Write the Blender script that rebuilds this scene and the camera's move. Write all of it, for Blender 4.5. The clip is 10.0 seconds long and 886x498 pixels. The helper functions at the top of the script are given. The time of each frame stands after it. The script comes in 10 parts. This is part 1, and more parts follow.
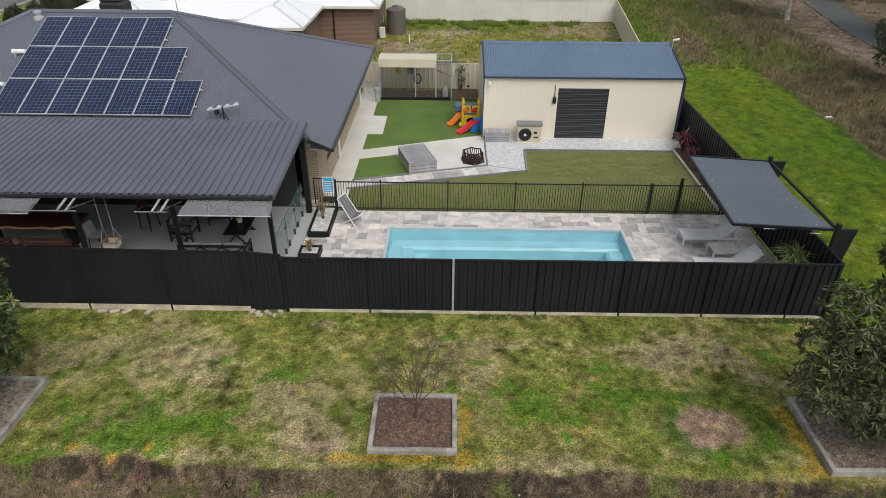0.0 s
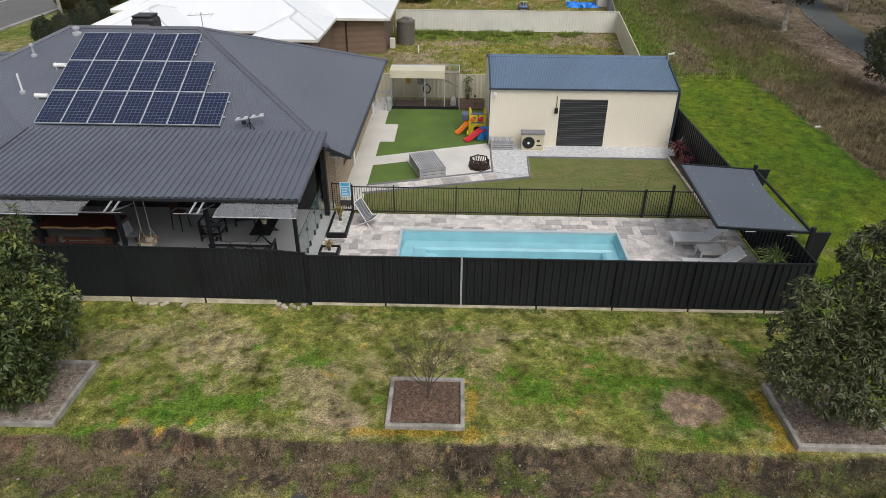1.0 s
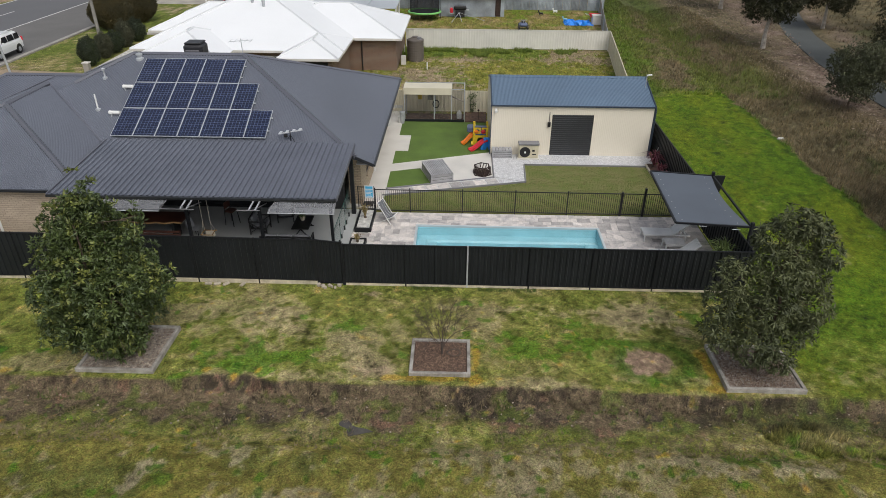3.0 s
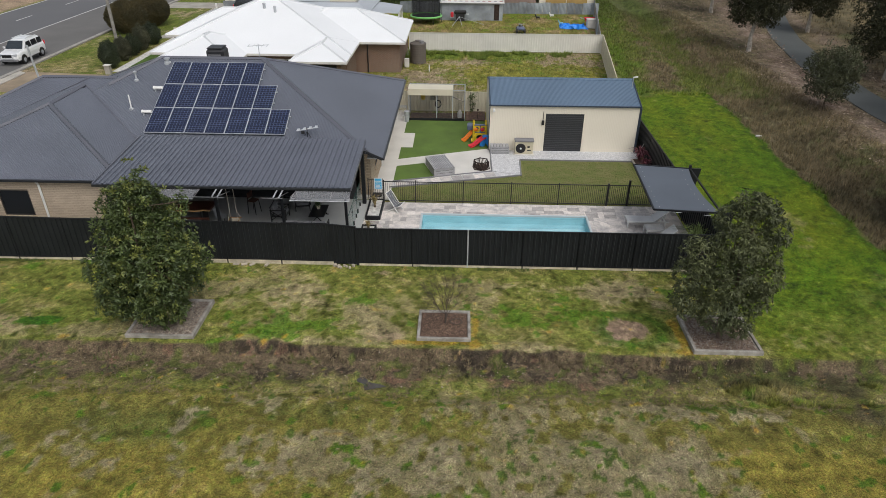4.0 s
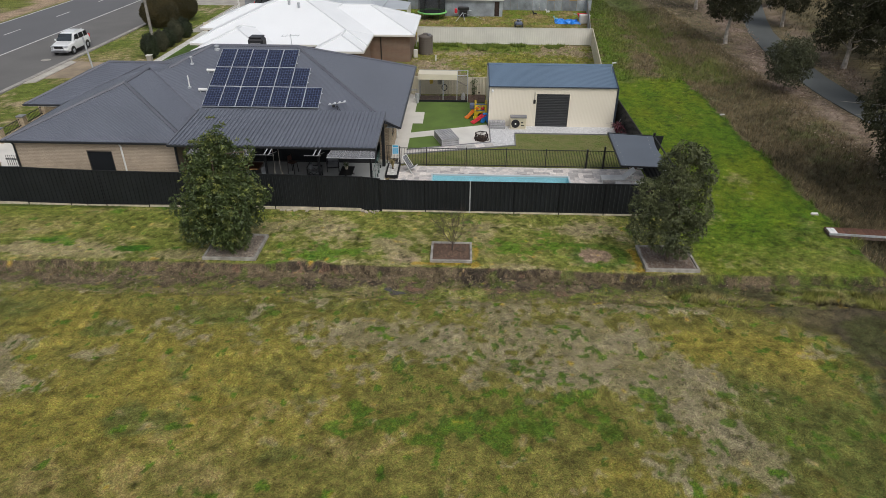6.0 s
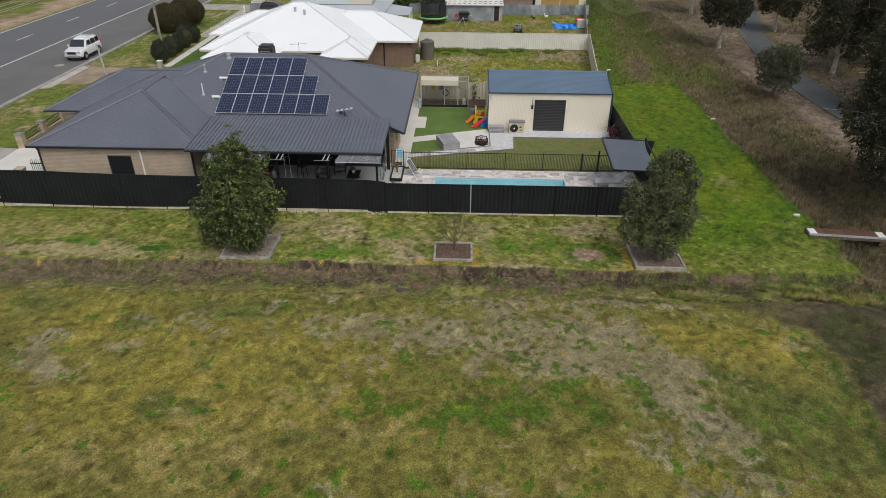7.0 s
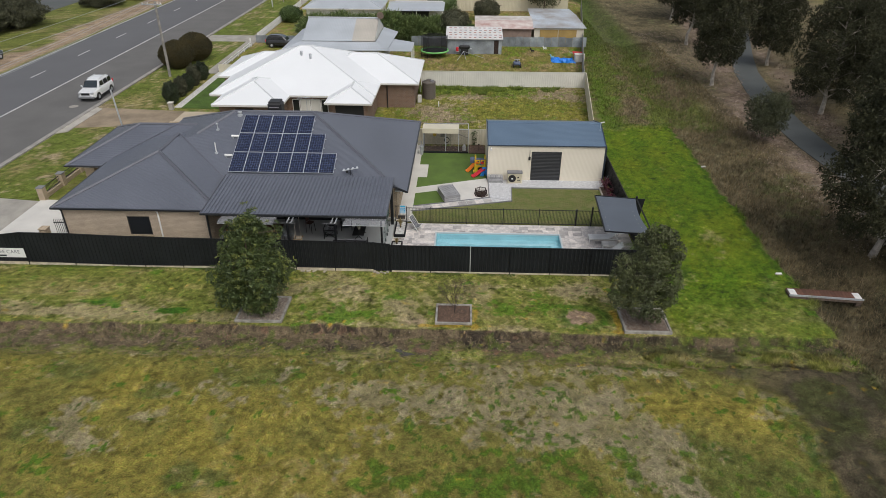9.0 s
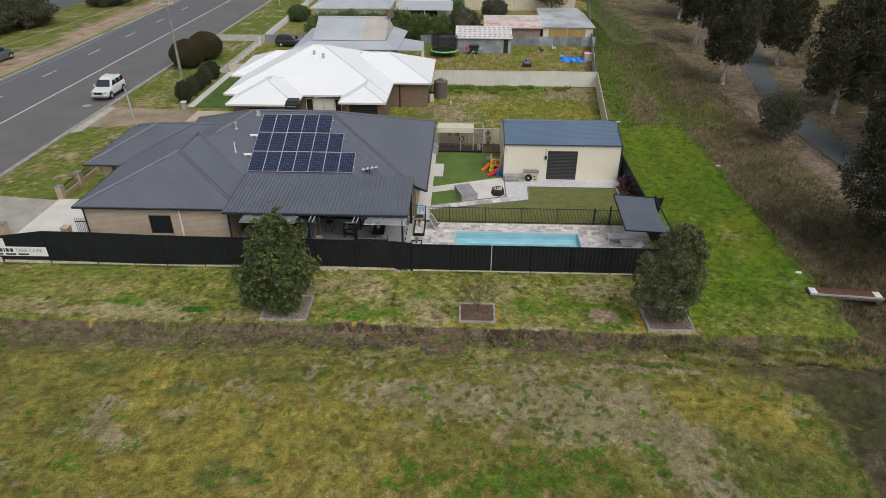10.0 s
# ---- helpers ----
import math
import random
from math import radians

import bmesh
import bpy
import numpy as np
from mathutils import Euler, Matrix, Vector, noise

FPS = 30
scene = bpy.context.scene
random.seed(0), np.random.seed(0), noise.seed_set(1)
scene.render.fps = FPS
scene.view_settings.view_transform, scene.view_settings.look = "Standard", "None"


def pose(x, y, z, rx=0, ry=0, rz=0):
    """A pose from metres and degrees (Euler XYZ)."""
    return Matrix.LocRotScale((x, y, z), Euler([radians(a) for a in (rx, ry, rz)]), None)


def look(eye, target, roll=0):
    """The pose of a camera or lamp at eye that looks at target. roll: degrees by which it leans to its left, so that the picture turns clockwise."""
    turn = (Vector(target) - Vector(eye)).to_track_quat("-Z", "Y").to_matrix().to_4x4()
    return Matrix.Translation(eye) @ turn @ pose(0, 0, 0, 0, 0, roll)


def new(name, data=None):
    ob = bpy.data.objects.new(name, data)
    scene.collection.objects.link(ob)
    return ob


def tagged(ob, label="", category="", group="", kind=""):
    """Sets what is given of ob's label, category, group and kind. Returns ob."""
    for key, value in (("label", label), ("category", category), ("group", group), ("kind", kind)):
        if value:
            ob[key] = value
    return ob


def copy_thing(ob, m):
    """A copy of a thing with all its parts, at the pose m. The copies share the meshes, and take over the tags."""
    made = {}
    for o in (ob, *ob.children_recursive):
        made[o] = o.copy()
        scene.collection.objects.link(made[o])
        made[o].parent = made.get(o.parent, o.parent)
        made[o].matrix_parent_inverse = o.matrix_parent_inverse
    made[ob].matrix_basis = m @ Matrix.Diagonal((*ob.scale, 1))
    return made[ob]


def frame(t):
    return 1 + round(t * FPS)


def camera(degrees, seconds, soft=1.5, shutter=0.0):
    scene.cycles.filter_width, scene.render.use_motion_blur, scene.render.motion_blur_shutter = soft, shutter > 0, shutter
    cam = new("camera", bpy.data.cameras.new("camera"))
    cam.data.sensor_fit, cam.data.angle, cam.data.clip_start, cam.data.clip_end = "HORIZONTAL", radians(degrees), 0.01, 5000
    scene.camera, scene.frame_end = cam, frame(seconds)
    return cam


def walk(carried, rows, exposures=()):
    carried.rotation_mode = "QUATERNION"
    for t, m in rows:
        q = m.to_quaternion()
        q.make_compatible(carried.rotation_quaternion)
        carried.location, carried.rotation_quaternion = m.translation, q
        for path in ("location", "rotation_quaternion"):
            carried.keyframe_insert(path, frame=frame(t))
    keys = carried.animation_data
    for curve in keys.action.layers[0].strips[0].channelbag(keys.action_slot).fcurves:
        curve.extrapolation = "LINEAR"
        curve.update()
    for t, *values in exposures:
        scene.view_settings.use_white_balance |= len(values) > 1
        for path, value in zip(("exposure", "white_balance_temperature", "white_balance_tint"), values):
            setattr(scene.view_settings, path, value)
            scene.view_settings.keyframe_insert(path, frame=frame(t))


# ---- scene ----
cam = camera(69.0, 10.0, soft=0.5)
PATH = [
    (0, (-0.127, -15.011, 11.21), (-0.146, -13.299, 10.176), 0.4),
    (0.5, (-0.183, -15.747, 11.578), (-0.209, -14.032, 10.55), 0.4),
    (1, (-0.235, -16.641, 12.037), (-0.27, -14.923, 11.013), 0.4),
    (1.5, (-0.306, -17.632, 12.447), (-0.347, -15.907, 11.436), 0.3),
    (2, (-0.331, -18.664, 12.94), (-0.374, -16.938, 11.932), 0.4),
    (3.5, (-0.442, -22.363, 14.434), (-0.486, -20.637, 13.425), 0.4),
    (4, (-0.468, -23.934, 14.823), (-0.511, -22.206, 13.816), 0.4),
    (4.5, (-0.496, -25.655, 14.891), (-0.539, -23.928, 13.883), 0.4),
    (5, (-0.494, -27.504, 14.972), (-0.538, -25.778, 13.963), 0.4),
    (5.5, (-0.493, -29.413, 15.333), (-0.542, -27.687, 14.323), 0.4),
    (7, (-0.573, -32.705, 16.87), (-0.624, -30.982, 15.857), 0.3),
    (7.5, (-0.574, -32.826, 17.437), (-0.627, -31.103, 16.422), 0.3),
    (8, (-0.584, -32.83, 18.655), (-0.638, -31.106, 17.642), 0.3),
    (8.5, (-0.54, -32.846, 20.091), (-0.595, -31.12, 19.083), 0.2),
    (9, (-0.58, -32.888, 20.794), (-0.635, -31.16, 19.787), 0.2),
    (9.5, (-0.983, -32.955, 20.862), (-1.037, -31.229, 19.854), 0.3),
    (10, (-1.841, -33.059, 20.852), (-1.896, -31.333, 19.843), 0.2),
]
walk(cam, [(t, look(eye, target, roll)) for t, eye, target, roll in PATH], [(0, 0.17), (2, 0.11), (4, 0.03), (5.5, 0.0), (10, -0.02)])

# ---- light: a bright overcast sky ----
world = bpy.data.worlds.new("sky")
scene.world = world
world.use_nodes = True
wn = world.node_tree.nodes
sky = wn.new("ShaderNodeTexSky")
sky.sky_type, sky.sun_disc = "NISHITA", False
sky.sun_elevation, sky.sun_rotation = radians(52), radians(150)
sky.air_density, sky.dust_density, sky.ozone_density = 1.0, 4.0, 1.0
grey = wn.new("ShaderNodeHueSaturation")
grey.inputs["Saturation"].default_value = 0.4
world.node_tree.links.new(sky.outputs[0], grey.inputs["Color"])
world.node_tree.links.new(grey.outputs[0], wn["Background"].inputs["Color"])
wn["Background"].inputs["Strength"].default_value = 0.147
sun = new("sun", bpy.data.lights.new("sun", "SUN"))
sun.data.energy, sun.data.angle, sun.data.color = 0.8, radians(35), (1.0, 0.98, 0.95)
sun.matrix_world = look((12, -18, 38), (0, 4, 0))

# ---- materials ----
def rgba(c):
    return (c[0], c[1], c[2], 1.0)


def mat(name, colour, rough=0.8, metal=0.0, vary=0.18, scale=3.0, fine=40.0, bump=0.15, second=None, island=0.0, coat=0.0, per_object=0.0):
    """A surface with large stains, fine grain and relief."""
    m = bpy.data.materials.new(name)
    m.use_nodes = True
    nt = m.node_tree
    n, l = nt.nodes, nt.links
    bsdf = n["Principled BSDF"]
    co = n.new("ShaderNodeTexCoord").outputs["Object"]
    big = n.new("ShaderNodeTexNoise")
    big.inputs["Scale"].default_value, big.inputs["Detail"].default_value = scale, 5.0
    small = n.new("ShaderNodeTexNoise")
    small.inputs["Scale"].default_value, small.inputs["Detail"].default_value = fine, 3.0
    l.new(co, big.inputs["Vector"]), l.new(co, small.inputs["Vector"])
    ramp = n.new("ShaderNodeValToRGB")
    dark = second or [v * (1 - 1.6 * vary) for v in colour]
    light = colour if second else [min(1, v * (1 + vary)) for v in colour]
    ramp.color_ramp.elements[0].position, ramp.color_ramp.elements[0].color = 0.3, rgba(dark)
    ramp.color_ramp.elements[1].position, ramp.color_ramp.elements[1].color = 0.68, rgba(light)
    l.new(big.outputs["Fac"], ramp.inputs["Fac"])
    grain = n.new("ShaderNodeMapRange")
    grain.inputs["From Min"].default_value, grain.inputs["From Max"].default_value = 0.3, 0.7
    grain.inputs["To Min"].default_value, grain.inputs["To Max"].default_value = 1 - vary, 1 + vary
    l.new(small.outputs["Fac"], grain.inputs["Value"])
    mul = n.new("ShaderNodeMix")
    mul.data_type, mul.blend_type = "RGBA", "MULTIPLY"
    mul.inputs["Factor"].default_value = 1.0
    l.new(ramp.outputs["Color"], mul.inputs["A"]), l.new(grain.outputs["Result"], mul.inputs["B"])
    out = mul.outputs["Result"]
    if island or per_object:
        src = n.new("ShaderNodeNewGeometry").outputs["Random Per Island"] if island else n.new("ShaderNodeObjectInfo").outputs["Random"]
        amount = island or per_object
        mr = n.new("ShaderNodeMapRange")
        mr.inputs["To Min"].default_value, mr.inputs["To Max"].default_value = 1 - amount, 1 + amount
        l.new(src, mr.inputs["Value"])
        mu2 = n.new("ShaderNodeMix")
        mu2.data_type, mu2.blend_type = "RGBA", "MULTIPLY"
        mu2.inputs["Factor"].default_value = 1.0
        l.new(out, mu2.inputs["A"]), l.new(mr.outputs["Result"], mu2.inputs["B"])
        out = mu2.outputs["Result"]
    l.new(out, bsdf.inputs["Base Color"])
    rr = n.new("ShaderNodeMapRange")
    rr.inputs["To Min"].default_value, rr.inputs["To Max"].default_value = max(0.02, rough - 0.12), min(1, rough + 0.1)
    l.new(big.outputs["Fac"], rr.inputs["Value"]), l.new(rr.outputs["Result"], bsdf.inputs["Roughness"])
    bsdf.inputs["Metallic"].default_value = metal
    bsdf.inputs["Coat Weight"].default_value = coat
    if bump:
        bp = n.new("ShaderNodeBump")
        bp.inputs["Strength"].default_value, bp.inputs["Distance"].default_value = bump, 0.01
        l.new(small.outputs["Fac"], bp.inputs["Height"]), l.new(bp.outputs["Normal"], bsdf.inputs["Normal"])
    return m


def ribbed(name, colour, axis, pitch, rough=0.45, depth=0.7, metal=0.0, vary=0.07):
    """Corrugated painted steel: waves along one axis, streaks of dust along the fall."""
    m = mat(name, colour, rough, metal, vary, 0.35, 12.0, 0)
    nt = m.node_tree
    n, l = nt.nodes, nt.links
    wave = n.new("ShaderNodeTexWave")
    wave.wave_type, wave.bands_direction, wave.wave_profile = "BANDS", axis, "SIN"
    wave.inputs["Scale"].default_value = 6.2832 / pitch / 20.0
    co = [x for x in n if x.type == "TEX_COORD"][0].outputs["Object"]
    l.new(co, wave.inputs["Vector"])
    bp = n.new("ShaderNodeBump")
    bp.inputs["Strength"].default_value, bp.inputs["Distance"].default_value = depth, 0.02
    l.new(wave.outputs["Fac"], bp.inputs["Height"]), l.new(bp.outputs["Normal"], n["Principled BSDF"].inputs["Normal"])
    return m


def bricks(name, a, b, mortar, axis):
    """Brickwork at true size on an upright wall whose normal is x or y."""
    m = mat(name, a, 0.9, 0, 0.07, 1.2, 60.0, 0)
    nt = m.node_tree
    n, l = nt.nodes, nt.links
    co = [x for x in n if x.type == "TEX_COORD"][0].outputs["Object"]
    sep = n.new("ShaderNodeSeparateXYZ")
    l.new(co, sep.inputs[0])
    com = n.new("ShaderNodeCombineXYZ")
    l.new(sep.outputs["Y" if axis == "x" else "X"], com.inputs["X"]), l.new(sep.outputs["Z"], com.inputs["Y"])
    br = n.new("ShaderNodeTexBrick")
    br.inputs["Color1"].default_value, br.inputs["Color2"].default_value, br.inputs["Mortar"].default_value = rgba(a), rgba(b), rgba(mortar)
    br.inputs["Scale"].default_value = 1.0
    br.inputs["Brick Width"].default_value, br.inputs["Row Height"].default_value, br.inputs["Mortar Size"].default_value = 0.24, 0.086, 0.011
    l.new(com.outputs[0], br.inputs["Vector"])
    mix = [x for x in n if x.type == "MIX"][0]
    l.new(br.outputs["Color"], mix.inputs["A"])
    bp = n.new("ShaderNodeBump")
    bp.inputs["Strength"].default_value, bp.inputs["Distance"].default_value, bp.invert = 0.6, 0.01, True
    l.new(br.outputs["Fac"], bp.inputs["Height"]), l.new(bp.outputs["Normal"], n["Principled BSDF"].inputs["Normal"])
    return m


def glass(name, tint=(0.9, 0.95, 0.95), rough=0.02, alpha=0.25):
    """Thin clear sheet: mostly see-through, with a true gloss."""
    m = bpy.data.materials.new(name)
    m.use_nodes = True
    n, l = m.node_tree.nodes, m.node_tree.links
    b = n["Principled BSDF"]
    b.inputs["Base Color"].default_value, b.inputs["Roughness"].default_value = rgba(tint), rough
    b.inputs["Alpha"].default_value = alpha
    return m


def leafy(name, a, b, rough=0.55):
    """Leaves: each its own tone between two greens."""
    m = mat(name, a, rough, 0, 0.1, 0.8, 9.0, 0, second=b, island=0.35)
    m.node_tree.nodes["Principled BSDF"].inputs["Subsurface Weight"].default_value = 0.0
    return m


M = {}
M["roof_ns"] = ribbed("roof_steel", (0.117, 0.128, 0.157), "X", 0.076, 0.42)
M["roof_ew"] = ribbed("roof_steel_side", (0.117, 0.128, 0.157), "Y", 0.076, 0.42)
M["white_cap"] = mat("white_capping", (0.6, 0.615, 0.625), 0.5, 0, 0.04, 1, 20, 0.02)
M["roof_rib"] = mat("patio_roof_steel", (0.117, 0.128, 0.157), 0.36, 0, 0.08, 0.5, 15, 0.03)
M["cap"] = mat("roof_capping", (0.108, 0.113, 0.135), 0.4, 0, 0.06, 0.5, 20, 0.02)
M["gutter"] = mat("charcoal_gutter", (0.022, 0.024, 0.028), 0.4, 0, 0.1, 1, 30, 0.02)
M["soffit"] = mat("white_soffit", (0.7, 0.7, 0.68), 0.7, 0, 0.05, 1, 30, 0.02)
M["fence"] = mat("charcoal_fence_steel", (0.0165, 0.0185, 0.0205), 0.5, 0, 0.12, 0.8, 25, 0.03)
M["fence_post"] = mat("fence_post_steel", (0.014, 0.015, 0.017), 0.5, 0, 0.1, 1, 30, 0.03)
for key in ("fence", "fence_post"):
    M[key].node_tree.nodes["Principled BSDF"].inputs["Specular IOR Level"].default_value = 0.22
M["rim"] = mat("pale_pool_rim", (0.46, 0.52, 0.54), 0.4, 0, 0.04, 2, 30, 0.02)
M["galv"] = mat("galvanised_steel", (0.44, 0.46, 0.48), 0.5, 0.3, 0.15, 4, 60, 0.05)
M["plinth"] = mat("weathered_plinth", (0.52, 0.46, 0.35), 0.9, 0, 0.22, 2.5, 30, 0.3)
M["concrete"] = mat("pale_concrete", (0.61, 0.59, 0.545), 0.85, 0, 0.06, 0.7, 35, 0.1)
M["concrete_old"] = mat("old_concrete", (0.34, 0.32, 0.28), 0.9, 0, 0.14, 0.8, 30, 0.2)
M["kerb"] = mat("kerb_concrete", (0.31, 0.295, 0.265), 0.9, 0, 0.16, 1.0, 25, 0.2)
M["kerb_pale"] = mat("pale_kerb_concrete", (0.42, 0.39, 0.34), 0.9, 0, 0.1, 1.0, 25, 0.2)
M["asphalt"] = mat("asphalt", (0.116, 0.117, 0.122), 0.92, 0, 0.05, 0.25, 60, 0.3)
M["asphalt_edge"] = mat("worn_asphalt", (0.132, 0.128, 0.122), 0.92, 0, 0.09, 0.3, 50, 0.3)
M["path"] = mat("path_asphalt", (0.088, 0.096, 0.094), 0.95, 0, 0.1, 0.4, 60, 0.25)
M["line"] = mat("road_paint", (0.62, 0.62, 0.6), 0.7, 0, 0.15, 2, 30, 0.05)
M["dirt"] = mat("gravelly_dirt", (0.28, 0.22, 0.15), 0.95, 0, 0.2, 0.6, 30, 0.4)
M["white_roof"] = ribbed("white_roof_steel", (0.76, 0.775, 0.785), "X", 0.2, 0.5, 0.12, 0, 0.015)
M["white_roof_ew"] = ribbed("white_roof_steel_side", (0.76, 0.775, 0.785), "Y", 0.2, 0.5, 0.12, 0, 0.015)
M["cream"] = ribbed("cream_wall_steel", (0.72, 0.665, 0.55), "X", 0.1, 0.5, 0.22, 0, 0.015)
M["cream_ew"] = ribbed("cream_wall_steel_side", (0.72, 0.665, 0.55), "Y", 0.1, 0.5, 0.22, 0, 0.015)
M["cream_fence"] = mat("cream_fence_steel", (0.6, 0.555, 0.43), 0.55, 0, 0.05, 0.9, 25, 0.03)
M["pale_fence"] = mat("off_white_fence_steel", (0.64, 0.625, 0.56), 0.55, 0, 0.05, 0.9, 25, 0.03)
M["blue_roof"] = ribbed("blue_roof_steel", (0.11, 0.165, 0.235), "X", 0.076, 0.42)
M["navy"] = mat("navy_trim", (0.03, 0.045, 0.07), 0.45, 0, 0.08, 1, 30, 0.02)
M["brick_s"] = bricks("beige_brick", (0.5, 0.4, 0.285), (0.42, 0.33, 0.225), (0.25, 0.205, 0.15), "y")
M["brick_e"] = bricks("beige_brick_side", (0.5, 0.4, 0.285), (0.42, 0.33, 0.225), (0.25, 0.205, 0.15), "x")
M["redbrick_s"] = bricks("brown_brick", (0.2, 0.115, 0.075), (0.14, 0.08, 0.055), (0.26, 0.22, 0.18), "y")
M["redbrick_e"] = bricks("brown_brick_side", (0.2, 0.115, 0.075), (0.14, 0.08, 0.055), (0.26, 0.22, 0.18), "x")
M["black"] = mat("black_powder_coat", (0.012, 0.012, 0.013), 0.45, 0, 0.1, 2, 40, 0.02)
# near-black of dark parts; also stands in for shade inside openings and boxes
M["dark"] = mat("dark_interior", (0.014, 0.014, 0.015), 0.7, 0, 0.15, 2, 30, 0.02)
M["white"] = mat("white_enamel", (0.74, 0.74, 0.72), 0.45, 0, 0.05, 2, 40, 0.02)
M["grey"] = mat("mid_grey_paint", (0.2, 0.2, 0.21), 0.6, 0, 0.1, 2, 40, 0.05)
M["mulch"] = mat("bark_mulch", (0.14, 0.085, 0.06), 0.95, 0, 0.35, 6, 45, 1.0, second=(0.06, 0.038, 0.028))
M["mulch_grey"] = mat("weathered_mulch", (0.36, 0.32, 0.275), 0.95, 0, 0.3, 6, 45, 1.0, second=(0.17, 0.14, 0.115))
M["sleeper"] = mat("grey_timber_sleeper", (0.37, 0.35, 0.315), 0.9, 0, 0.25, 3, 35, 0.4, second=(0.18, 0.165, 0.14))
M["bark"] = mat("brown_bark", (0.11, 0.08, 0.06), 0.95, 0, 0.25, 6, 40, 0.6)
M["palebark"] = mat("pale_gum_bark", (0.42, 0.38, 0.33), 0.85, 0, 0.25, 3, 30, 0.3)
M["twig"] = mat("bare_twig", (0.075, 0.055, 0.045), 0.9, 0, 0.2, 6, 40, 0.2)
M["leaf_a"] = leafy("glossy_tree_leaf", (0.074, 0.104, 0.026), (0.036, 0.056, 0.016), 0.55)
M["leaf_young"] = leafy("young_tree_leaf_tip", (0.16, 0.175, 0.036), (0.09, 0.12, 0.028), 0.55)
M["leaf_b"] = leafy("dull_tree_leaf", (0.105, 0.118, 0.045), (0.044, 0.056, 0.02), 0.62)
M["leaf_gum"] = leafy("gum_leaf", (0.068, 0.068, 0.034), (0.03, 0.033, 0.018), 0.8)
M["leaf_gum"].node_tree.nodes["Principled BSDF"].inputs["Specular IOR Level"].default_value = 0.25
M["leaf_small"] = leafy("young_tree_leaf", (0.085, 0.092, 0.04), (0.036, 0.044, 0.02), 0.6)
M["leaf_bush"] = leafy("hedge_leaf", (0.082, 0.064, 0.02), (0.035, 0.032, 0.011), 0.7)
M["leaf_scrub"] = leafy("olive_scrub_leaf", (0.085, 0.085, 0.045), (0.04, 0.044, 0.022), 0.75)
M["leaf_strap"] = leafy("green_strap_leaf", (0.17, 0.22, 0.07), (0.06, 0.1, 0.025), 0.55)
M["leaf_shrub"] = leafy("dark_shrub_leaf", (0.035, 0.05, 0.016), (0.016, 0.025, 0.009), 0.55)
M["leaf_green"] = leafy("garden_leaf", (0.09, 0.14, 0.035), (0.045, 0.075, 0.02), 0.5)
M["leaf_red"] = leafy("red_strap_leaf", (0.17, 0.045, 0.055), (0.07, 0.02, 0.03), 0.5)
M["leaf_straw"] = leafy("dry_strap_leaf", (0.36, 0.28, 0.12), (0.17, 0.13, 0.05), 0.7)


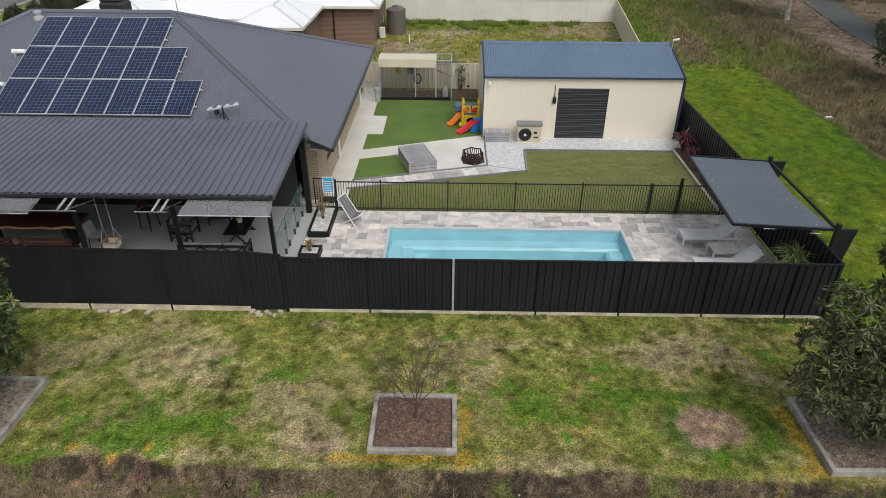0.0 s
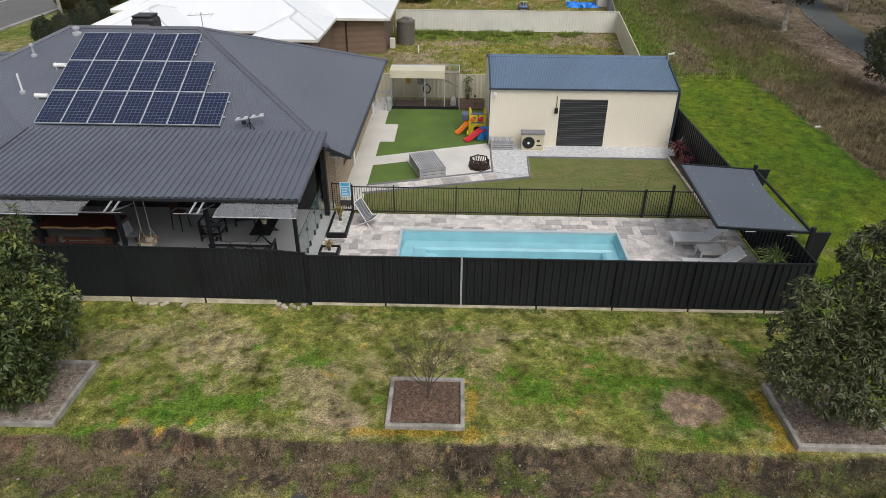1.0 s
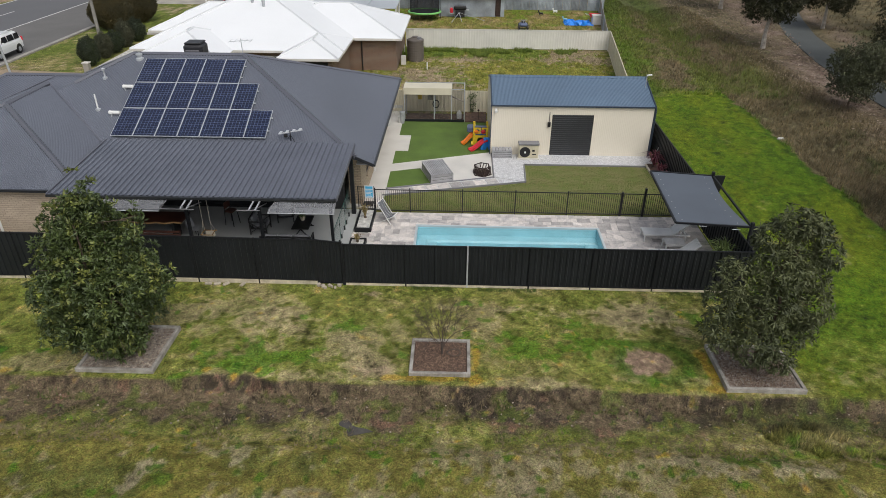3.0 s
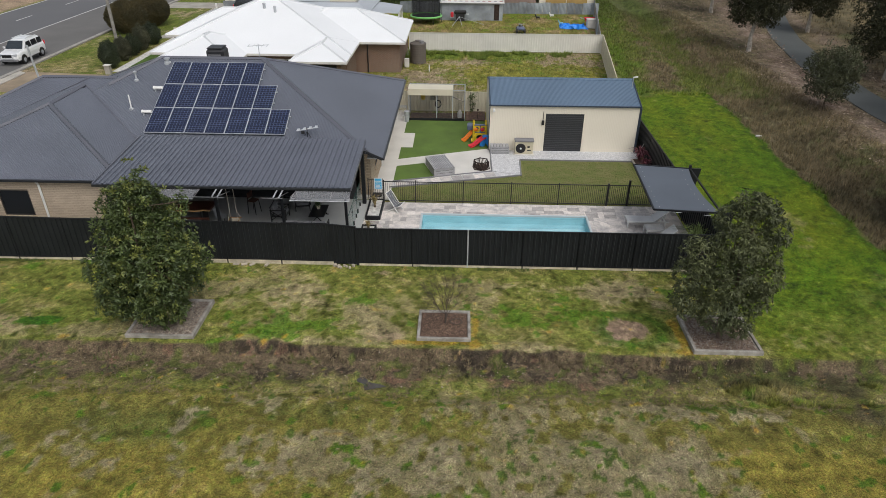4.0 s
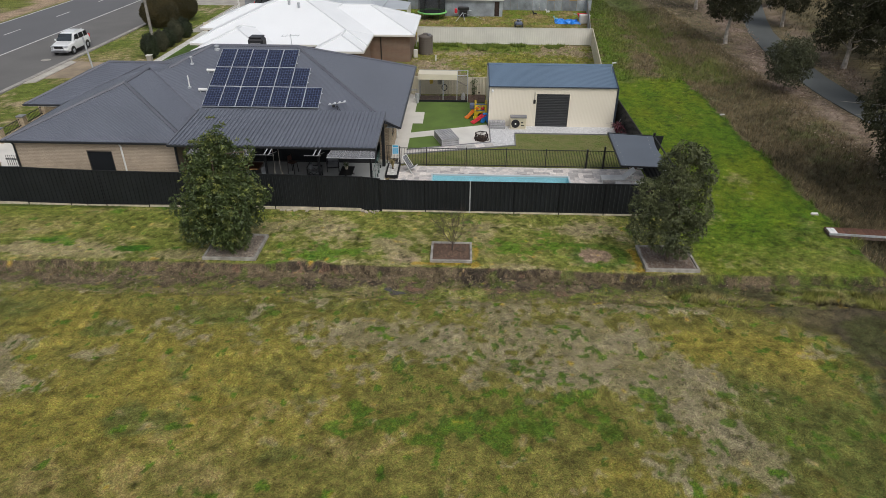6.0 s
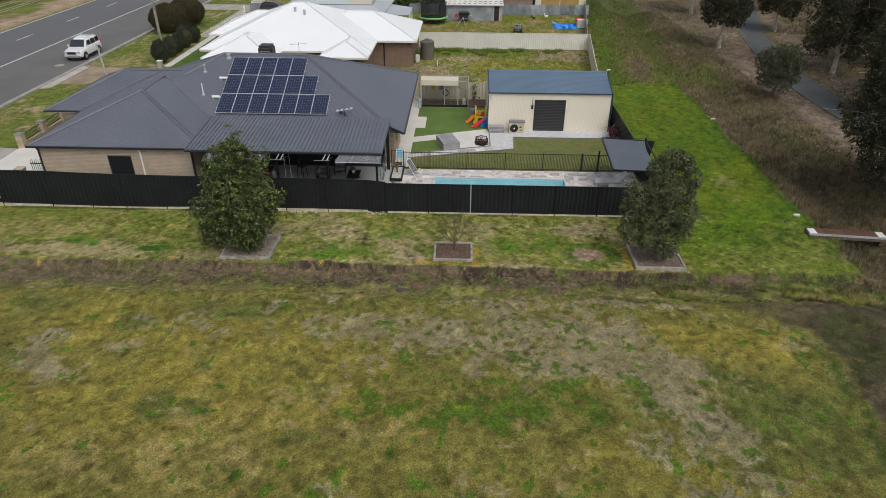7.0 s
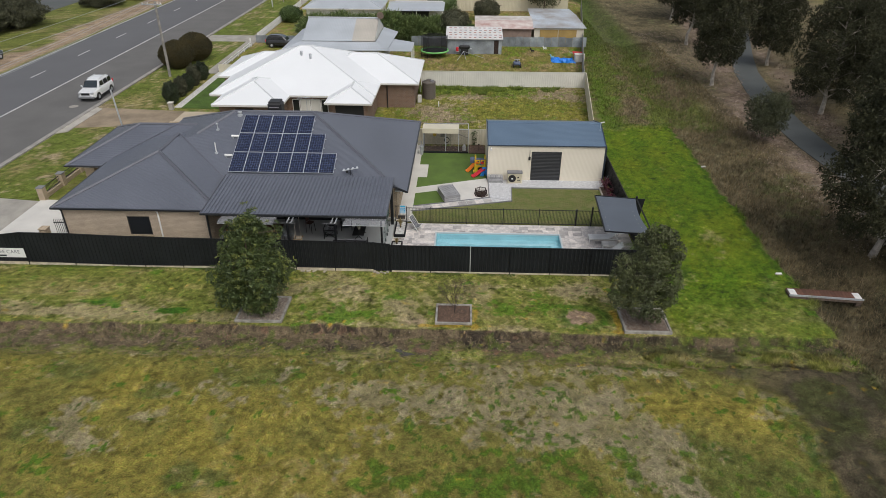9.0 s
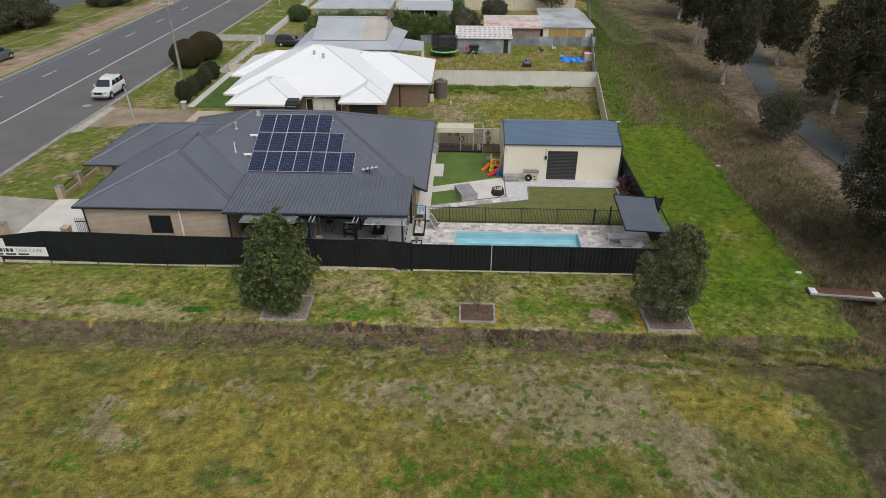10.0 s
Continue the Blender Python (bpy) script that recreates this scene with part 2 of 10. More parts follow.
# ---- mesh making ----
class Geo:
    """Collects corners and faces for one mesh."""

    def __init__(self):
        self.v, self.f = [], []

    def add(self, verts, faces):
        k = len(self.v)
        self.v += [tuple(p) for p in verts]
        self.f += [tuple(i + k for i in f) for f in faces]
        return self

    def poly(self, *pts):
        return self.add(pts, [tuple(range(len(pts)))])

    def box(self, x0, x1, y0, y1, z0, z1, c=0.0, m=None):
        """A box, with chamfered edges where c is given."""
        if x1 < x0: x0, x1 = x1, x0
        if y1 < y0: y0, y1 = y1, y0
        if z1 < z0: z0, z1 = z1, z0
        c = min(c, 0.45 * min(x1 - x0, y1 - y0, z1 - z0))
        if c <= 0:
            vs = [(x, y, z) for z in (z0, z1) for y in (y0, y1) for x in (x0, x1)]
            fs = [(0, 2, 3, 1), (4, 5, 7, 6), (0, 1, 5, 4), (2, 6, 7, 3), (0, 4, 6, 2), (1, 3, 7, 5)]
        else:
            vs, idx = [], {}
            for i, x in enumerate((x0, x1)):
                for j, y in enumerate((y0, y1)):
                    for k, z in enumerate((z0, z1)):
                        sx, sy, sz = (c, -c)[i], (c, -c)[j], (c, -c)[k]
                        idx[i, j, k, 0] = len(vs); vs.append((x, y + sy, z + sz))
                        idx[i, j, k, 1] = len(vs); vs.append((x + sx, y, z + sz))
                        idx[i, j, k, 2] = len(vs); vs.append((x + sx, y + sy, z))
            fs = []
            for i in (0, 1):
                q = [idx[i, 0, 0, 0], idx[i, 1, 0, 0], idx[i, 1, 1, 0], idx[i, 0, 1, 0]]
                fs.append(q if i else q[::-1])
                q = [idx[0, i, 0, 1], idx[0, i, 1, 1], idx[1, i, 1, 1], idx[1, i, 0, 1]]
                fs.append(q if i else q[::-1])
                q = [idx[0, 0, i, 2], idx[1, 0, i, 2], idx[1, 1, i, 2], idx[0, 1, i, 2]]
                fs.append(q if i else q[::-1])
            for a in (0, 1):
                for b in (0, 1):
                    fs.append([idx[a, b, 0, 0], idx[a, b, 1, 0], idx[a, b, 1, 1], idx[a, b, 0, 1]])
                    fs.append([idx[a, 0, b, 0], idx[a, 1, b, 0], idx[a, 1, b, 2], idx[a, 0, b, 2]])
                    fs.append([idx[0, a, b, 1], idx[1, a, b, 1], idx[1, a, b, 2], idx[0, a, b, 2]])
                    for k in (0, 1):
                        fs.append([idx[a, b, k, 0], idx[a, b, k, 1], idx[a, b, k, 2]])
        if m is not None:
            vs = [m @ Vector(p) for p in vs]
        return self.add(vs, fs)

    def tube(self, a, b, r0, r1=None, seg=8, cap=True):
        """A straight tapered bar from a to b."""
        a, b = Vector(a), Vector(b)
        r1 = r0 if r1 is None else r1
        d = (b - a).normalized()
        u = d.orthogonal().normalized()
        w = d.cross(u)
        vs = []
        for p, r in ((a, r0), (b, r1)):
            for i in range(seg):
                t = 2 * math.pi * i / seg
                vs.append(p + r * (math.cos(t) * u + math.sin(t) * w))
        fs = [(i, (i + 1) % seg, seg + (i + 1) % seg, seg + i) for i in range(seg)]
        if cap:
            fs += [tuple(range(seg))[::-1], tuple(range(seg, 2 * seg))]
        return self.add(vs, fs)

    def bar(self, a, b, w, h, up=(0, 0, 1)):
        """A straight rectangular bar from a to b, w wide and h high."""
        a, b = Vector(a), Vector(b)
        d = (b - a).normalized()
        s = d.cross(Vector(up))
        s = s.normalized() if s.length > 1e-4 else d.orthogonal().normalized()
        t = s.cross(d)
        vs = [p + s * (i * w / 2) + t * (j * h / 2) for p in (a, b) for i, j in ((-1, -1), (1, -1), (1, 1), (-1, 1))]
        return self.add(vs, [(3, 2, 1, 0), (4, 5, 6, 7), (0, 1, 5, 4), (1, 2, 6, 5), (2, 3, 7, 6), (3, 0, 4, 7)])

    def chain(self, pts, r, seg=6):
        for a, b in zip(pts, pts[1:]):
            self.tube(a, b, r, r, seg)
        return self

    def lathe(self, x, y, rings, seg=20):
        """Turned about an upright axis: rings of (radius, height)."""
        vs = [(x + r * math.cos(2 * math.pi * i / seg), y + r * math.sin(2 * math.pi * i / seg), z) for r, z in rings for i in range(seg)]
        fs = [(k * seg + i, k * seg + (i + 1) % seg, (k + 1) * seg + (i + 1) % seg, (k + 1) * seg + i) for k in range(len(rings) - 1) for i in range(seg)]
        fs += [tuple(range(seg))[::-1], tuple(range((len(rings) - 1) * seg, len(rings) * seg))]
        return self.add(vs, fs)

    def prism(self, pts, z0, z1):
        """An outline in plan, anticlockwise, from z0 up to z1."""
        k = len(pts)
        vs = [(x, y, z0) for x, y in pts] + [(x, y, z1) for x, y in pts]
        fs = [tuple(range(k))[::-1], tuple(range(k, 2 * k))] + [(i, (i + 1) % k, k + (i + 1) % k, k + i) for i in range(k)]
        return self.add(vs, fs)

    def side(self, pts, y0, y1):
        """An outline in x and z, from y0 to y1."""
        k = len(pts)
        vs = [(x, y0, z) for x, z in pts] + [(x, y1, z) for x, z in pts]
        fs = [tuple(range(k)), tuple(range(k, 2 * k))[::-1]] + [((i + 1) % k, i, k + i, k + (i + 1) % k) for i in range(k)]
        return self.add(vs, fs)

    def turned(self, m):
        self.v = [tuple(m @ Vector(p)) for p in self.v]
        return self

    def mesh(self, name):
        me = bpy.data.meshes.new(name)
        me.from_pydata(self.v, [], self.f)
        me.validate()
        return me


def part(name, geo, material, parent=None, label="", smooth=False):
    me = geo if isinstance(geo, bpy.types.Mesh) else geo.mesh(name)
    if material is not None and not me.materials:
        me.materials.append(material)
    if smooth:
        me.polygons.foreach_set("use_smooth", [True] * len(me.polygons))
    ob = new(name, me)
    if parent is not None:
        ob.parent = parent
    return tagged(ob, label)


def thing(name, label, category, group="", at=(0, 0, 0), turn=0.0, kind=""):
    """An empty at a thing's base, to which its parts are tied."""
    ob = new(name)
    ob.empty_display_size = 0.1
    ob.matrix_world = pose(*at, 0, 0, turn)
    return tagged(ob, label, category, group, kind)


def single(name, geo, material, label, category, group="", kind="", smooth=False):
    return tagged(part(name, geo, material, None, label, smooth), label, category, group, kind)


def hip_planes(x0, x1, y0, y1, ze, slope):
    """The four faces of a hip roof over a rectangle, keyed by the side they fall to."""
    h = min(x1 - x0, y1 - y0) / 2
    zr = ze + h * slope
    if x1 - x0 >= y1 - y0:
        a, b = (x0 + h, (y0 + y1) / 2, zr), (x1 - h, (y0 + y1) / 2, zr)
        south, north = [(x0, y0, ze), (x1, y0, ze), b, a], [(x1, y1, ze), (x0, y1, ze), a, b]
        west, east = [(x0, y1, ze), (x0, y0, ze), a], [(x1, y0, ze), (x1, y1, ze), b]
    else:
        a, b = ((x0 + x1) / 2, y0 + h, zr), ((x0 + x1) / 2, y1 - h, zr)
        south, north = [(x0, y0, ze), (x1, y0, ze), a], [(x1, y1, ze), (x0, y1, ze), b]
        west, east = [(x0, y1, ze), (x0, y0, ze), a, b], [(x1, y0, ze), (x1, y1, ze), b, a]
    return {"s": south, "n": north, "w": west, "e": east, "ridge": (a, b)}


def cut(poly, axis, value, keep):
    """The part of a polygon where keep * (coordinate - value) is positive."""
    out = []
    for p, q in zip(poly, poly[1:] + poly[:1]):
        dp, dq = keep * (p[axis] - value), keep * (q[axis] - value)
        if dp >= 0:
            out.append(p)
        if dp * dq < 0:
            t = dp / (dp - dq)
            out.append(tuple(a + t * (b - a) for a, b in zip(p, q)))
    return out


def slab(polys, thick=0.05):
    """Roof sheets with a thickness below them."""
    g = Geo()
    for p in polys:
        k = len(p)
        g.add(list(p) + [(x, y, z - thick) for x, y, z in p], [tuple(range(k)), tuple(range(k, 2 * k))[::-1]] + [((i + 1) % k, i, k + i, k + (i + 1) % k) for i in range(k)])
    return g


def sheet_profile(length, pitch, rib, depth):
    """Points (along, out) of a ribbed steel sheet."""
    pts, s = [], 0.0
    while s < length - 1e-6:
        for a, d in ((0.0, 0), (pitch - rib - 0.02, 0), (pitch - rib, depth), (pitch - 0.02, depth)):
            if s + a < length:
                pts.append((s + a, d))
        s += pitch
    pts.append((length, 0))
    return pts


rng = np.random.default_rng(7)


def leaves(centres, outs, per, size, width, droop=0.0, spread=0.8, seed=1, whorl=0.0):
    """Sprays of pointed leaves round each centre, as one mesh."""
    r = np.random.default_rng(seed)
    c = np.repeat(np.asarray(centres, float), per, 0)
    o = np.repeat(np.asarray(outs, float), per, 0)
    n = len(c)
    d = o * (1 - spread) + r.normal(size=(n, 3)) * spread
    if whorl:
        # leaves stand out round each twig's tip like the spokes of a wheel
        ax = o / (np.linalg.norm(o, axis=1)[:, None] + 1e-9)
        p = np.cross(ax, np.array([0.31, 0.77, 0.55]))
        p /= np.linalg.norm(p, axis=1)[:, None] + 1e-9
        q = np.cross(ax, p)
        t = np.tile(np.arange(per) * 2 * math.pi / per, n // per) + np.repeat(r.uniform(0, 6.28, n // per), per) + r.normal(size=n) * 0.25
        d = ax * (0.45 + 0.35 * r.normal(size=(n, 1))) + p * np.cos(t)[:, None] + q * np.sin(t)[:, None]
    d[:, 2] -= droop
    d /= np.linalg.norm(d, axis=1)[:, None] + 1e-9
    s = np.cross(d, r.normal(size=(n, 3)))
    s /= np.linalg.norm(s, axis=1)[:, None] + 1e-9
    up = np.cross(s, d)
    ln = size * r.uniform(0.65, 1.25, (n, 1))
    w = width * r.uniform(0.7, 1.2, (n, 1))
    c = c + r.normal(size=(n, 3)) * size * (0.06 if whorl else 0.25)
    a = c + d * ln * 0.08
    b = c + d * ln * 0.5 + s * w + up * w * 0.35
    e = c + d * ln * 0.5 - s * w + up * w * 0.35
    t = c + d * ln - up * ln * 0.12
    v = np.stack([a, e, t, b], 1).reshape(-1, 3)
    me = bpy.data.meshes.new("leaves")
    me.vertices.add(4 * n), me.loops.add(6 * n), me.polygons.add(2 * n)
    me.vertices.foreach_set("co", v.ravel())
    k = np.arange(n)[:, None] * 4
    me.loops.foreach_set("vertex_index", np.concatenate([k, k + 1, k + 2, k, k + 2, k + 3], 1).ravel())
    me.polygons.foreach_set("loop_start", np.arange(2 * n) * 3)
    me.update(calc_edges=True)
    return me


def fbm(x, y, scale, octaves=4, seed=0):
    """Smooth random values about 0 on a plane."""
    r = np.random.default_rng(seed)
    table = r.normal(size=(256, 256))
    out, amp, total = 0, 1.0, 0
    for o in range(octaves):
        u, v = x / scale * 2 ** o + 37.1 * o, y / scale * 2 ** o + 11.7 * o
        i, j = np.floor(u).astype(int), np.floor(v).astype(int)
        fu, fv = u - i, v - j
        fu, fv = fu * fu * (3 - 2 * fu), fv * fv * (3 - 2 * fv)
        g = lambda a, b: table[a % 256, b % 256]
        out = out + amp * ((g(i, j) * (1 - fu) + g(i + 1, j) * fu) * (1 - fv) + (g(i, j + 1) * (1 - fu) + g(i + 1, j + 1) * fu) * fv)
        total += amp
        amp *= 0.55
    return out / total * 1.6

# ---- the ground: one sheet to the horizon ----
def step(v, a, b):
    t = np.clip((v - a) / (b - a), 0, 1)
    return t * t * (3 - 2 * t)


def ground_height(x, y):
    """Nearly level; a shallow drain along the verge, another beside the lawn, soft unevenness."""
    bank = 5.62 + 0.16 * fbm(x, y, 2.4, 3, 71) + 0.1 * np.sin(x * 0.21) + 0.35 * np.exp(-((x - 9.3) / 1.7) ** 2) + 0.12 * np.exp(-((x + 11.3) / 1.6) ** 2)
    h = -0.32 * step(-y, bank, bank + 0.3) * (1 - step(-y, 7.2 + 0.2 * fbm(x, y, 3.0, 2, 72), 8.6))
    drain_x = 21.4 + 0.35 * np.sin(y * 0.13)
    h = h - 0.55 * np.exp(-((x - drain_x) / 1.5) ** 2) * step(y, -60, -20)
    rough = np.clip(step(-y, 5.5, 8) + step(x, 18.5, 20), 0, 1) * (1 - step(x, 26, 29) * 0.7)
    h = h + rough * 0.07 * fbm(x, y, 1.3, 3, 5) + 0.03 * fbm(x, y, 9, 2, 6) * step(-y, 0.6, 3) 
    flat = (x > -38.5) & (x < 13) & (y > -0.3) & (y < 62)
    return np.where(flat, np.minimum(h, 0) * 0 - 0.02, h - 0.02)


# green clumps in the field: place and radius
CLUMPS = ((-0.3, -15.4, 0.5), (0.8, -15.9, 0.7), (2.1, -15.6, 0.7), (3.6, -15.2, 0.5), (4.7, -15.8, 0.5), (6.2, -13.7, 0.35), (6.6, -14.9, 0.4), (9.0, -13.7, 0.25), (8.6, -15.0, 0.3),
          (4.1, -13.9, 0.2), (3.6, -13.4, 0.2), (2.5, -13.0, 0.2), (1.5, -12.0, 0.22), (0.6, -13.1, 0.25), (13.4, -12.0, 0.45), (7.4, -8.3, 0.5), (3.5, -10.0, 0.25), (1.9, -9.5, 0.2),
          (-13.7, -8.5, 0.35), (-8.2, -9.5, 0.4), (-11.0, -10.3, 0.22), (-6.6, -11.6, 0.25), (-4.8, -15.7, 0.35), (-4.0, -14.6, 0.4), (-2.8, -15.6, 0.5), (-1.8, -16.2, 0.4), (-5.8, -14.3, 0.25))


def ground_colour(x, y):
    P = lambda *c: np.array(c)[None, None, :]
    n1, n2, n3 = fbm(x, y, 6.0, 4, 11), fbm(x, y, 2.2, 4, 12), fbm(x, y, 0.8, 3, 13)
    n5, n6 = fbm(x, y, 1.2, 4, 15), fbm(x, y, 0.28, 2, 16)
    n7 = fbm(x, y, 0.45, 3, 17)
    fine = 0.45 * n6 + 0.35 * n7
    def mix(a, b, w):
        return a + (b - a) * np.clip(w, 0, 1)[..., None]
    def spot(sx, sy, rx, ry):
        return np.exp(-(((x - sx) / rx) ** 2 + ((y - sy) / ry) ** 2))
    near = step(y, -9.5, -8.0) * (1 - step(y, 0.5, 1.0))
    n8 = fbm(x, y, 0.15, 2, 24) * near
    speck = 0.6 * fbm(x, y, 0.34, 3, 18) + 0.4 * n6 + 0.3 * n8
    streak = fbm(x * 0.22, y, 0.5, 4, 19)
    fleck = fbm(x, y, 0.55, 3, 20) + 0.5 * n6
    # mown verge in front of the fence
    c = mix(P(0.142, 0.164, 0.032), P(0.215, 0.198, 0.062), step(0.4 * streak + 0.35 * speck + 0.4 * n2, -0.6, 0.9))
    dryness = 0.25 * n2 + 0.2 * n5 + 0.35 * speck + 0.15 * streak + 0.3 * spot(-7.0, -3.0, 5.0, 2.4) + 1.0 * spot(-10.2, -1.9, 1.5, 0.7) + 0.8 * spot(-7.3, -2.1, 1.3, 0.8) + 1.1 * spot(-4.0, -3.6, 1.1, 0.9) + 1.1 * spot(-3.1, -4.9, 0.8, 0.5)
    dryness = dryness + 1.0 * spot(6.0, -1.5, 1.7, 0.7) + 0.8 * spot(5.3, -4.3, 0.5, 0.8) + 0.7 * spot(2.6, -5.5, 1.6, 0.4) + 0.6 * spot(7.4, -2.6, 1.0, 0.3) + 0.5 * spot(2.0, -1.6, 2.0, 0.5) - 0.5 * spot(2.6, -3.6, 1.6, 0.9)
    dryness = dryness + 1.1 * spot(-13.6, -5.0, 1.4, 0.5) + 1.1 * spot(-18.5, -4.9, 4.0, 0.55) + 0.9 * spot(-25.0, -4.7, 4.5, 0.6) + 0.5 * spot(-21.0, -3.9, 5.0, 0.5) + 0.5 * spot(-6.0, -5.3, 3.0, 0.3) - 0.35 * spot(-22, -1.8, 9, 1.6)
    c = mix(c, mix(P(0.3, 0.25, 0.14), P(0.218, 0.19, 0.09), step(n5 + 0.6 * speck, -0.4, 0.9)), step(dryness, 0.15, 0.75) * 0.85)
    bare = 1.1 * spot(-3.0, -5.0, 0.7, 0.4) + 1.0 * spot(-3.6, -0.6, 0.6, 0.22) + 0.5 * spot(-9.0, -0.8, 1.0, 0.25) + 0.3 * speck
    c = mix(c, P(0.3, 0.23, 0.15), step(bare, 0.5, 0.95) * 0.8)
    lush = 0.15 * n2 + 0.2 * n5 + 0.4 * fleck + 1.0 * spot(-8.6, -4.6, 1.0, 0.8) + 0.95 * spot(-6.1, -4.4, 1.4, 0.7) + 0.7 * spot(-4.4, -2.7, 0.9, 0.6) + 0.85 * spot(2.2, -3.5, 1.6, 1.0) + 0.9 * spot(5.0, -3.1, 1.2, 0.6) + 1.15 * spot(8.0, -1.5, 1.0, 0.6) + 1.0 * spot(7.3, -4.8, 0.8, 0.5) + 0.6 * spot(7.3, -3.4, 0.9, 0.4)
    lush = lush + 0.9 * spot(-16.3, -4.35, 1.2, 0.4) + 0.75 * spot(-21.7, -3.75, 0.9, 0.3) + 0.7 * spot(-19.6, -4.2, 0.7, 0.25) + 0.6 * spot(-24.5, -4.2, 1.0, 0.25)
    c = mix(c, mix(P(0.09, 0.168, 0.015), P(0.06, 0.125, 0.011), step(speck, -0.5, 0.8)), step(lush, 0.56, 0.84) * 0.85)
    clover_mat = step(1.3 * spot(-16.2, -4.4, 0.95, 0.34) + 0.9 * spot(-21.6, -3.8, 0.5, 0.16) + 0.9 * spot(-19.6, -4.25, 0.5, 0.14) + 0.8 * spot(-18.4, -4.6, 0.4, 0.12) + 0.22 * fleck + 0.2 * n5, 0.62, 0.8)
    c = mix(c, P(0.036, 0.1, 0.009), clover_mat * 0.92)
    ring = np.hypot((x - 6.2) * 0.85, y + 4.2)
    c = mix(c, P(0.05, 0.105, 0.012), np.exp(-((ring - 0.95) / 0.22) ** 2) * 0.75)
    c = mix(c, P(0.24, 0.168, 0.12), step(0.66 - ring + 0.1 * n3 + 0.1 * n6, 0, 0.2) * 0.92)
    # field to the south
    field = step(-y + 0.2 * n3 + 0.25 * speck, 7.75, 8.25)
    gold = 0.35 * n2 + 0.25 * n5 + 0.22 * speck + 1.1 * spot(-16.2, -10.2, 2.2, 0.9) + 0.8 * spot(-22.6, -9.2, 1.8, 0.7) + 0.85 * spot(-10.5, -14.6, 6.5, 3.4) + 1.15 * spot(9.6, -11.0, 2.6, 1.1) + 1.0 * spot(12.3, -11.8, 1.4, 1.4) + 0.9 * spot(8.6, -18.2, 2.6, 1.0) + 0.9 * spot(4.6, -17.3, 0.8, 0.9)
    f = mix(P(0.152, 0.14, 0.035), P(0.208, 0.178, 0.037), step(gold + 0.25 * spot(-12, -13.5, 9, 5), -0.15, 1.1))
    tan = 0.3 * n2 + 0.2 * n5 + 0.4 * speck + 1.0 * spot(-8.8, -17.8, 2.6, 1.8) + 0.9 * spot(-4.0, -16.8, 1.4, 0.9) + 0.9 * spot(-13.4, -18.4, 1.8, 1.2) + 0.5 * spot(-7.4, -14.9, 1.4, 0.9)
    f = mix(f, P(0.24, 0.19, 0.078), step(tan, 0.2, 1.2) * 0.7)
    moor = 0.35 * n5 + 0.35 * n2 + 0.15 * speck + 0.8 * spot(-11.1, -15.4, 1.3, 0.5) + 0.7 * spot(-7.6, -14.1, 1.4, 0.35) + 0.8 * spot(-15.0, -11.0, 0.8, 0.35) + 0.7 * spot(-6.0, -17.0, 1.2, 0.6) + 0.9 * spot(-10.6, -9.4, 2.6, 1.0) + 0.9 * spot(-18.8, -9.6, 1.8, 1.3) + 0.7 * spot(-11.5, -16.2, 1.2, 0.7) + 0.8 * spot(-19.4, -13.4, 1.0, 1.6) + 1.0 * spot(11.6, -14.8, 2.2, 1.5) + 0.9 * spot(12.2, -17.6, 2.2, 1.6) + 0.7 * spot(10.5, -15.5, 4.5, 3.4) + 0.45 * spot(12.5, -9.0, 3.0, 1.4) + 0.6 * spot(-4.5, -9.0, 3.0, 0.6) + 0.5 * spot(1.5, -14.4, 5.0, 0.9)
    f = mix(f, P(0.095, 0.108, 0.028), step(moor, 0.35, 1.0) * 0.8)
    grey = 0.25 * n1 + 0.3 * n2 + 0.5 * speck + 0.2 * n5 + 1.4 * spot(-16.2, -14.0, 1.4, 0.9) + 1.2 * spot(-17.9, -12.0, 1.1, 1.0) + 1.3 * spot(-14.2, -12.5, 1.2, 0.6) + 0.9 * spot(-4.6, -10.6, 2.4, 1.1) + 1.1 * spot(-0.8, -11.3, 3.4, 1.4) + 1.0 * spot(4.6, -11.0, 1.7, 1.6) + 0.9 * spot(3.9, -13.0, 2.2, 0.8)
    grey = grey + 1.0 * spot(8.0, -12.6, 1.1, 0.8) + 1.0 * spot(7.6, -14.7, 1.7, 1.1) + 1.0 * spot(9.2, -16.4, 1.6, 0.8) + 1.0 * spot(10.9, -18.4, 1.6, 0.8) + 0.9 * spot(-15.6, -8.0, 1.9, 0.35) + 0.6 * spot(7.0, -8.6, 2.0, 0.5) - 0.7 * spot(9.8, -11.0, 2.2, 1.0) - 0.5 * spot(-9.5, -14, 4, 2.2)
    f = mix(f, mix(P(0.275, 0.235, 0.148), P(0.18, 0.156, 0.086), step(n3 + speck, -0.7, 0.9)), step(grey, 0.3, 0.72) * 0.82)
    dots = fbm(x, y, 0.24, 2, 23) + 0.4 * speck
    lushf = 0.2 * n5 + 0.25 * fleck + 0.45 * dots + 0.75 * spot(-4.6, -14.9, 1.1, 0.8) + 1.0 * spot(-1.0, -15.6, 2.2, 0.8) + 0.9 * spot(1.8, -15.3, 1.7, 0.7) + 0.8 * spot(4.5, -15.5, 0.9, 0.7) + 0.8 * spot(6.3, -14.1, 0.7, 0.4) + 1.0 * spot(13.1, -12.7, 0.6, 0.4) + 0.8 * spot(-21.2, -15.0, 1.2, 1.2)
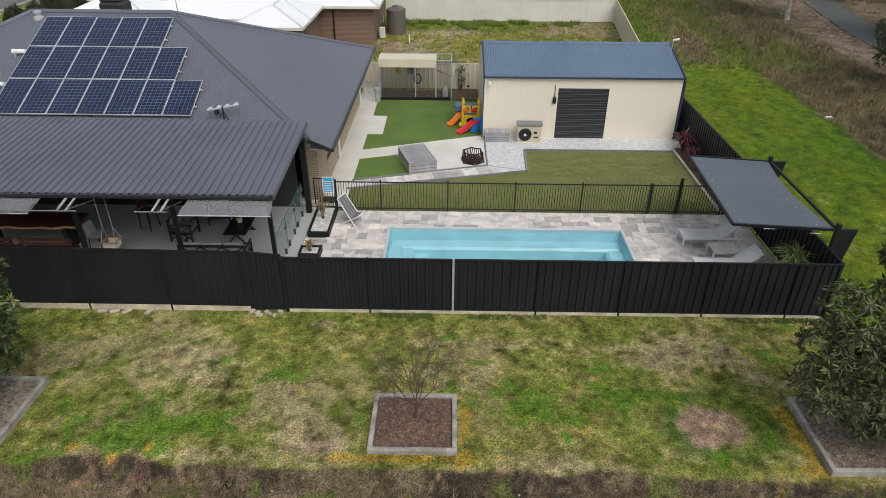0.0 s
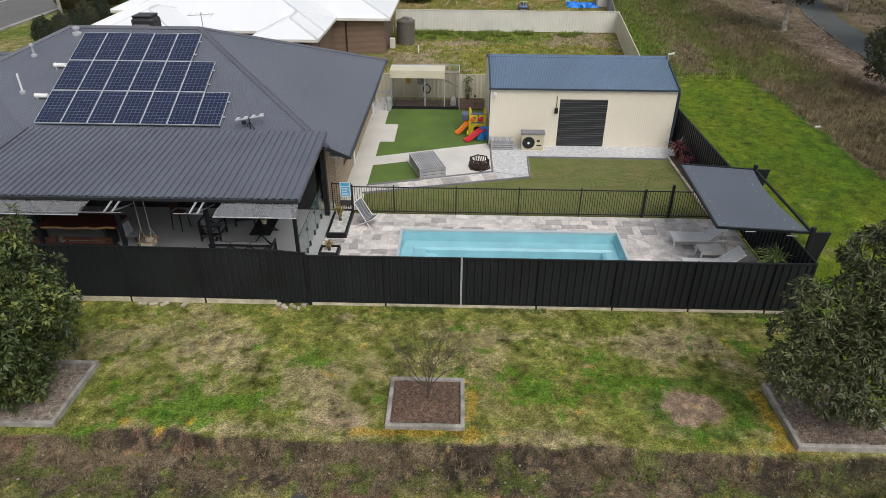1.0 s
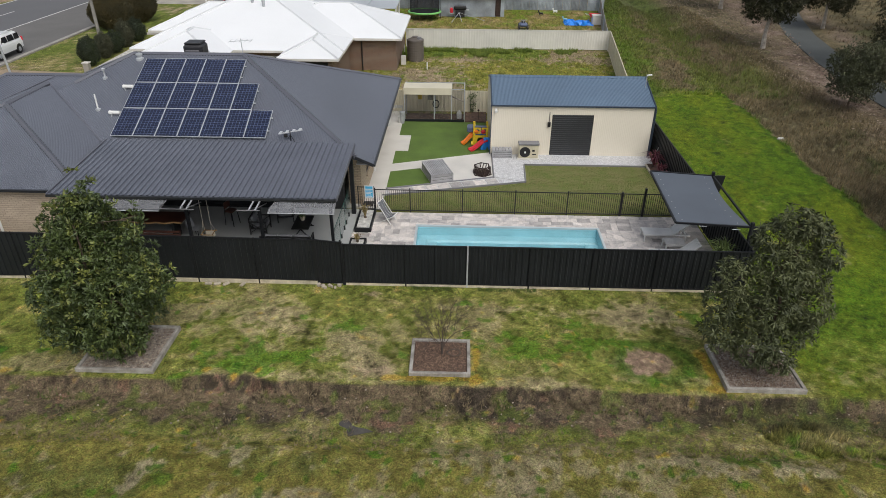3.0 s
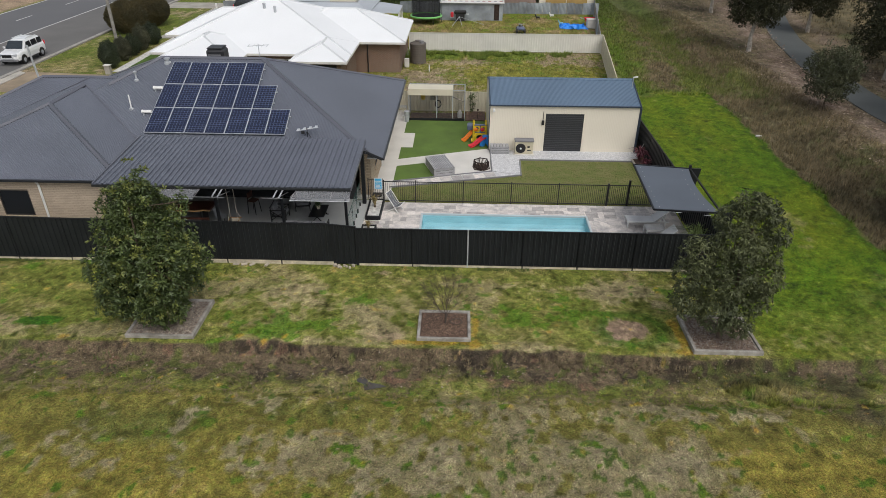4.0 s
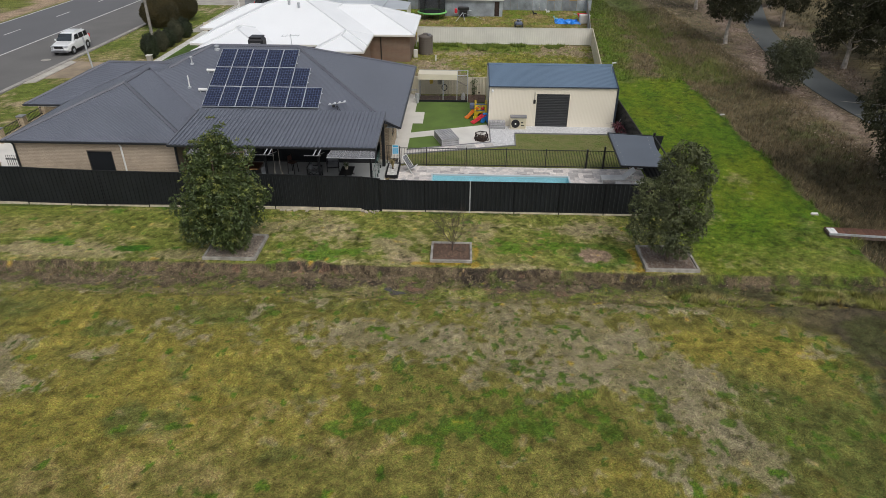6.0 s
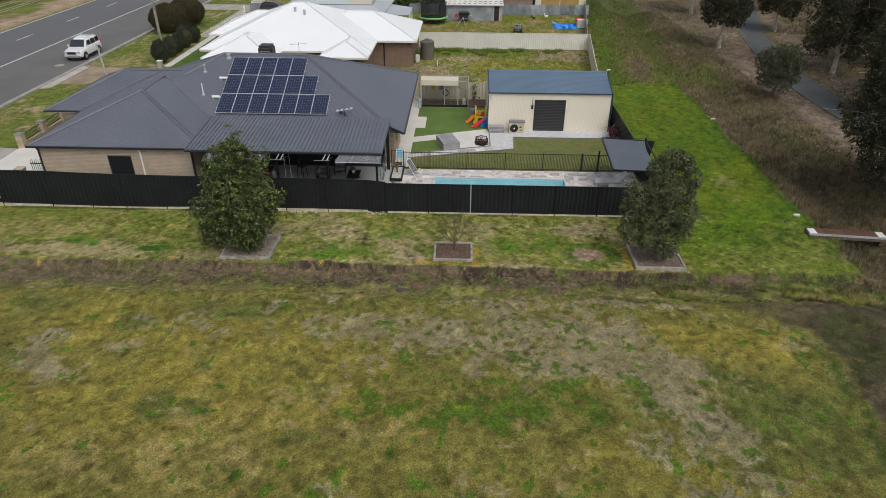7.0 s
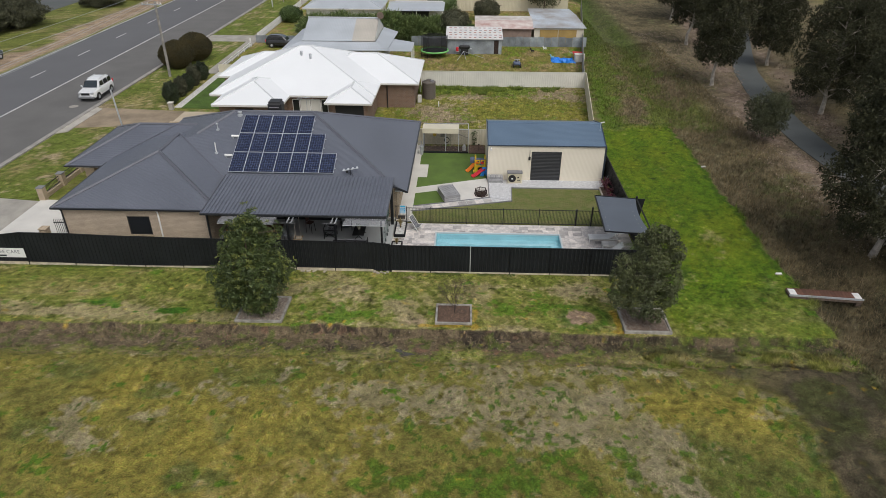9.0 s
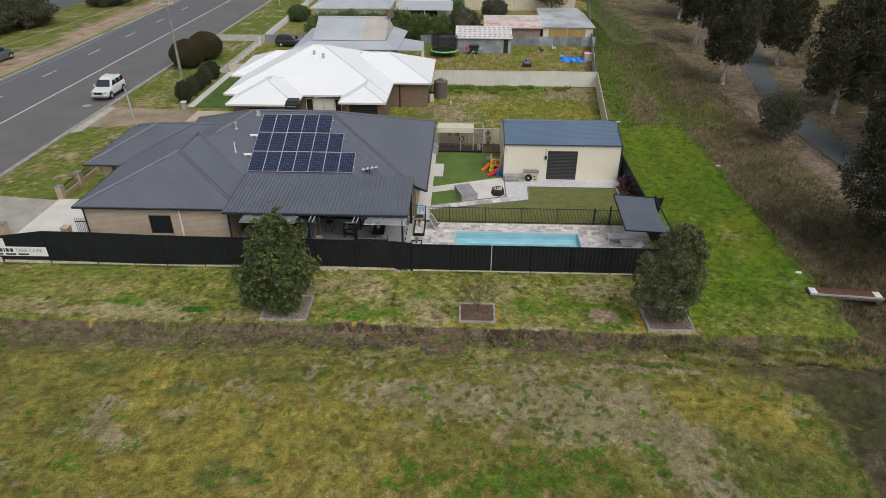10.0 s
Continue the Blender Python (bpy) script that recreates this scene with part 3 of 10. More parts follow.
    lushf = lushf + 0.42 * spot(1.5, -12.5, 5.5, 3.0) + 0.5 * spot(7.3, -8.6, 1.2, 0.35) + 0.4 * spot(-9.0, -8.9, 2.0, 0.6) + 0.35 * spot(11.5, -15.5, 2.0, 2.0) - 0.5 * spot(-10, -14, 6.5, 3.5)
    f = mix(f, mix(P(0.075, 0.12, 0.014), P(0.045, 0.085, 0.011), step(speck, -0.5, 0.7)), step(lushf, 0.72, 0.95) * 0.85)
    for cx, cy, cr in CLUMPS:
        f = mix(f, P(0.072, 0.12, 0.014), step(1.15 * spot(cx, cy, cr * 1.15, cr * 0.8) + 0.3 * fleck + 0.12 * n7, 0.5, 0.8) * 0.85)
    rim = x + 0.45 * n2 - 14.45 + 0.012 * (y + 11.0) ** 2
    f = mix(f, P(0.042, 0.068, 0.014), np.exp(-((rim - 0.0) / 0.3) ** 2) * step(-y, 10.0, 12) * (0.75 + 0.3 * speck))
    far_side = mix(mix(P(0.092, 0.076, 0.045), P(0.041, 0.036, 0.022), step(0.5 * n2 + 0.6 * n5 + 0.5 * speck, -0.6, 0.8)), P(0.066, 0.074, 0.022), step(0.5 * n1 + 0.5 * n5, 0.3, 1.0) * 0.6)
    f = mix(f, far_side, np.clip(step(rim, 0.2, 0.6) + 0.85 * step(x + 0.8 * n2 - 1.6 * (-y - 7.7), 9.5, 11.5), 0, 1))
    c = mix(c, f, field)
    # drain along the verge
    bank = 5.62 + 0.16 * fbm(x, y, 2.4, 3, 71) + 0.1 * np.sin(x * 0.21) + 0.35 * np.exp(-((x - 9.3) / 1.7) ** 2) + 0.12 * np.exp(-((x + 11.3) / 1.6) ** 2)
    south = -y - 0.15 * n3 - 0.25 * speck
    band = step(-y, bank - 0.06, bank + 0.06) * (1 - step(south + 0.4 * n2 + 0.35 * n5, 6.75, 7.7))
    d = mix(P(0.135, 0.104, 0.064), P(0.05, 0.04, 0.028), step(0.6 * n2 + 0.4 * n3 + 0.6 * speck + 0.5 * spot(-7, -7.2, 4, 0.4), -0.3, 0.5))
    d = mix(d, P(0.165, 0.125, 0.078), step(0.4 * n3 + 0.7 * speck + 0.9 * np.exp(-((y + 6.15) / 0.28) ** 2) * step(-x, -2, 2), 0.55, 1.1) * 0.8)
    d = mix(d, P(0.14, 0.083, 0.055), step(0.4 * n3 + 0.4 * speck + 0.8 * np.exp(-((y + 7.0) / 0.25) ** 2) * spot(0.5, -7, 5, 1), 0.55, 1.0) * 0.8)
    d = mix(d, P(0.075, 0.095, 0.02), step(0.3 * n5 + 0.8 * fleck + 0.55 * np.exp(-((y + 7.4) / 0.5) ** 2) + 0.25 * np.exp(-((y + 6.3) / 0.3) ** 2) + 0.5 * spot(11, -6.6, 4, 0.8), 0.45, 0.85) * 0.75)
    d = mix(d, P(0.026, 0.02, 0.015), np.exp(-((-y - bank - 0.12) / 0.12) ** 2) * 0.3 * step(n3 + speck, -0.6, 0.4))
    d = mix(d, mix(P(0.058, 0.055, 0.024), P(0.036, 0.04, 0.016), step(n5 + speck, -0.4, 0.8)), step(x + n2, 7.0, 10.5) * step(-y + 0.3 * n3, 6.0, 6.6) * 0.85)
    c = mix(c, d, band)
    moss = np.exp(-((-y - bank + 0.3) / 0.16) ** 2) * (0.9 * spot(-0.9, -5.4, 1.6, 1.0) + 0.5 * spot(7.7, -5.4, 0.9, 1.0) + 0.12) + 0.9 * spot(7.9, -4.6, 0.18, 0.9) + 0.7 * spot(0.3, -4.4, 0.16, 0.9)
    c = mix(c, P(0.27, 0.18, 0.025), 0.8 * step(moss + 0.25 * speck, 0.25, 0.6))
    # bright lawn beside the fence
    edge = 19.2 + 0.2 * n2 + 0.15 * n3
    lawn = step(x, 10.2, 11.2) * (1 - step(x, edge - 0.12, edge + 0.12)) * (1 - step(y + 0.6 * n2, 25.4, 26.2)) * step(y + 0.3 * n2 + 0.2 * speck, -5.9, -5.4)
    mown = np.sin((x - 15.6) * 2.3 + 0.3 * n1)
    g = mix(P(0.074, 0.132, 0.009), P(0.122, 0.152, 0.012), step(0.35 * n1 + 0.3 * n2 + 0.35 * speck + 0.2 * mown - 0.35 * spot(14.8, -1.5, 4.0, 2.4), -0.8, 1.1))
    g = mix(g, P(0.045, 0.098, 0.007), step(0.5 * n2 + 0.3 * n5 + 0.35 * fleck + 0.5 * spot(14.0, 1.0, 2.5, 1.6), 0.5, 1.2) * 0.6)
    g = mix(g, P(0.235, 0.2, 0.095), step(0.25 * n2 + 0.25 * n5 + 0.4 * speck + 1.2 * spot(16.0, 5.2, 1.3, 1.0) + 0.9 * spot(13.4, 4.0, 0.5, 0.5) + 0.8 * spot(14.6, 7.6, 0.9, 0.8) + 0.8 * spot(12.3, 12.5, 0.6, 1.0) + 0.8 * spot(12.4, -1.0, 0.9, 1.2) + 0.7 * spot(15.5, 2.3, 2.2, 1.2) + 0.6 * spot(13.5, -4.6, 3, 0.7), 0.65, 1.3) * 0.55)
    g = mix(g, P(0.05, 0.1, 0.012), step(x, edge - 0.7, edge - 0.25) * 0.7)
    c = mix(c, g, lawn * (0.45 + 0.55 * step(y + 1.5 * n1, -5.5, -1)))
    # rough dead grass to the east and north-east
    wild = step(x, edge - 0.12, edge + 0.12)
    w = mix(P(0.12, 0.097, 0.054), P(0.056, 0.049, 0.027), step(0.5 * n2 + 0.35 * n3 + 0.5 * speck, -0.6, 0.8))
    w = mix(w, P(0.185, 0.15, 0.1), step(0.6 * n5 + 0.3 * n1 + 0.4 * speck + 0.4 * spot(21.5, 14, 1.2, 5), 0.55, 1.2) * 0.7)
    w = mix(w, P(0.066, 0.078, 0.024), step(0.4 * n1 + 0.4 * n5 + 0.3 * speck + 0.5 * spot(24, 10, 1.5, 8) + 0.6 * spot(24, -1, 3.5, 3), 0.5, 1.1) * 0.7)
    c = mix(c, w * (0.97 + 0.35 * step(y, 4, 16))[..., None], wild)
    litter = np.exp(-((x - 27.3 - 0.16 * np.maximum(y - 25, 0)) / 1.9) ** 2) + np.exp(-((x - 34.0 - 0.17 * np.maximum(y - 25, 0)) / 1.3) ** 2)
    c = mix(c, mix(P(0.24, 0.185, 0.145), P(0.14, 0.1, 0.075), step(n3 + speck, -0.4, 0.7)), litter * step(y, 2, 14) * (0.75 + 0.4 * n2))
    north = step(y + 0.8 * n2, 25.6, 26.4) * step(x + 0.118 * np.maximum(39.2 - y, 0), 12.85, 13.1) * (1 - step(x, 22.5, 25.5))
    v = mix(P(0.105, 0.125, 0.03), P(0.155, 0.12, 0.075), step(0.15 + 0.3 * n1 + 0.4 * n2 + 0.4 * speck + 0.6 * np.sin((x - 15.2 - 0.1 * (y - 26)) * 1.25), -0.2, 0.9))
    v = mix(v, P(0.088, 0.15, 0.018), step(0.35 * n5 + 0.2 * n1 + 0.5 * speck + 0.95 * np.exp(-((x - 14.3 - 0.13 * np.maximum(y - 38, -6)) / 1.0) ** 2) + 0.6 * spot(18.6, 34, 0.8, 4) + 0.5 * spot(16.6, 52, 1.5, 5), 0.45, 0.95) * 0.8)
    v = mix(v, P(0.06, 0.105, 0.014), np.exp(-((y + 0.6 * n2 - 26.5) / 0.45) ** 2) * 0.7)
    v = mix(v, P(0.125, 0.096, 0.06), step(0.5 * n2 + 0.4 * n3 + 0.5 * speck + 0.7 * np.exp(-((x - 16.9 - 0.1 * (y - 30)) / 0.8) ** 2), 0.45, 1.1) * 0.75)
    v = mix(v, P(0.055, 0.08, 0.018), step(y + 2 * n1, 50, 62) * 0.75)
    c = mix(c, v, north * 0.92)
    # the vacant yard behind, and the neighbours' grass
    yard = step(y, 19.5, 20.5) * (1 - step(y, 39.0, 39.4)) * step(x, -9, -8.6) * (1 - step(x + 0.118 * (39.2 - y), 12.85, 13.05))
    q = mix(P(0.17, 0.175, 0.034), P(0.26, 0.232, 0.05), step(0.5 * n2 + 0.6 * speck, -0.6, 0.8))
    bare = 0.3 * n2 + 0.25 * n5 + 0.6 * speck + 1.2 * spot(0.2, 35.3, 3.2, 0.9) + 1.3 * spot(9.6, 36.4, 3.2, 2.0) + 1.2 * spot(-3.0, 30.8, 2.6, 3.2) + 0.8 * spot(-0.6, 27.6, 2.5, 1.5) - 0.6 * spot(6, 31.0, 5.5, 1.8)
    q = mix(q, mix(P(0.33, 0.262, 0.18), P(0.245, 0.195, 0.125), step(n5 + speck, -0.5, 0.8)), step(bare, 0.15, 0.7) * 0.95)
    weeds = 0.3 * n5 + 0.6 * fleck + 1.3 * np.exp(-((y - 38.2) / 1.5) ** 2) * (x < 7.5) + 0.8 * np.exp(-((y - 37.3) / 0.8) ** 2) * (x < 6.5) + 0.7 * spot(4.6, 35.8, 1.8, 1.2) + 0.3 * spot(-1, 28.5, 3, 2.5) + 0.6 * spot(-7.4, 30, 1.0, 3)
    q = mix(q, P(0.115, 0.165, 0.022), step(weeds + 0.9 * spot(-7.0, 26.0, 2.6, 2.0), 0.55, 0.95) * 0.85)
    c = mix(c, q, yard)
    back = step(y, 39.4, 39.6) * (1 - step(y, 95, 100)) * step(x, -31, -30) * (1 - step(x - 0.145 * (y - 39.3), 12.6, 12.9))
    k = mix(P(0.19, 0.175, 0.045), P(0.25, 0.19, 0.09), step(n2 + 0.4 * n1 + fine, -0.3, 0.9))
    k = mix(k, P(0.105, 0.165, 0.013), step(n5 + fine + 0.9 * np.exp(-((y - 58) / 2.2) ** 2), 0.5, 1.2) * 0.8)
    c = mix(c, k, back)
    # verge along the street
    street = (1 - step(x, -31.5, -30.5)) * step(x, -38.4, -38.0)
    s = mix(P(0.115, 0.145, 0.026), P(0.205, 0.18, 0.07), step(0.5 * n1 + 0.4 * n2 + 0.7 * speck - 0.5 * step(y, 40, 46) + 0.4 * spot(-35, 33, 3, 4), -0.2, 0.9))
    s = mix(s, P(0.27, 0.21, 0.14), step(n2 + 0.4 * n3 + fine, 0.7, 1.4) * 0.7)
    c = mix(c, s, street)
    over = 1 - step(x, -56.6, -56.0)
    o = mix(P(0.3, 0.225, 0.155), P(0.13, 0.145, 0.035), step(-x + 1.2 * n2, 60.0, 61.5))
    o = mix(o, P(0.2, 0.175, 0.075), step(n1 + fine, 0.2, 0.9) * step(-x, 60, 62))
    c = mix(c, o, over)
    # beyond the near ground one even tone
    outer = np.maximum(np.maximum(step(-y, 25, 29), step(y, 105, 128)), np.maximum(step(x, 62, 73), step(-x, 78, 88)))
    c = mix(c, P(0.16, 0.148, 0.048), outer * (1 - street))
    c = c * (1 + (0.07 * n3 + 0.18 * n6 + 0.16 * n8)[..., None] * (1 - outer[..., None]))
    return np.clip(c, 0.01, 0.8)


gx = np.concatenate([[-900, -500, -300, -200, -140, -110], np.arange(-90, -38, 0.9), np.arange(-38, -20, 0.2), np.arange(-20, -13, 0.08), np.arange(-13, 11, 0.055), np.arange(11, 14, 0.08), np.arange(14, 36, 0.14), np.arange(36, 75, 0.8), [80, 95, 120, 160, 240, 400, 900]])
gy = np.concatenate([[-900, -400, -200, -120, -80, -60, -45, -36], np.arange(-30, -22, 0.2), np.arange(-22, -8.5, 0.08), np.arange(-8.5, 0, 0.055), np.arange(0, 42, 0.2), np.arange(42, 130, 0.7), [135, 150, 180, 240, 400, 900]])
GX, GY = np.meshgrid(gx, gy)
GZ = ground_height(GX, GY)
GC = ground_colour(GX, GY)
nx, ny = len(gx), len(gy)
gm = bpy.data.meshes.new("ground")
ii = (np.arange(ny - 1)[:, None] * nx + np.arange(nx - 1)[None, :]).ravel()
quads = np.stack([ii, ii + 1, ii + nx + 1, ii + nx], 1)
# leave a hole where the pool shell goes down
cx = (gx[:-1] + gx[1:])[None, :] / 2 + 0 * gy[:-1, None]
cy = (gy[:-1] + gy[1:])[:, None] / 2 + 0 * gx[None, :-1]
hole = ((cx > -2.5) & (cx < 6.2) & (cy > 1.3) & (cy < 5.2)).ravel()
quads = quads[~hole]
gm.vertices.add(nx * ny), gm.loops.add(4 * len(quads)), gm.polygons.add(len(quads))
gm.vertices.foreach_set("co", np.stack([GX, GY, GZ], 2).ravel())
gm.loops.foreach_set("vertex_index", quads.ravel())
gm.polygons.foreach_set("loop_start", np.arange(len(quads)) * 4)
gm.update(calc_edges=True)
gm.polygons.foreach_set("use_smooth", [True] * len(gm.polygons))
tone = gm.color_attributes.new("soil_and_grass", "FLOAT_COLOR", "POINT")
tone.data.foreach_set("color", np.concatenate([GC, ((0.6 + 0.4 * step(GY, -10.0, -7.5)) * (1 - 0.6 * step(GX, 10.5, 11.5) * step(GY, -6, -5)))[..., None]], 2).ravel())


def ground_material():
    m = bpy.data.materials.new("grass_and_soil")
    m.use_nodes = True
    n, l = m.node_tree.nodes, m.node_tree.links
    b = n["Principled BSDF"]
    at = n.new("ShaderNodeAttribute")
    at.attribute_name = "soil_and_grass"
    co = n.new("ShaderNodeTexCoord").outputs["Object"]
    def noise_at(s, d, rough=0.5):
        t = n.new("ShaderNodeTexNoise")
        t.inputs["Scale"].default_value, t.inputs["Detail"].default_value, t.inputs["Roughness"].default_value = s, d, rough
        l.new(co, t.inputs["Vector"])
        return t.outputs["Fac"]
    def ranged(v, a, b2, lo=0.3, hi=0.7):
        r = n.new("ShaderNodeMapRange")
        r.inputs["From Min"].default_value, r.inputs["From Max"].default_value = lo, hi
        r.inputs["To Min"].default_value, r.inputs["To Max"].default_value = a, b2
        l.new(v, r.inputs["Value"])
        return r.outputs["Result"]
    def times(a, b2):
        x = n.new("ShaderNodeMix")
        x.data_type, x.blend_type = "RGBA", "MULTIPLY"
        x.inputs["Factor"].default_value = 1.0
        l.new(a, x.inputs["A"]), l.new(b2, x.inputs["B"])
        return x.outputs["Result"]
    fine, mid, blade = noise_at(14.0, 10.0, 0.78), noise_at(5.0, 8.0, 0.7), noise_at(42.0, 4.0)
    col = times(times(at.outputs["Color"], ranged(fine, 0.5, 1.5, 0.36, 0.64)), ranged(mid, 0.8, 1.22, 0.34, 0.66))
    col = times(col, ranged(blade, 0.68, 1.32, 0.34, 0.66))
    # mown grass shows a coarser grain than the long field grass
    coarse = times(col, ranged(noise_at(28.0, 6.0, 0.75), 0.5, 1.5, 0.36, 0.64))
    pick = n.new("ShaderNodeMix")
    pick.data_type = "RGBA"
    l.new(at.outputs["Alpha"], pick.inputs["Factor"]), l.new(col, pick.inputs["A"]), l.new(coarse, pick.inputs["B"])
    col = pick.outputs["Result"]
    hs = n.new("ShaderNodeHueSaturation")
    l.new(ranged(noise_at(9.0, 5.0), 0.475, 0.525), hs.inputs["Hue"])
    l.new(col, hs.inputs["Color"])
    l.new(hs.outputs[0], b.inputs["Base Color"])
    b.inputs["Roughness"].default_value = 0.95
    b.inputs["Specular IOR Level"].default_value = 0.15
    bp = n.new("ShaderNodeBump")
    bp.inputs["Strength"].default_value, bp.inputs["Distance"].default_value = 1.0, 0.04
    l.new(fine, bp.inputs["Height"]), l.new(bp.outputs["Normal"], b.inputs["Normal"])
    return m


gm.materials.append(ground_material())
tagged(new("ground", gm), "uneven winter grass with straw patches, mud and a shallow drain", "ground", "", "structure")

# ---- street ----
def strip(name, pts, z0, z1, material, label, category):
    return single(name, Geo().prism(pts, z0, z1), material, label, category, "", "structure")


def rect(x0, x1, y0, y1):
    return [(x0, y0), (x1, y0), (x1, y1), (x0, y1)]


strip("road", rect(-55.6, -45.9, -300, 400), -0.3, 0.01, M["asphalt"], "grey two-lane asphalt road", "road")
strip("parking_lane", rect(-45.9, -38.5, -300, 400), -0.3, 0.005, M["asphalt_edge"], "worn patchy asphalt parking lane beside the road", "road")
strip("kerb", rect(-38.5, -38.05, -300, 400), -0.3, 0.1, M["kerb"], "weathered concrete kerb along the street", "kerb")
g = Geo().box(-55.45, -55.3, -300, 400, 0.01, 0.016).box(-46.1, -45.95, -300, 400, 0.01, 0.016)
for k in range(-30, 40):
    g.box(-51.3, -51.17, 40.7 + 10.6 * k, 43.8 + 10.6 * k, 0.01, 0.016)
single("road_marking", g, M["line"], "white edge lines and dashed centre line on asphalt", "road marking", "", "structure")
strip("far_road", rect(-90, -72.5, 30, 400), -0.3, 0.0, M["path"], "narrow asphalt side road behind the trees", "road")
strip("driveway_apron", [(-38.05, 24.0), (-28.6, 25.4), (-28.6, 29.4), (-38.05, 30.2)], -0.3, 0.0, M["dirt"], "bare gravel driveway crossing the grass verge", "driveway")
strip("driveway_slab", rect(-28.6, -23.5, 22.2, 29.2), -0.3, 0.03, mat("sandy_concrete", (0.5, 0.42, 0.31), 0.9, 0, 0.08, 0.8, 30, 0.1), "pale concrete driveway slab beside the house", "driveway")
strip("gutter_crossing", [(-38.05, 22.5), (-37.2, 23.0), (-37.2, 29.6), (-38.05, 30.2)], -0.3, 0.06, M["kerb_pale"], "pale concrete crossing beside the kerb", "kerb")
strip("gravel_drive", [(-38.05, -1.0), (-31.4, 0.3), (-31.4, 8.6), (-38.05, 9.4)], -0.3, 0.0, M["concrete_old"], "dusty gravel driveway from the street", "driveway")
strip("concrete_drive", rect(-31.4, -25.7, 0.3, 8.8), -0.3, 0.03, M["concrete"], "clean pale concrete driveway behind the side fence", "driveway")
strip("footpath", rect(-31.7, -30.3, 43.5, 300), -0.3, 0.02, M["concrete_old"], "narrow concrete footpath along the front fences", "footpath")
strip("neighbour_drive", rect(-38.05, -22.5, 60.5, 64.5), -0.3, 0.0, M["concrete_old"], "grey gravel driveway to the neighbour's carport", "driveway")
path_pts = [(33.5, -60), (30.6, 0), (29.4, 16.5), (29.1, 22), (29.3, 28), (30.3, 36.5), (32.3, 47), (34.5, 54.5), (41, 74), (53, 110)]
g = Geo()
for (xa, ya), (xb, yb) in zip(path_pts, path_pts[1:]):
    g.add([(xa, ya, 0.03), (xa + 2.9, ya, 0.03), (xb + 2.9, yb, 0.03), (xb, yb, 0.03), (xa, ya, -0.2), (xa + 2.9, ya, -0.2), (xb + 2.9, yb, -0.2), (xb, yb, -0.2)],
          [(0, 1, 2, 3), (0, 3, 7, 4), (1, 5, 6, 2)])
single("shared_path", g, M["path"], "curving dark asphalt walking path between gum trees", "path", "", "structure")

# ---- paved yard ----
strip("house_path", rect(-5.1, -4.08, 6.5, 21.5), -0.2, 0.03, M["concrete"], "pale concrete path along the brick house wall", "path")
strip("concrete_pad", [(-4.08, 11.03), (-2.5, 11.53), (-1.78, 9.42), (1.42, 10.42), (1.42, 14.0), (-4.08, 12.05)], -0.2, 0.03, M["concrete"], "pale concrete pad with a straight slanted edge", "path")
strip("concrete_step", rect(-4.08, -3.36, 14.0, 16.55), -0.2, 0.03, M["concrete"], "small square concrete pad beside the turf", "path")
turf = mat("artificial_turf", (0.096, 0.158, 0.028), 0.9, 0, 0.16, 0.7, 90, 0.5)
g = Geo().prism([(-4.08, 12.07), (1.4, 14.02), (1.4, 19.1), (-4.08, 19.1), (-4.08, 16.57), (-3.34, 16.57), (-3.34, 13.98), (-4.08, 13.98)], -0.2, 0.025)
single("artificial_turf", g, turf, "flat green artificial turf around the play area", "turf", "", "structure")
single("artificial_turf", Geo().prism([(-4.08, 8.85), (-1.78, 9.4), (-2.5, 11.52), (-4.08, 11.0)], -0.2, 0.025), turf, "small green artificial turf wedge between concrete paths", "turf", "", "structure")
lawn_mat = mat("cut_lawn", (0.12, 0.15, 0.032), 0.95, 0, 0.2, 1.3, 45, 0.3, second=(0.185, 0.17, 0.065))
single("back_lawn", Geo().prism([(-4.2, 6.35), (9.85, 6.35), (9.85, 12.2), (3.2, 12.2), (3.1, 9.9), (-4.2, 8.0)], -0.2, 0.0), lawn_mat, "short winter lawn between pool fence and shed", "lawn", "", "structure")
gravel = mat("white_gravel", (0.6, 0.6, 0.6), 0.9, 0, 0.3, 5.0, 22, 1.0, second=(0.45, 0.45, 0.46))
strip("paver_strip", [(-4.15, 8.05), (3.08, 9.95), (1.5, 10.45), (-4.1, 8.8)], -0.2, 0.022, gravel, "pale gravel strip along the turf edge", "gravel")
single("gravel_strip", Geo().prism([(1.5, 10.5), (3.06, 9.98), (3.16, 12.26), (10.5, 12.26), (10.5, 13.8), (1.5, 13.8)], -0.2, 0.028), gravel, "pale crushed gravel strip along the shed", "gravel", "", "structure")
g = Geo()
for a, b in (((-4.1, 8.8), (1.46, 10.45)), ((1.46, 10.4), (1.46, 13.9)), ((-4.2, 8.02), (3.1, 9.93)), ((3.1, 9.9), (3.2, 12.23)), ((3.2, 12.23), (9.9, 12.23))):
    g.bar((*a, 0.03), (*b, 0.03), 0.06, 0.1)
single("edging", g, M["grey"], "thin dark grey metal garden edging", "edging", "", "structure")

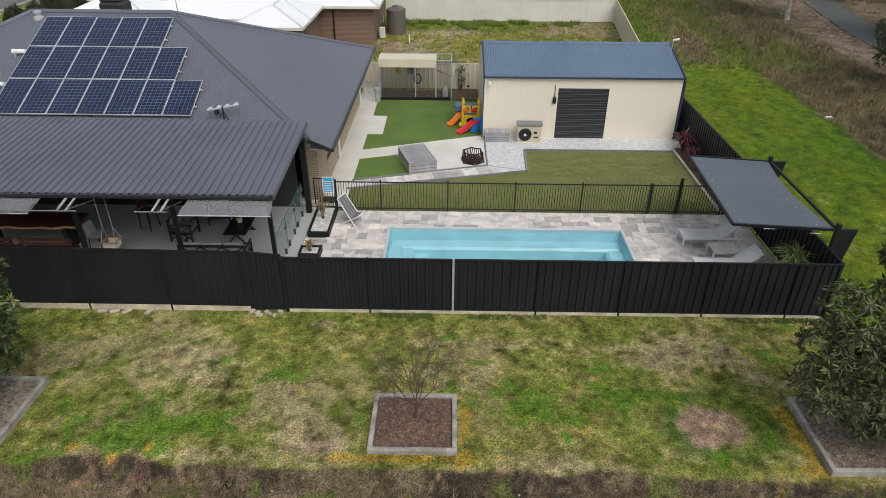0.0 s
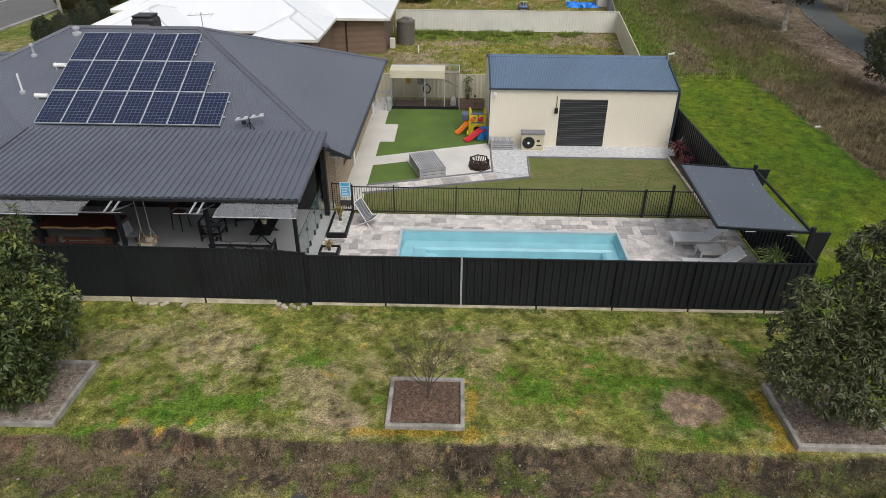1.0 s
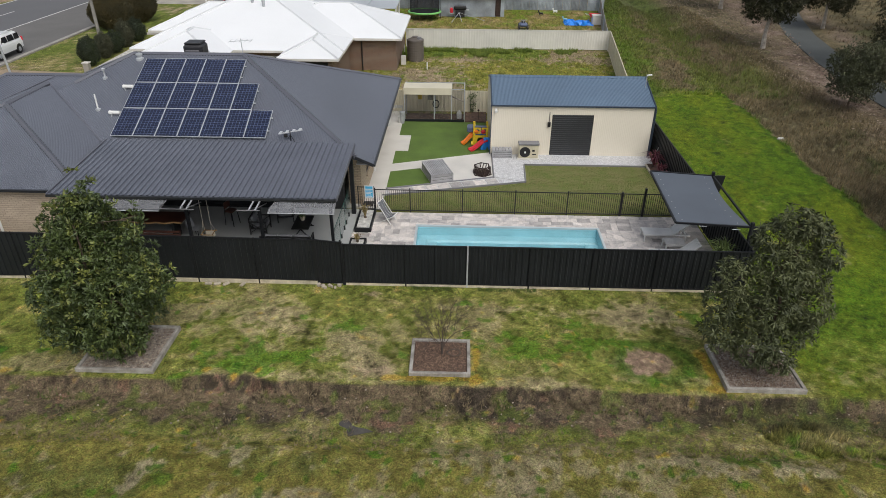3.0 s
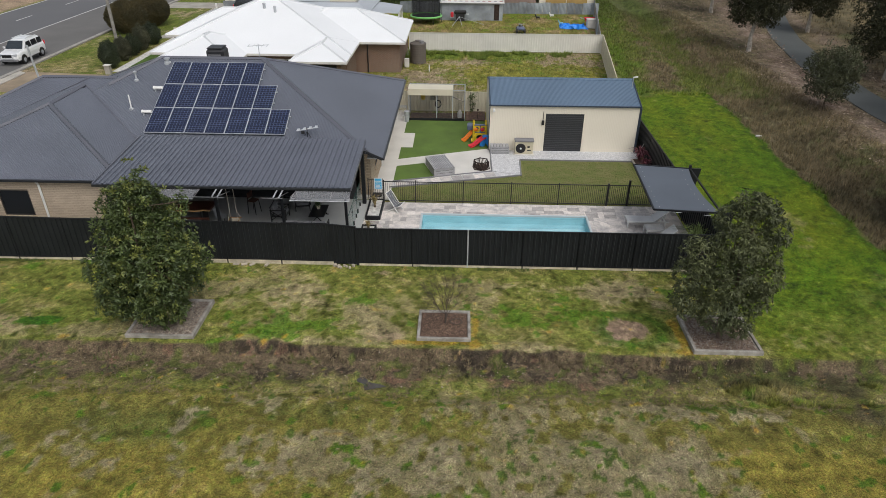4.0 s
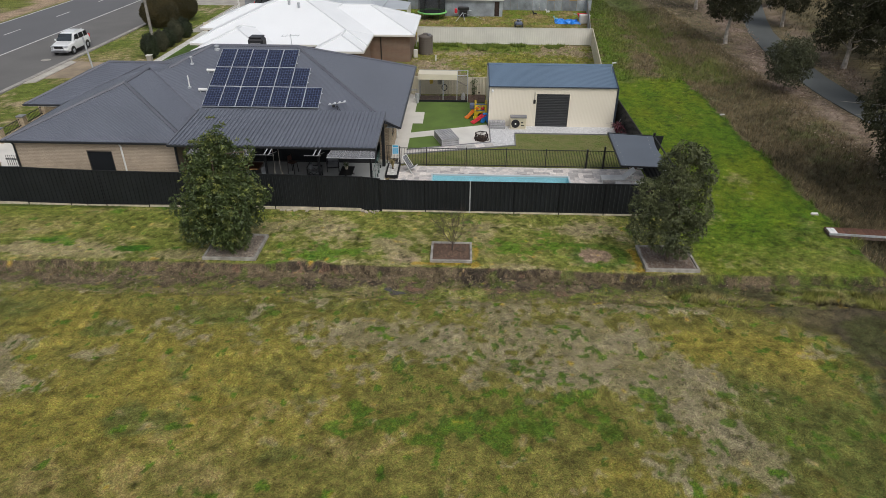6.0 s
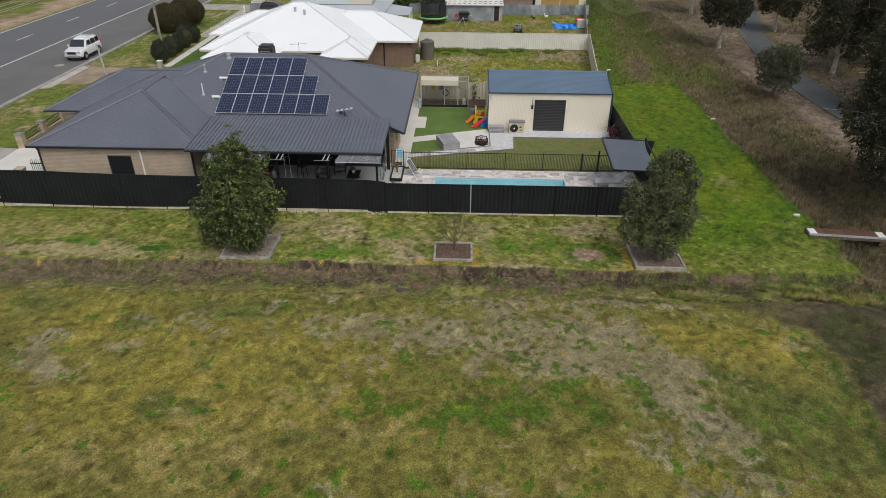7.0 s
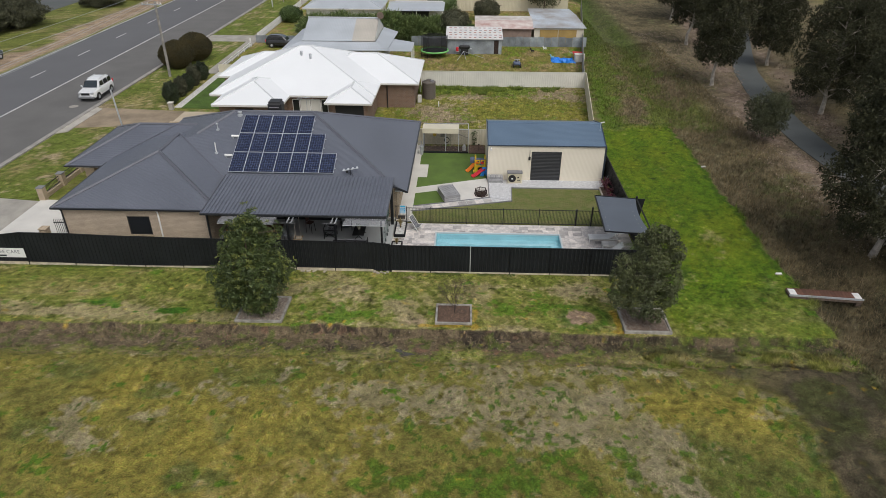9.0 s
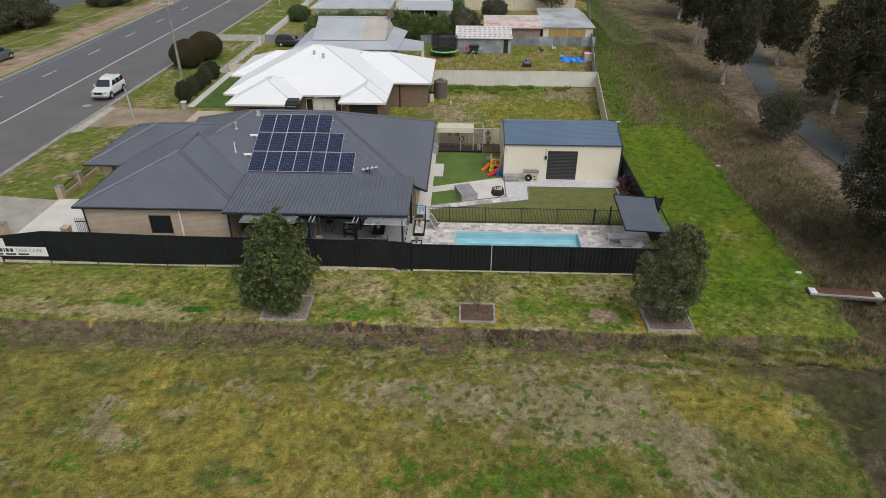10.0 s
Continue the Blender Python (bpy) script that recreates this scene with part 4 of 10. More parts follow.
# ---- pool ----
water = glass("pool_water", (0.22, 0.62, 0.72), 0.03, 0.12)
wn_ = water.node_tree.nodes
wt = wn_.new("ShaderNodeTexNoise")
wt.inputs["Scale"].default_value, wt.inputs["Detail"].default_value = 2.2, 4.0
wb = wn_.new("ShaderNodeBump")
wb.inputs["Strength"].default_value, wb.inputs["Distance"].default_value = 0.25, 0.05
water.node_tree.links.new(wt.outputs["Fac"], wb.inputs["Height"])
water.node_tree.links.new(wb.outputs["Normal"], wn_["Principled BSDF"].inputs["Normal"])
shell_mat = mat("pool_gelcoat", (0.34, 0.6, 0.66), 0.35, 0, 0.1, 1.5, 90, 0.03)
X0, X1, Y0, Y1, D = -2.22, 5.93, 1.75, 4.94, 1.35
pool = thing("swimming_pool", "long rectangular fibreglass pool filled with pale turquoise water", "pool", at=(1.85, 3.3, 0))
g = Geo()
g.box(X0 - 0.1, X0, Y0 - 0.1, Y1 + 0.1, -D, 0.0).box(X1, X1 + 0.1, Y0 - 0.1, Y1 + 0.1, -D, 0.0)
g.box(X0, X1, Y0 - 0.1, Y0, -D, 0.0).box(X0, X1, Y1, Y1 + 0.1, -D, 0.0).box(X0, X1, Y0, Y1, -D - 0.1, -D)
def tied(ob, parent):
    ob.parent = parent
    ob.matrix_parent_inverse = parent.matrix_world.inverted()
    return ob
bpy.context.view_layer.update()
tied(part("shell", g, shell_mat), pool)
g = Geo().box(X0, X1, Y1 - 0.62, Y1, -D, -0.42, 0.08).box(X1 - 0.6, X1, Y0, Y1 - 0.62, -D, -0.42, 0.08)
tied(part("bench_ledge", g, shell_mat, None, "moulded seat ledge under water"), pool)
for k in range(4):
    g = Geo().box(X0, X0 + 1.75 - 0.42 * k, Y0 + 0.2 * k, Y1 - 0.12 - 0.25 * k, -1.15 + 0.25 * k, -0.92 + 0.25 * k, 0.06)
    tied(part("step", g, shell_mat, None, "rounded moulded pool step"), pool)
for b_ in ((X0 - 0.09, X1 + 0.09, Y1 - 0.012, Y1 + 0.09), (X0 - 0.09, X1 + 0.09, Y0 - 0.09, Y0 + 0.012), (X0 - 0.09, X0 + 0.012, Y0 + 0.012, Y1 - 0.012), (X1 - 0.012, X1 + 0.09, Y0 + 0.012, Y1 - 0.012)):
    tied(part("rim", Geo().box(*b_, -0.06, 0.03, 0.01), M["rim"], None, "pale moulded rim"), pool)
w = tied(part("water", Geo().box(X0 + 0.002, X1 - 0.002, Y0 + 0.002, Y1 - 0.002, -0.14, -0.11), water), pool)
w.visible_shadow = False

# ---- charcoal steel fence ----
def fence_run(posts, label, y=0.0, along="x", sheet=M["fence"], post=M["fence_post"], group="", base=None, grey_at=None, deep=0.04):
    """posts: (position, bottom, top) one after the other; sheets with ribs between them."""
    f = thing("steel_fence", label, "fence", group)
    def P(s, d, z):
        return (s, y - d, z) if along == "x" else (y + d, s, z)
    for k, (s, zb, zt) in enumerate(posts):
        g = Geo()
        a, b = P(s - 0.03, 0.035, zb - 0.3), P(s + 0.03, -0.035, zt + 0.01)
        g.box(a[0], b[0], a[1], b[1], a[2], b[2], 0.006)
        part("post", g, M["galv"] if grey_at is not None and abs(s - grey_at) < 0.01 else post, f, "bare galvanised post" if grey_at is not None and abs(s - grey_at) < 0.01 else "")
    for (s0, b0, t0), (s1, b1, t1) in zip(posts, posts[1:]):
        g, pts = Geo(), sheet_profile(s1 - s0 - 0.06, 0.238, 0.085, deep)
        vs = []
        for a, d in pts:
            t = a / (s1 - s0)
            vs += [P(s0 + 0.03 + a, d - 0.012, b0 + (b1 - b0) * t + 0.03), P(s0 + 0.03 + a, d - 0.012, t0 + (t1 - t0) * t - 0.03)]
        g.add(vs, [(2 * i, 2 * i + 2, 2 * i + 3, 2 * i + 1) for i in range(len(pts) - 1)])
        part("sheet", g, sheet, f)
        for z0, z1 in ((b0, b1), (t0 - 0.05, t1 - 0.05)):
            a, b = P(s0 + 0.03, 0.0, z0 + 0.025), P(s1 - 0.03, 0.0, z1 + 0.025)
            part("rail", Geo().bar(a, b, 0.055, 0.05), post, f)
        if base:
            part("plinth", Geo().box(s0 + 0.03, s1 - 0.03, y - 0.03, y + 0.03, base - 0.1, min(b0, b1)), M["plinth"], f, "pale weathered sleeper under the fence")
    return f


right = [(x, 0.09, 1.82) for x in (-4.74, -2.38, 0.0, 2.38, 4.76, 7.14, 9.52)] + [(10.62, 0.09, 1.82)]
fence_run(right, "charcoal ribbed steel fence on a thin plinth, one bare galvanised post", base=-0.1, grey_at=0.0)
lefts = [(-29.95, 0.36, 1.82), (-27.0, 0.36, 2.22), (-24.1, 0.31, 2.2), (-21.75, 0.26, 2.12), (-20.84, 0.25, 2.1), (-19.78, 0.24, 2.08), (-17.43, 0.24, 2.05), (-15.1, 0.24, 2.04), (-12.8, 0.24, 2.04), (-10.5, 0.24, 2.03), (-8.12, 0.24, 2.0)]
lefts = [(x, b - 0.07 - 0.1 * max(0.0, min(1.0, (-x - 14.0) / 6.0)), t) for x, b, t in lefts]
fence_run(lefts + [(-5.8, 0.15, 1.98)], "charcoal ribbed steel fence standing on pale timber sleepers", base=-0.1)
fence_run([(-5.74, 0.05, 1.98), (-4.8, 0.05, 1.9)], "short charcoal steel fence panel stepping down above loose stones", base=None)
fence_run([(-34.6, 0.36, 1.2), (-32.3, 0.36, 1.5), (-30.0, 0.36, 1.82)], "charcoal steel fence panels raking down to the street", base=-0.1)
fence_run([(y, 0.05, 1.82) for y in (0.06, 2.4, 4.8, 7.2, 9.6, 12.0, 14.4, 16.6)], "charcoal ribbed steel side fence beside the lawn", y=10.68, along="y")
fence_run([(x, 0.05, 1.47) for x in (-7.4, -5.1, -2.8, -0.5, 1.4)], "cream ribbed steel boundary fence behind the aviary", y=21.2, sheet=M["cream_fence"], post=M["cream_fence"])
side_fence = fence_run([(20.2 + 0.0 + 2.37 * k, 0.05, 1.75) for k in range(9)], "cream ribbed steel fence between vacant yard and reserve", y=12.98, along="y", sheet=M["cream_fence"], post=M["cream_fence"])
side_fence.matrix_world = Matrix.Translation((12.98, 39.2, 0)) @ Matrix.Rotation(-0.118, 4, "Z") @ Matrix.Translation((-12.98, -39.2, 0))
fence_run([(-5.4 + 2.3 * k, 0.05, 1.75) for k in range(8)] + [(12.93, 0.05, 1.75)], "cream ribbed steel fence at the end of the vacant yard", y=39.3, sheet=M["pale_fence"], post=M["pale_fence"], deep=0.008)

# ---- the grey-roofed house ----
house = thing("house", "single-storey beige brick house with a charcoal steel hip roof", "house")
SL, ZE = 0.434, 2.745
main = hip_planes(-24.35, -4.2, 4.77, 19.27, ZE, SL)
wing = hip_planes(-25.05, -15.35, 1.6, 14.0, 2.845, SL)


def wider(p):
    """Set the wing's roof out to its true eaves: a little wider to the west, its front eave set back."""
    x, y, z = p
    x = -20.6 + (x + 20.2) * ((5.35 if x < -20.2 else 5.15) / 4.85)
    y = 6.45 - (6.45 - y) * (4.45 / 4.85) if y < 6.45 else y
    return (x, y, 4.95 - (4.95 - z) * (2.05 / 2.105))


wing = {key: wider(p) if len(p) == 3 and isinstance(p[0], float) else [wider(q) for q in p] for key, p in wing.items()}
gar = hip_planes(-29.1, -15.0, 9.25, 17.4, 2.6, SL)
CUT = 5.5
ns = [cut(main["s"], 1, CUT, 1), main["n"], wing["s"], gar["s"], gar["n"]]
ew = [cut(main["e"], 1, CUT, 1), cut(main["w"], 1, CUT, 1), wing["w"], wing["e"], gar["w"]]
for p in ns:
    part("roof", slab([p]), M["roof_ns"], house)
for p in ew:
    part("roof", slab([p]), M["roof_ew"], house)


def capping(pts, w=0.11):
    g = Geo()
    for a, b in zip(pts, pts[1:]):
        a, b = Vector(a), Vector(b)
        s = (b - a).cross(Vector((0, 0, 1))).normalized() * w
        d, e = Vector((0, 0, 0.075)), Vector((0, 0, -0.02))
        q = Vector((0, 0, -0.12))
        g.add([a - s + e, a + d, a + s + e, b - s + e, b + d, b + s + e, a - s + q, a + s + q, b - s + q, b + s + q], [(0, 1, 4, 3), (1, 2, 5, 4), (0, 3, 8, 6), (2, 7, 9, 5)])
    return g


ra, rb = main["ridge"]
wa, ga = wing["ridge"][0], gar["ridge"][0]
hipc = (rb[0] + (rb[1] - CUT), CUT, rb[2] - SL * (rb[1] - CUT))
for line in ([ra, rb], [rb, hipc], [rb, (-4.2, 19.27, ZE)], [ra, (-24.35, 19.27, ZE)], [ra, (ra[0] - 2.2, ra[1] - 2.2, ra[2] - 2.2 * SL)], [wa, (wa[0], 9.85, wa[2])], [wa, (-25.95, 2.0, 2.9)], [wa, (-15.45, 2.0, 2.9)],
             [ga, (-20.6, ga[1], ga[2])], [ga, (-29.1, 9.25, 2.6)], [ga, (-29.1, 17.4, 2.6)]):
    part("ridge_cap", capping(line), M["cap"], house)
    # scribed gaps where the sheets' waves meet the capping: dark bars paint their shade
    g = Geo()
    a, b = Vector(line[0]), Vector(line[1])
    side = (b - a).cross(Vector((0, 0, 1))).normalized()
    level = abs(a.z - b.z) < 0.01
    for k in range(int((b - a).length / 0.152)):
        p = a.lerp(b, (k + 0.5) * 0.152 / (b - a).length)
        for sgn in (-1, 1):
            q = p + side * sgn * 0.125 + Vector((0, 0, -0.125 * SL * (1.0 if level else 0.7) + 0.012))
            d = (b - a).normalized() * 0.03
            g.bar(q - d, q + d, 0.022, 0.022)
    tagged(part("scribed_gap", g, M["gutter"], house), kind="stuff")


for a, b in (((-25.9, 9.96, 2.93), (-22.15, 13.3, 4.38)), ((-16.4, 6.0, 3.29), (-20.5, 9.78, 4.93))):
    part("valley_gutter", Geo().bar(a, b, 0.07, 0.03), M["cap"], house)


def gutter(a, b, z):
    return Geo().bar((*a, z - 0.06), (*b, z - 0.05), 0.1, 0.1)


for a, b, z in (((-4.16, CUT), (-4.16, 19.3), ZE), ((-4.1, 19.33), (-24.3, 19.33), ZE), ((-26.0, 1.94), (-15.4, 1.94), 2.9), ((-26.0, 2.0), (-26.0, 9.15), 2.9), ((-29.16, 9.2), (-29.16, 17.5), 2.6), ((-29.2, 9.19), (-25.3, 9.19), 2.6)):
    part("gutter", gutter(a, b, z), M["gutter"], house)
part("fascia", Geo().bar((hipc[0] - 0.6, CUT - 0.01, hipc[2] + 0.1), (hipc[0], CUT - 0.01, hipc[2] - 0.05), 0.04, 0.14).bar((hipc[0], CUT - 0.01, hipc[2] - 0.05), (-4.2, CUT - 0.01, ZE - 0.05), 0.04, 0.14), M["gutter"], house)
for b in ((-5.0, -4.2, CUT + 0.2, 19.2, ZE - 0.12, ZE - 0.1), (-25.85, -15.5, 2.03, 2.19, 2.76, 2.79), (-29.0, -25.3, 9.3, 10.2, 2.42, 2.45)):
    part("soffit", Geo().box(*b), M["soffit"], house)


def wall_with(name, axis, at, a, b, z0, z1, holes, material, thick=0.24, inward=1, parent=None):
    """An upright wall from a to b with rectangular openings (from, to, sill, head), as one closed shell."""
    us = sorted({a, b, *[v for h in holes for v in h[:2]]})
    vs = sorted({z0, z1, *[min(max(v, z0), z1) for h in holes for v in h[2:]]})
    solid = {(i, j): not any(h[0] < (us[i] + us[i + 1]) / 2 < h[1] and h[2] < (vs[j] + vs[j + 1]) / 2 < h[3] for h in holes) for i in range(len(us) - 1) for j in range(len(vs) - 1)}
    g, index = Geo(), {}
    def corner(i, j, d):
        if (i, j, d) not in index:
            index[i, j, d] = len(g.v)
            g.v.append((us[i], at + d * inward * thick, vs[j]) if axis == "y" else (at + d * inward * thick, us[i], vs[j]))
        return index[i, j, d]
    for (i, j), full in solid.items():
        if not full:
            continue
        g.f.append((corner(i, j, 0), corner(i + 1, j, 0), corner(i + 1, j + 1, 0), corner(i, j + 1, 0)))
        g.f.append((corner(i, j + 1, 1), corner(i + 1, j + 1, 1), corner(i + 1, j, 1), corner(i, j, 1)))
        for di, dj, p, q in ((-1, 0, (i, j), (i, j + 1)), (1, 0, (i + 1, j + 1), (i + 1, j)), (0, -1, (i + 1, j), (i, j)), (0, 1, (i, j + 1), (i + 1, j + 1))):
            if not solid.get((i + di, j + dj)):
                g.f.append((corner(*p, 0), corner(*q, 0), corner(*q, 1), corner(*p, 1)))
    return part(name, g, material, parent)


mortar = mat("grey_brown_mortar", (0.2, 0.165, 0.125), 0.95, 0, 0.1, 2, 40, 0.1)
wing_wall = wall_with("wall", "y", 2.2, -25.56, -16.4, 0.0, 2.8, [(-21.45, -20.05, 0.98, 2.25)], mortar, parent=house)
wall_with("wall", "x", -25.56, 2.44, 9.9, 0.0, 2.6, [], M["brick_e"], parent=house)
wall_with("wall", "x", -16.4, 2.44, 6.5, 0.0, 3.1, [], M["brick_e"], inward=-1, parent=house)
# near-black colour carries the deep shade at the back of the patio
shaded_wall_mat = mat("shaded_patio_wall", (0.03, 0.031, 0.033), 0.8, 0, 0.1, 1.5, 40, 0.1)
wall_with("wall", "y", 6.3, -16.4, -5.75, 0.0, 3.2, [(-12.9, -8.6, 0.12, 2.3)], shaded_wall_mat, parent=house)
wall_with("wall", "y", 6.85, -5.6, -5.0, 0.0, 2.6, [], M["brick_s"], parent=house)
wall_with("wall", "x", -5.0, 7.09, 18.8, 0.0, 2.65, [(8.6, 9.7, 0.9, 2.2), (15.5, 17.0, 0.9, 2.2)], M["brick_e"], inward=-1, parent=house)
wall_with("wall", "y", 18.8, -25.3, -5.0, 0.0, 2.65, [], M["brick_s"], inward=-1, parent=house)
wall_with("wall", "x", -25.3, 9.9, 18.56, 0.0, 2.45, [], M["brick_e"], parent=house)
win_dark = glass("dark_window", (0.02, 0.022, 0.025), 0.06, 1.0)


def window(x0, x1, z0, z1, at, axis="y", sill=True):
    """A dark glazed window: frame, pane, sill."""
    fr = Geo()
    w = 0.05
    def bx(p, q, s, t, d0, d1):
        if axis == "y":
            return (p, q, at + d0, at + d1, s, t)
        return (at - d1, at - d0, p, q, s, t)
    for args in ((x0, x1, z0, z0 + w), (x0, x1, z1 - w, z1), (x0, x0 + w, z0 + w, z1 - w), (x1 - w, x1, z0 + w, z1 - w)):
        fr.box(*bx(*args, 0.03, 0.1))
    f = part("window", fr, M["black"], house)
    part("pane", Geo().box(*bx(x0 + w, x1 - w, z0 + w, z1 - w, 0.05, 0.06)), win_dark, f, "dark screened pane")
    if sill:
        part("sill", Geo().box(*bx(x0 - 0.08, x1 + 0.08, z0 - 0.09, z0 - 0.002, -0.06, 0.05)), M["brick_s"], f)


window(-21.45, -20.05, 0.98, 2.25, 2.2)
window(8.6, 9.7, 0.9, 2.2, -5.0, "x")
window(15.5, 17.0, 0.9, 2.2, -5.0, "x")
window(-12.9, -8.6, 0.12, 2.3, 6.3, "y", False)
for x, y in ((-19.4, 2.12), (-25.45, 2.12)):
    part("downpipe", Geo().tube((x, y, 0), (x, y, 2.6), 0.05, seg=8).tube((x, y, 2.6), (x, y - 0.14, 2.82), 0.05, seg=8), M["white"] if x > -20 else M["gutter"], house, "white downpipe" if x > -20 else "dark downpipe")
for y in (11.0, 18.2):
    part("downpipe", Geo().tube((-4.93, y, 0), (-4.93, y, 2.5), 0.055, seg=8).tube((-4.93, y, 2.5), (-4.3, y, 2.62), 0.055, seg=8), M["white"], house, "white downpipe")
part("corner_pipe", Geo().tube((-16.35, 2.1, 0), (-16.35, 2.1, 2.75), 0.06, seg=8), M["gutter"], house)
part("verandah_pier", Geo().box(-28.2, -27.5, 9.9, 10.6, 0, 2.45), M["brick_s"], house, "brick verandah pier")
part("house_floor", Geo().box(-25.2, -5.1, 6.6, 18.7, -0.1, 0.12), M["concrete"], house)

# roof fittings
def roof_z(y):
    return ZE + SL * (y - 4.77)


for x, y, r, h in ((-16.65, 11.6, 0.11, 0.2), (-17.9, 10.2, 0.045, 0.4), (-17.45, 8.1, 0.038, 0.72)):
    z = roof_z(y)
    v = thing("roof_vent", "short pale metal vent pipe on the charcoal roof", "vent", "roof vents")
    part("pipe", Geo().lathe(x, y, [(r, z - 0.1), (r, z + h), (r * 0.9, z + h + 0.02)], 12), M["white"] if h > 0.6 else M["galv"], v)
    part("flashing", Geo().lathe(x, y, [(r + 0.09, z - 0.1), (r + 0.08, z + 0.04), (r + 0.01, z + 0.08)], 12), M["galv"], v)
    if h < 0.6:
        part("cowl", Geo().lathe(x, y, [(r + 0.05, z + h - 0.02), (r + 0.05, z + h + 0.05), (0.02, z + h + 0.1)], 12), M["galv"], v)
for x, y in ((-16.45, 9.45), (-16.5, 7.75)):
    z = roof_z(y)
    v = thing("conduit_tube", "white capped cylinder lying beside the solar panels", "pipe", "white cylinders")
    part("body", Geo().tube((x - 0.22, y, z + 0.14), (x + 0.25, y, z + 0.14), 0.085, seg=14), M["white"], v)
    part("end_cap", Geo().tube((x - 0.26, y, z + 0.14), (x - 0.2, y, z + 0.14), 0.094, seg=14), M["white"], v)
    part("bracket", Geo().box(x - 0.18, x - 0.13, y - 0.1, y + 0.1, z - 0.06, z + 0.08), M["galv"], v)

cell = mat("solar_cell_glass", (0.012, 0.02, 0.075), 0.16, 0.0, 0.25, 1.2, 8, 0, coat=0.3)
cn, cl = cell.node_tree.nodes, cell.node_tree.links
grid = cn.new("ShaderNodeTexBrick")
grid.offset = 0.0
for key, val in (("Scale", 1.0), ("Brick Width", 0.158), ("Row Height", 0.158), ("Mortar Size", 0.005)):
    grid.inputs[key].default_value = val
grid.inputs["Color1"].default_value, grid.inputs["Color2"].default_value, grid.inputs["Mortar"].default_value = (0.006, 0.0105, 0.036, 1), (0.009, 0.015, 0.048, 1), (0.14, 0.17, 0.24, 1)
cl.new([x for x in cn if x.type == "TEX_COORD"][0].outputs["Object"], grid.inputs["Vector"])
cl.new(grid.outputs["Color"], [x for x in cn if x.type == "MIX"][0].inputs["A"])
alu = mat("panel_frame", (0.76, 0.77, 0.78), 0.35, 0.5, 0.05, 2, 30, 0)
PW, PL = 0.995, 1.83
pitch = math.atan(SL)
array = thing("solar_array", "dark blue solar panels in silver frames on the roof", "solar panels")
g = Geo()
for a in ((0.0, PW, 0, 0.016), (0, PW, PL - 0.016, PL), (0, 0.016, 0.016, PL - 0.016), (PW - 0.016, PW, 0.016, PL - 0.016)):
    g.box(*a, -0.01, 0.036)
frame_mesh = g.mesh("panel")
cell_mesh = Geo().box(0.016, PW - 0.016, 0.016, PL - 0.016, 0.0, 0.03).mesh("cell_sheet")
STEP = (PL + 0.025) * math.cos(pitch)
for count_, y0 in ((7, 6.36), (6, 6.36 + STEP), (5, 6.36 + 2 * STEP)):
    for k in range(count_):
        ob = part("panel", frame_mesh, alu, array)
        ob.matrix_local = Matrix.Translation((-16.2 + k * 1.012, y0, roof_z(y0) + 0.12)) @ Matrix.Rotation(pitch, 4, "X")
        part("cell_sheet", cell_mesh, cell, ob, "dark blue cell grid under glass")
    # mounting rails run out past the last panel of each row
    for f in (0.28, 0.74):
        y1 = y0 + f * STEP
        part("mounting_rail", Geo().bar((-16.26, y1, roof_z(y1) + 0.09), (-16.2 + count_ * 1.012 + 0.06, y1, roof_z(y1) + 0.09), 0.045, 0.045), alu, array)
        for k in range(4):
            xk = -15.9 + (count_ * 1.012 - 0.55) * k / 3
            part("roof_foot", Geo().box(xk - 0.03, xk + 0.03, y1 - 0.05, y1 + 0.05, roof_z(y1) - 0.02, roof_z(y1) + 0.08), M["gutter"], array)

ant = thing("tv_antenna", "small silver television antenna on a short mast", "antenna")
z = roof_z(6.35)
part("mast", Geo().tube((-8.0, 6.4, z - 0.1), (-8.0, 6.4, z + 0.46), 0.028, seg=6).tube((-8.0, 6.4, z + 0.3), (-7.8, 6.3, z), 0.016, seg=5).tube((-8.0, 6.4, z + 0.3), (-8.2, 6.5, z), 0.016, seg=5), M["gutter"], ant)
part("boom", Geo().bar((-8.5, 6.32, z + 0.36), (-7.45, 6.5, z + 0.5), 0.04, 0.04), alu, ant)
for k in range(4):
    t = k / 3
    part("element", Geo().bar((-8.42 + 0.86 * t, 6.2 + 0.15 * t, z + 0.4 + 0.115 * t), (-8.42 + 0.86 * t, 6.52 + 0.15 * t, z + 0.4 + 0.115 * t), 0.12, 0.025), alu, ant)
part("junction_box", Geo().box(-8.28, -8.12, 6.3, 6.4, z + 0.2, z + 0.34, 0.01), M["dark"], ant)
ant2 = thing("tv_antenna", "tall thin television aerial behind the roof ridge", "antenna")
part("mast", Geo().tube((-12.9, 16.2, 3.2), (-12.9, 16.2, 5.75), 0.022, seg=6), M["galv"], ant2)
part("boom", Geo().tube((-13.55, 16.1, 5.6), (-12.3, 16.3, 5.66), 0.016, seg=6), M["galv"], ant2)
for k in range(5):
    x = -13.5 + 0.29 * k
    part("element", Geo().tube((x, 15.85, 5.62), (x, 16.55, 5.64), 0.009, seg=5), M["galv"], ant2)
cool = thing("rooftop_cooler", "black plastic evaporative cooler box behind the ridge", "air cooler")
part("housing", Geo().box(-15.27, -14.23, 13.68, 14.72, 4.85, 5.95, 0.14), mat("black_plastic", (0.018, 0.018, 0.02), 0.5, 0, 0.1, 2, 30, 0.05), cool)
part("lid", Geo().box(-15.2, -14.3, 13.75, 14.65, 5.93, 6.02, 0.05), M["black"], cool)
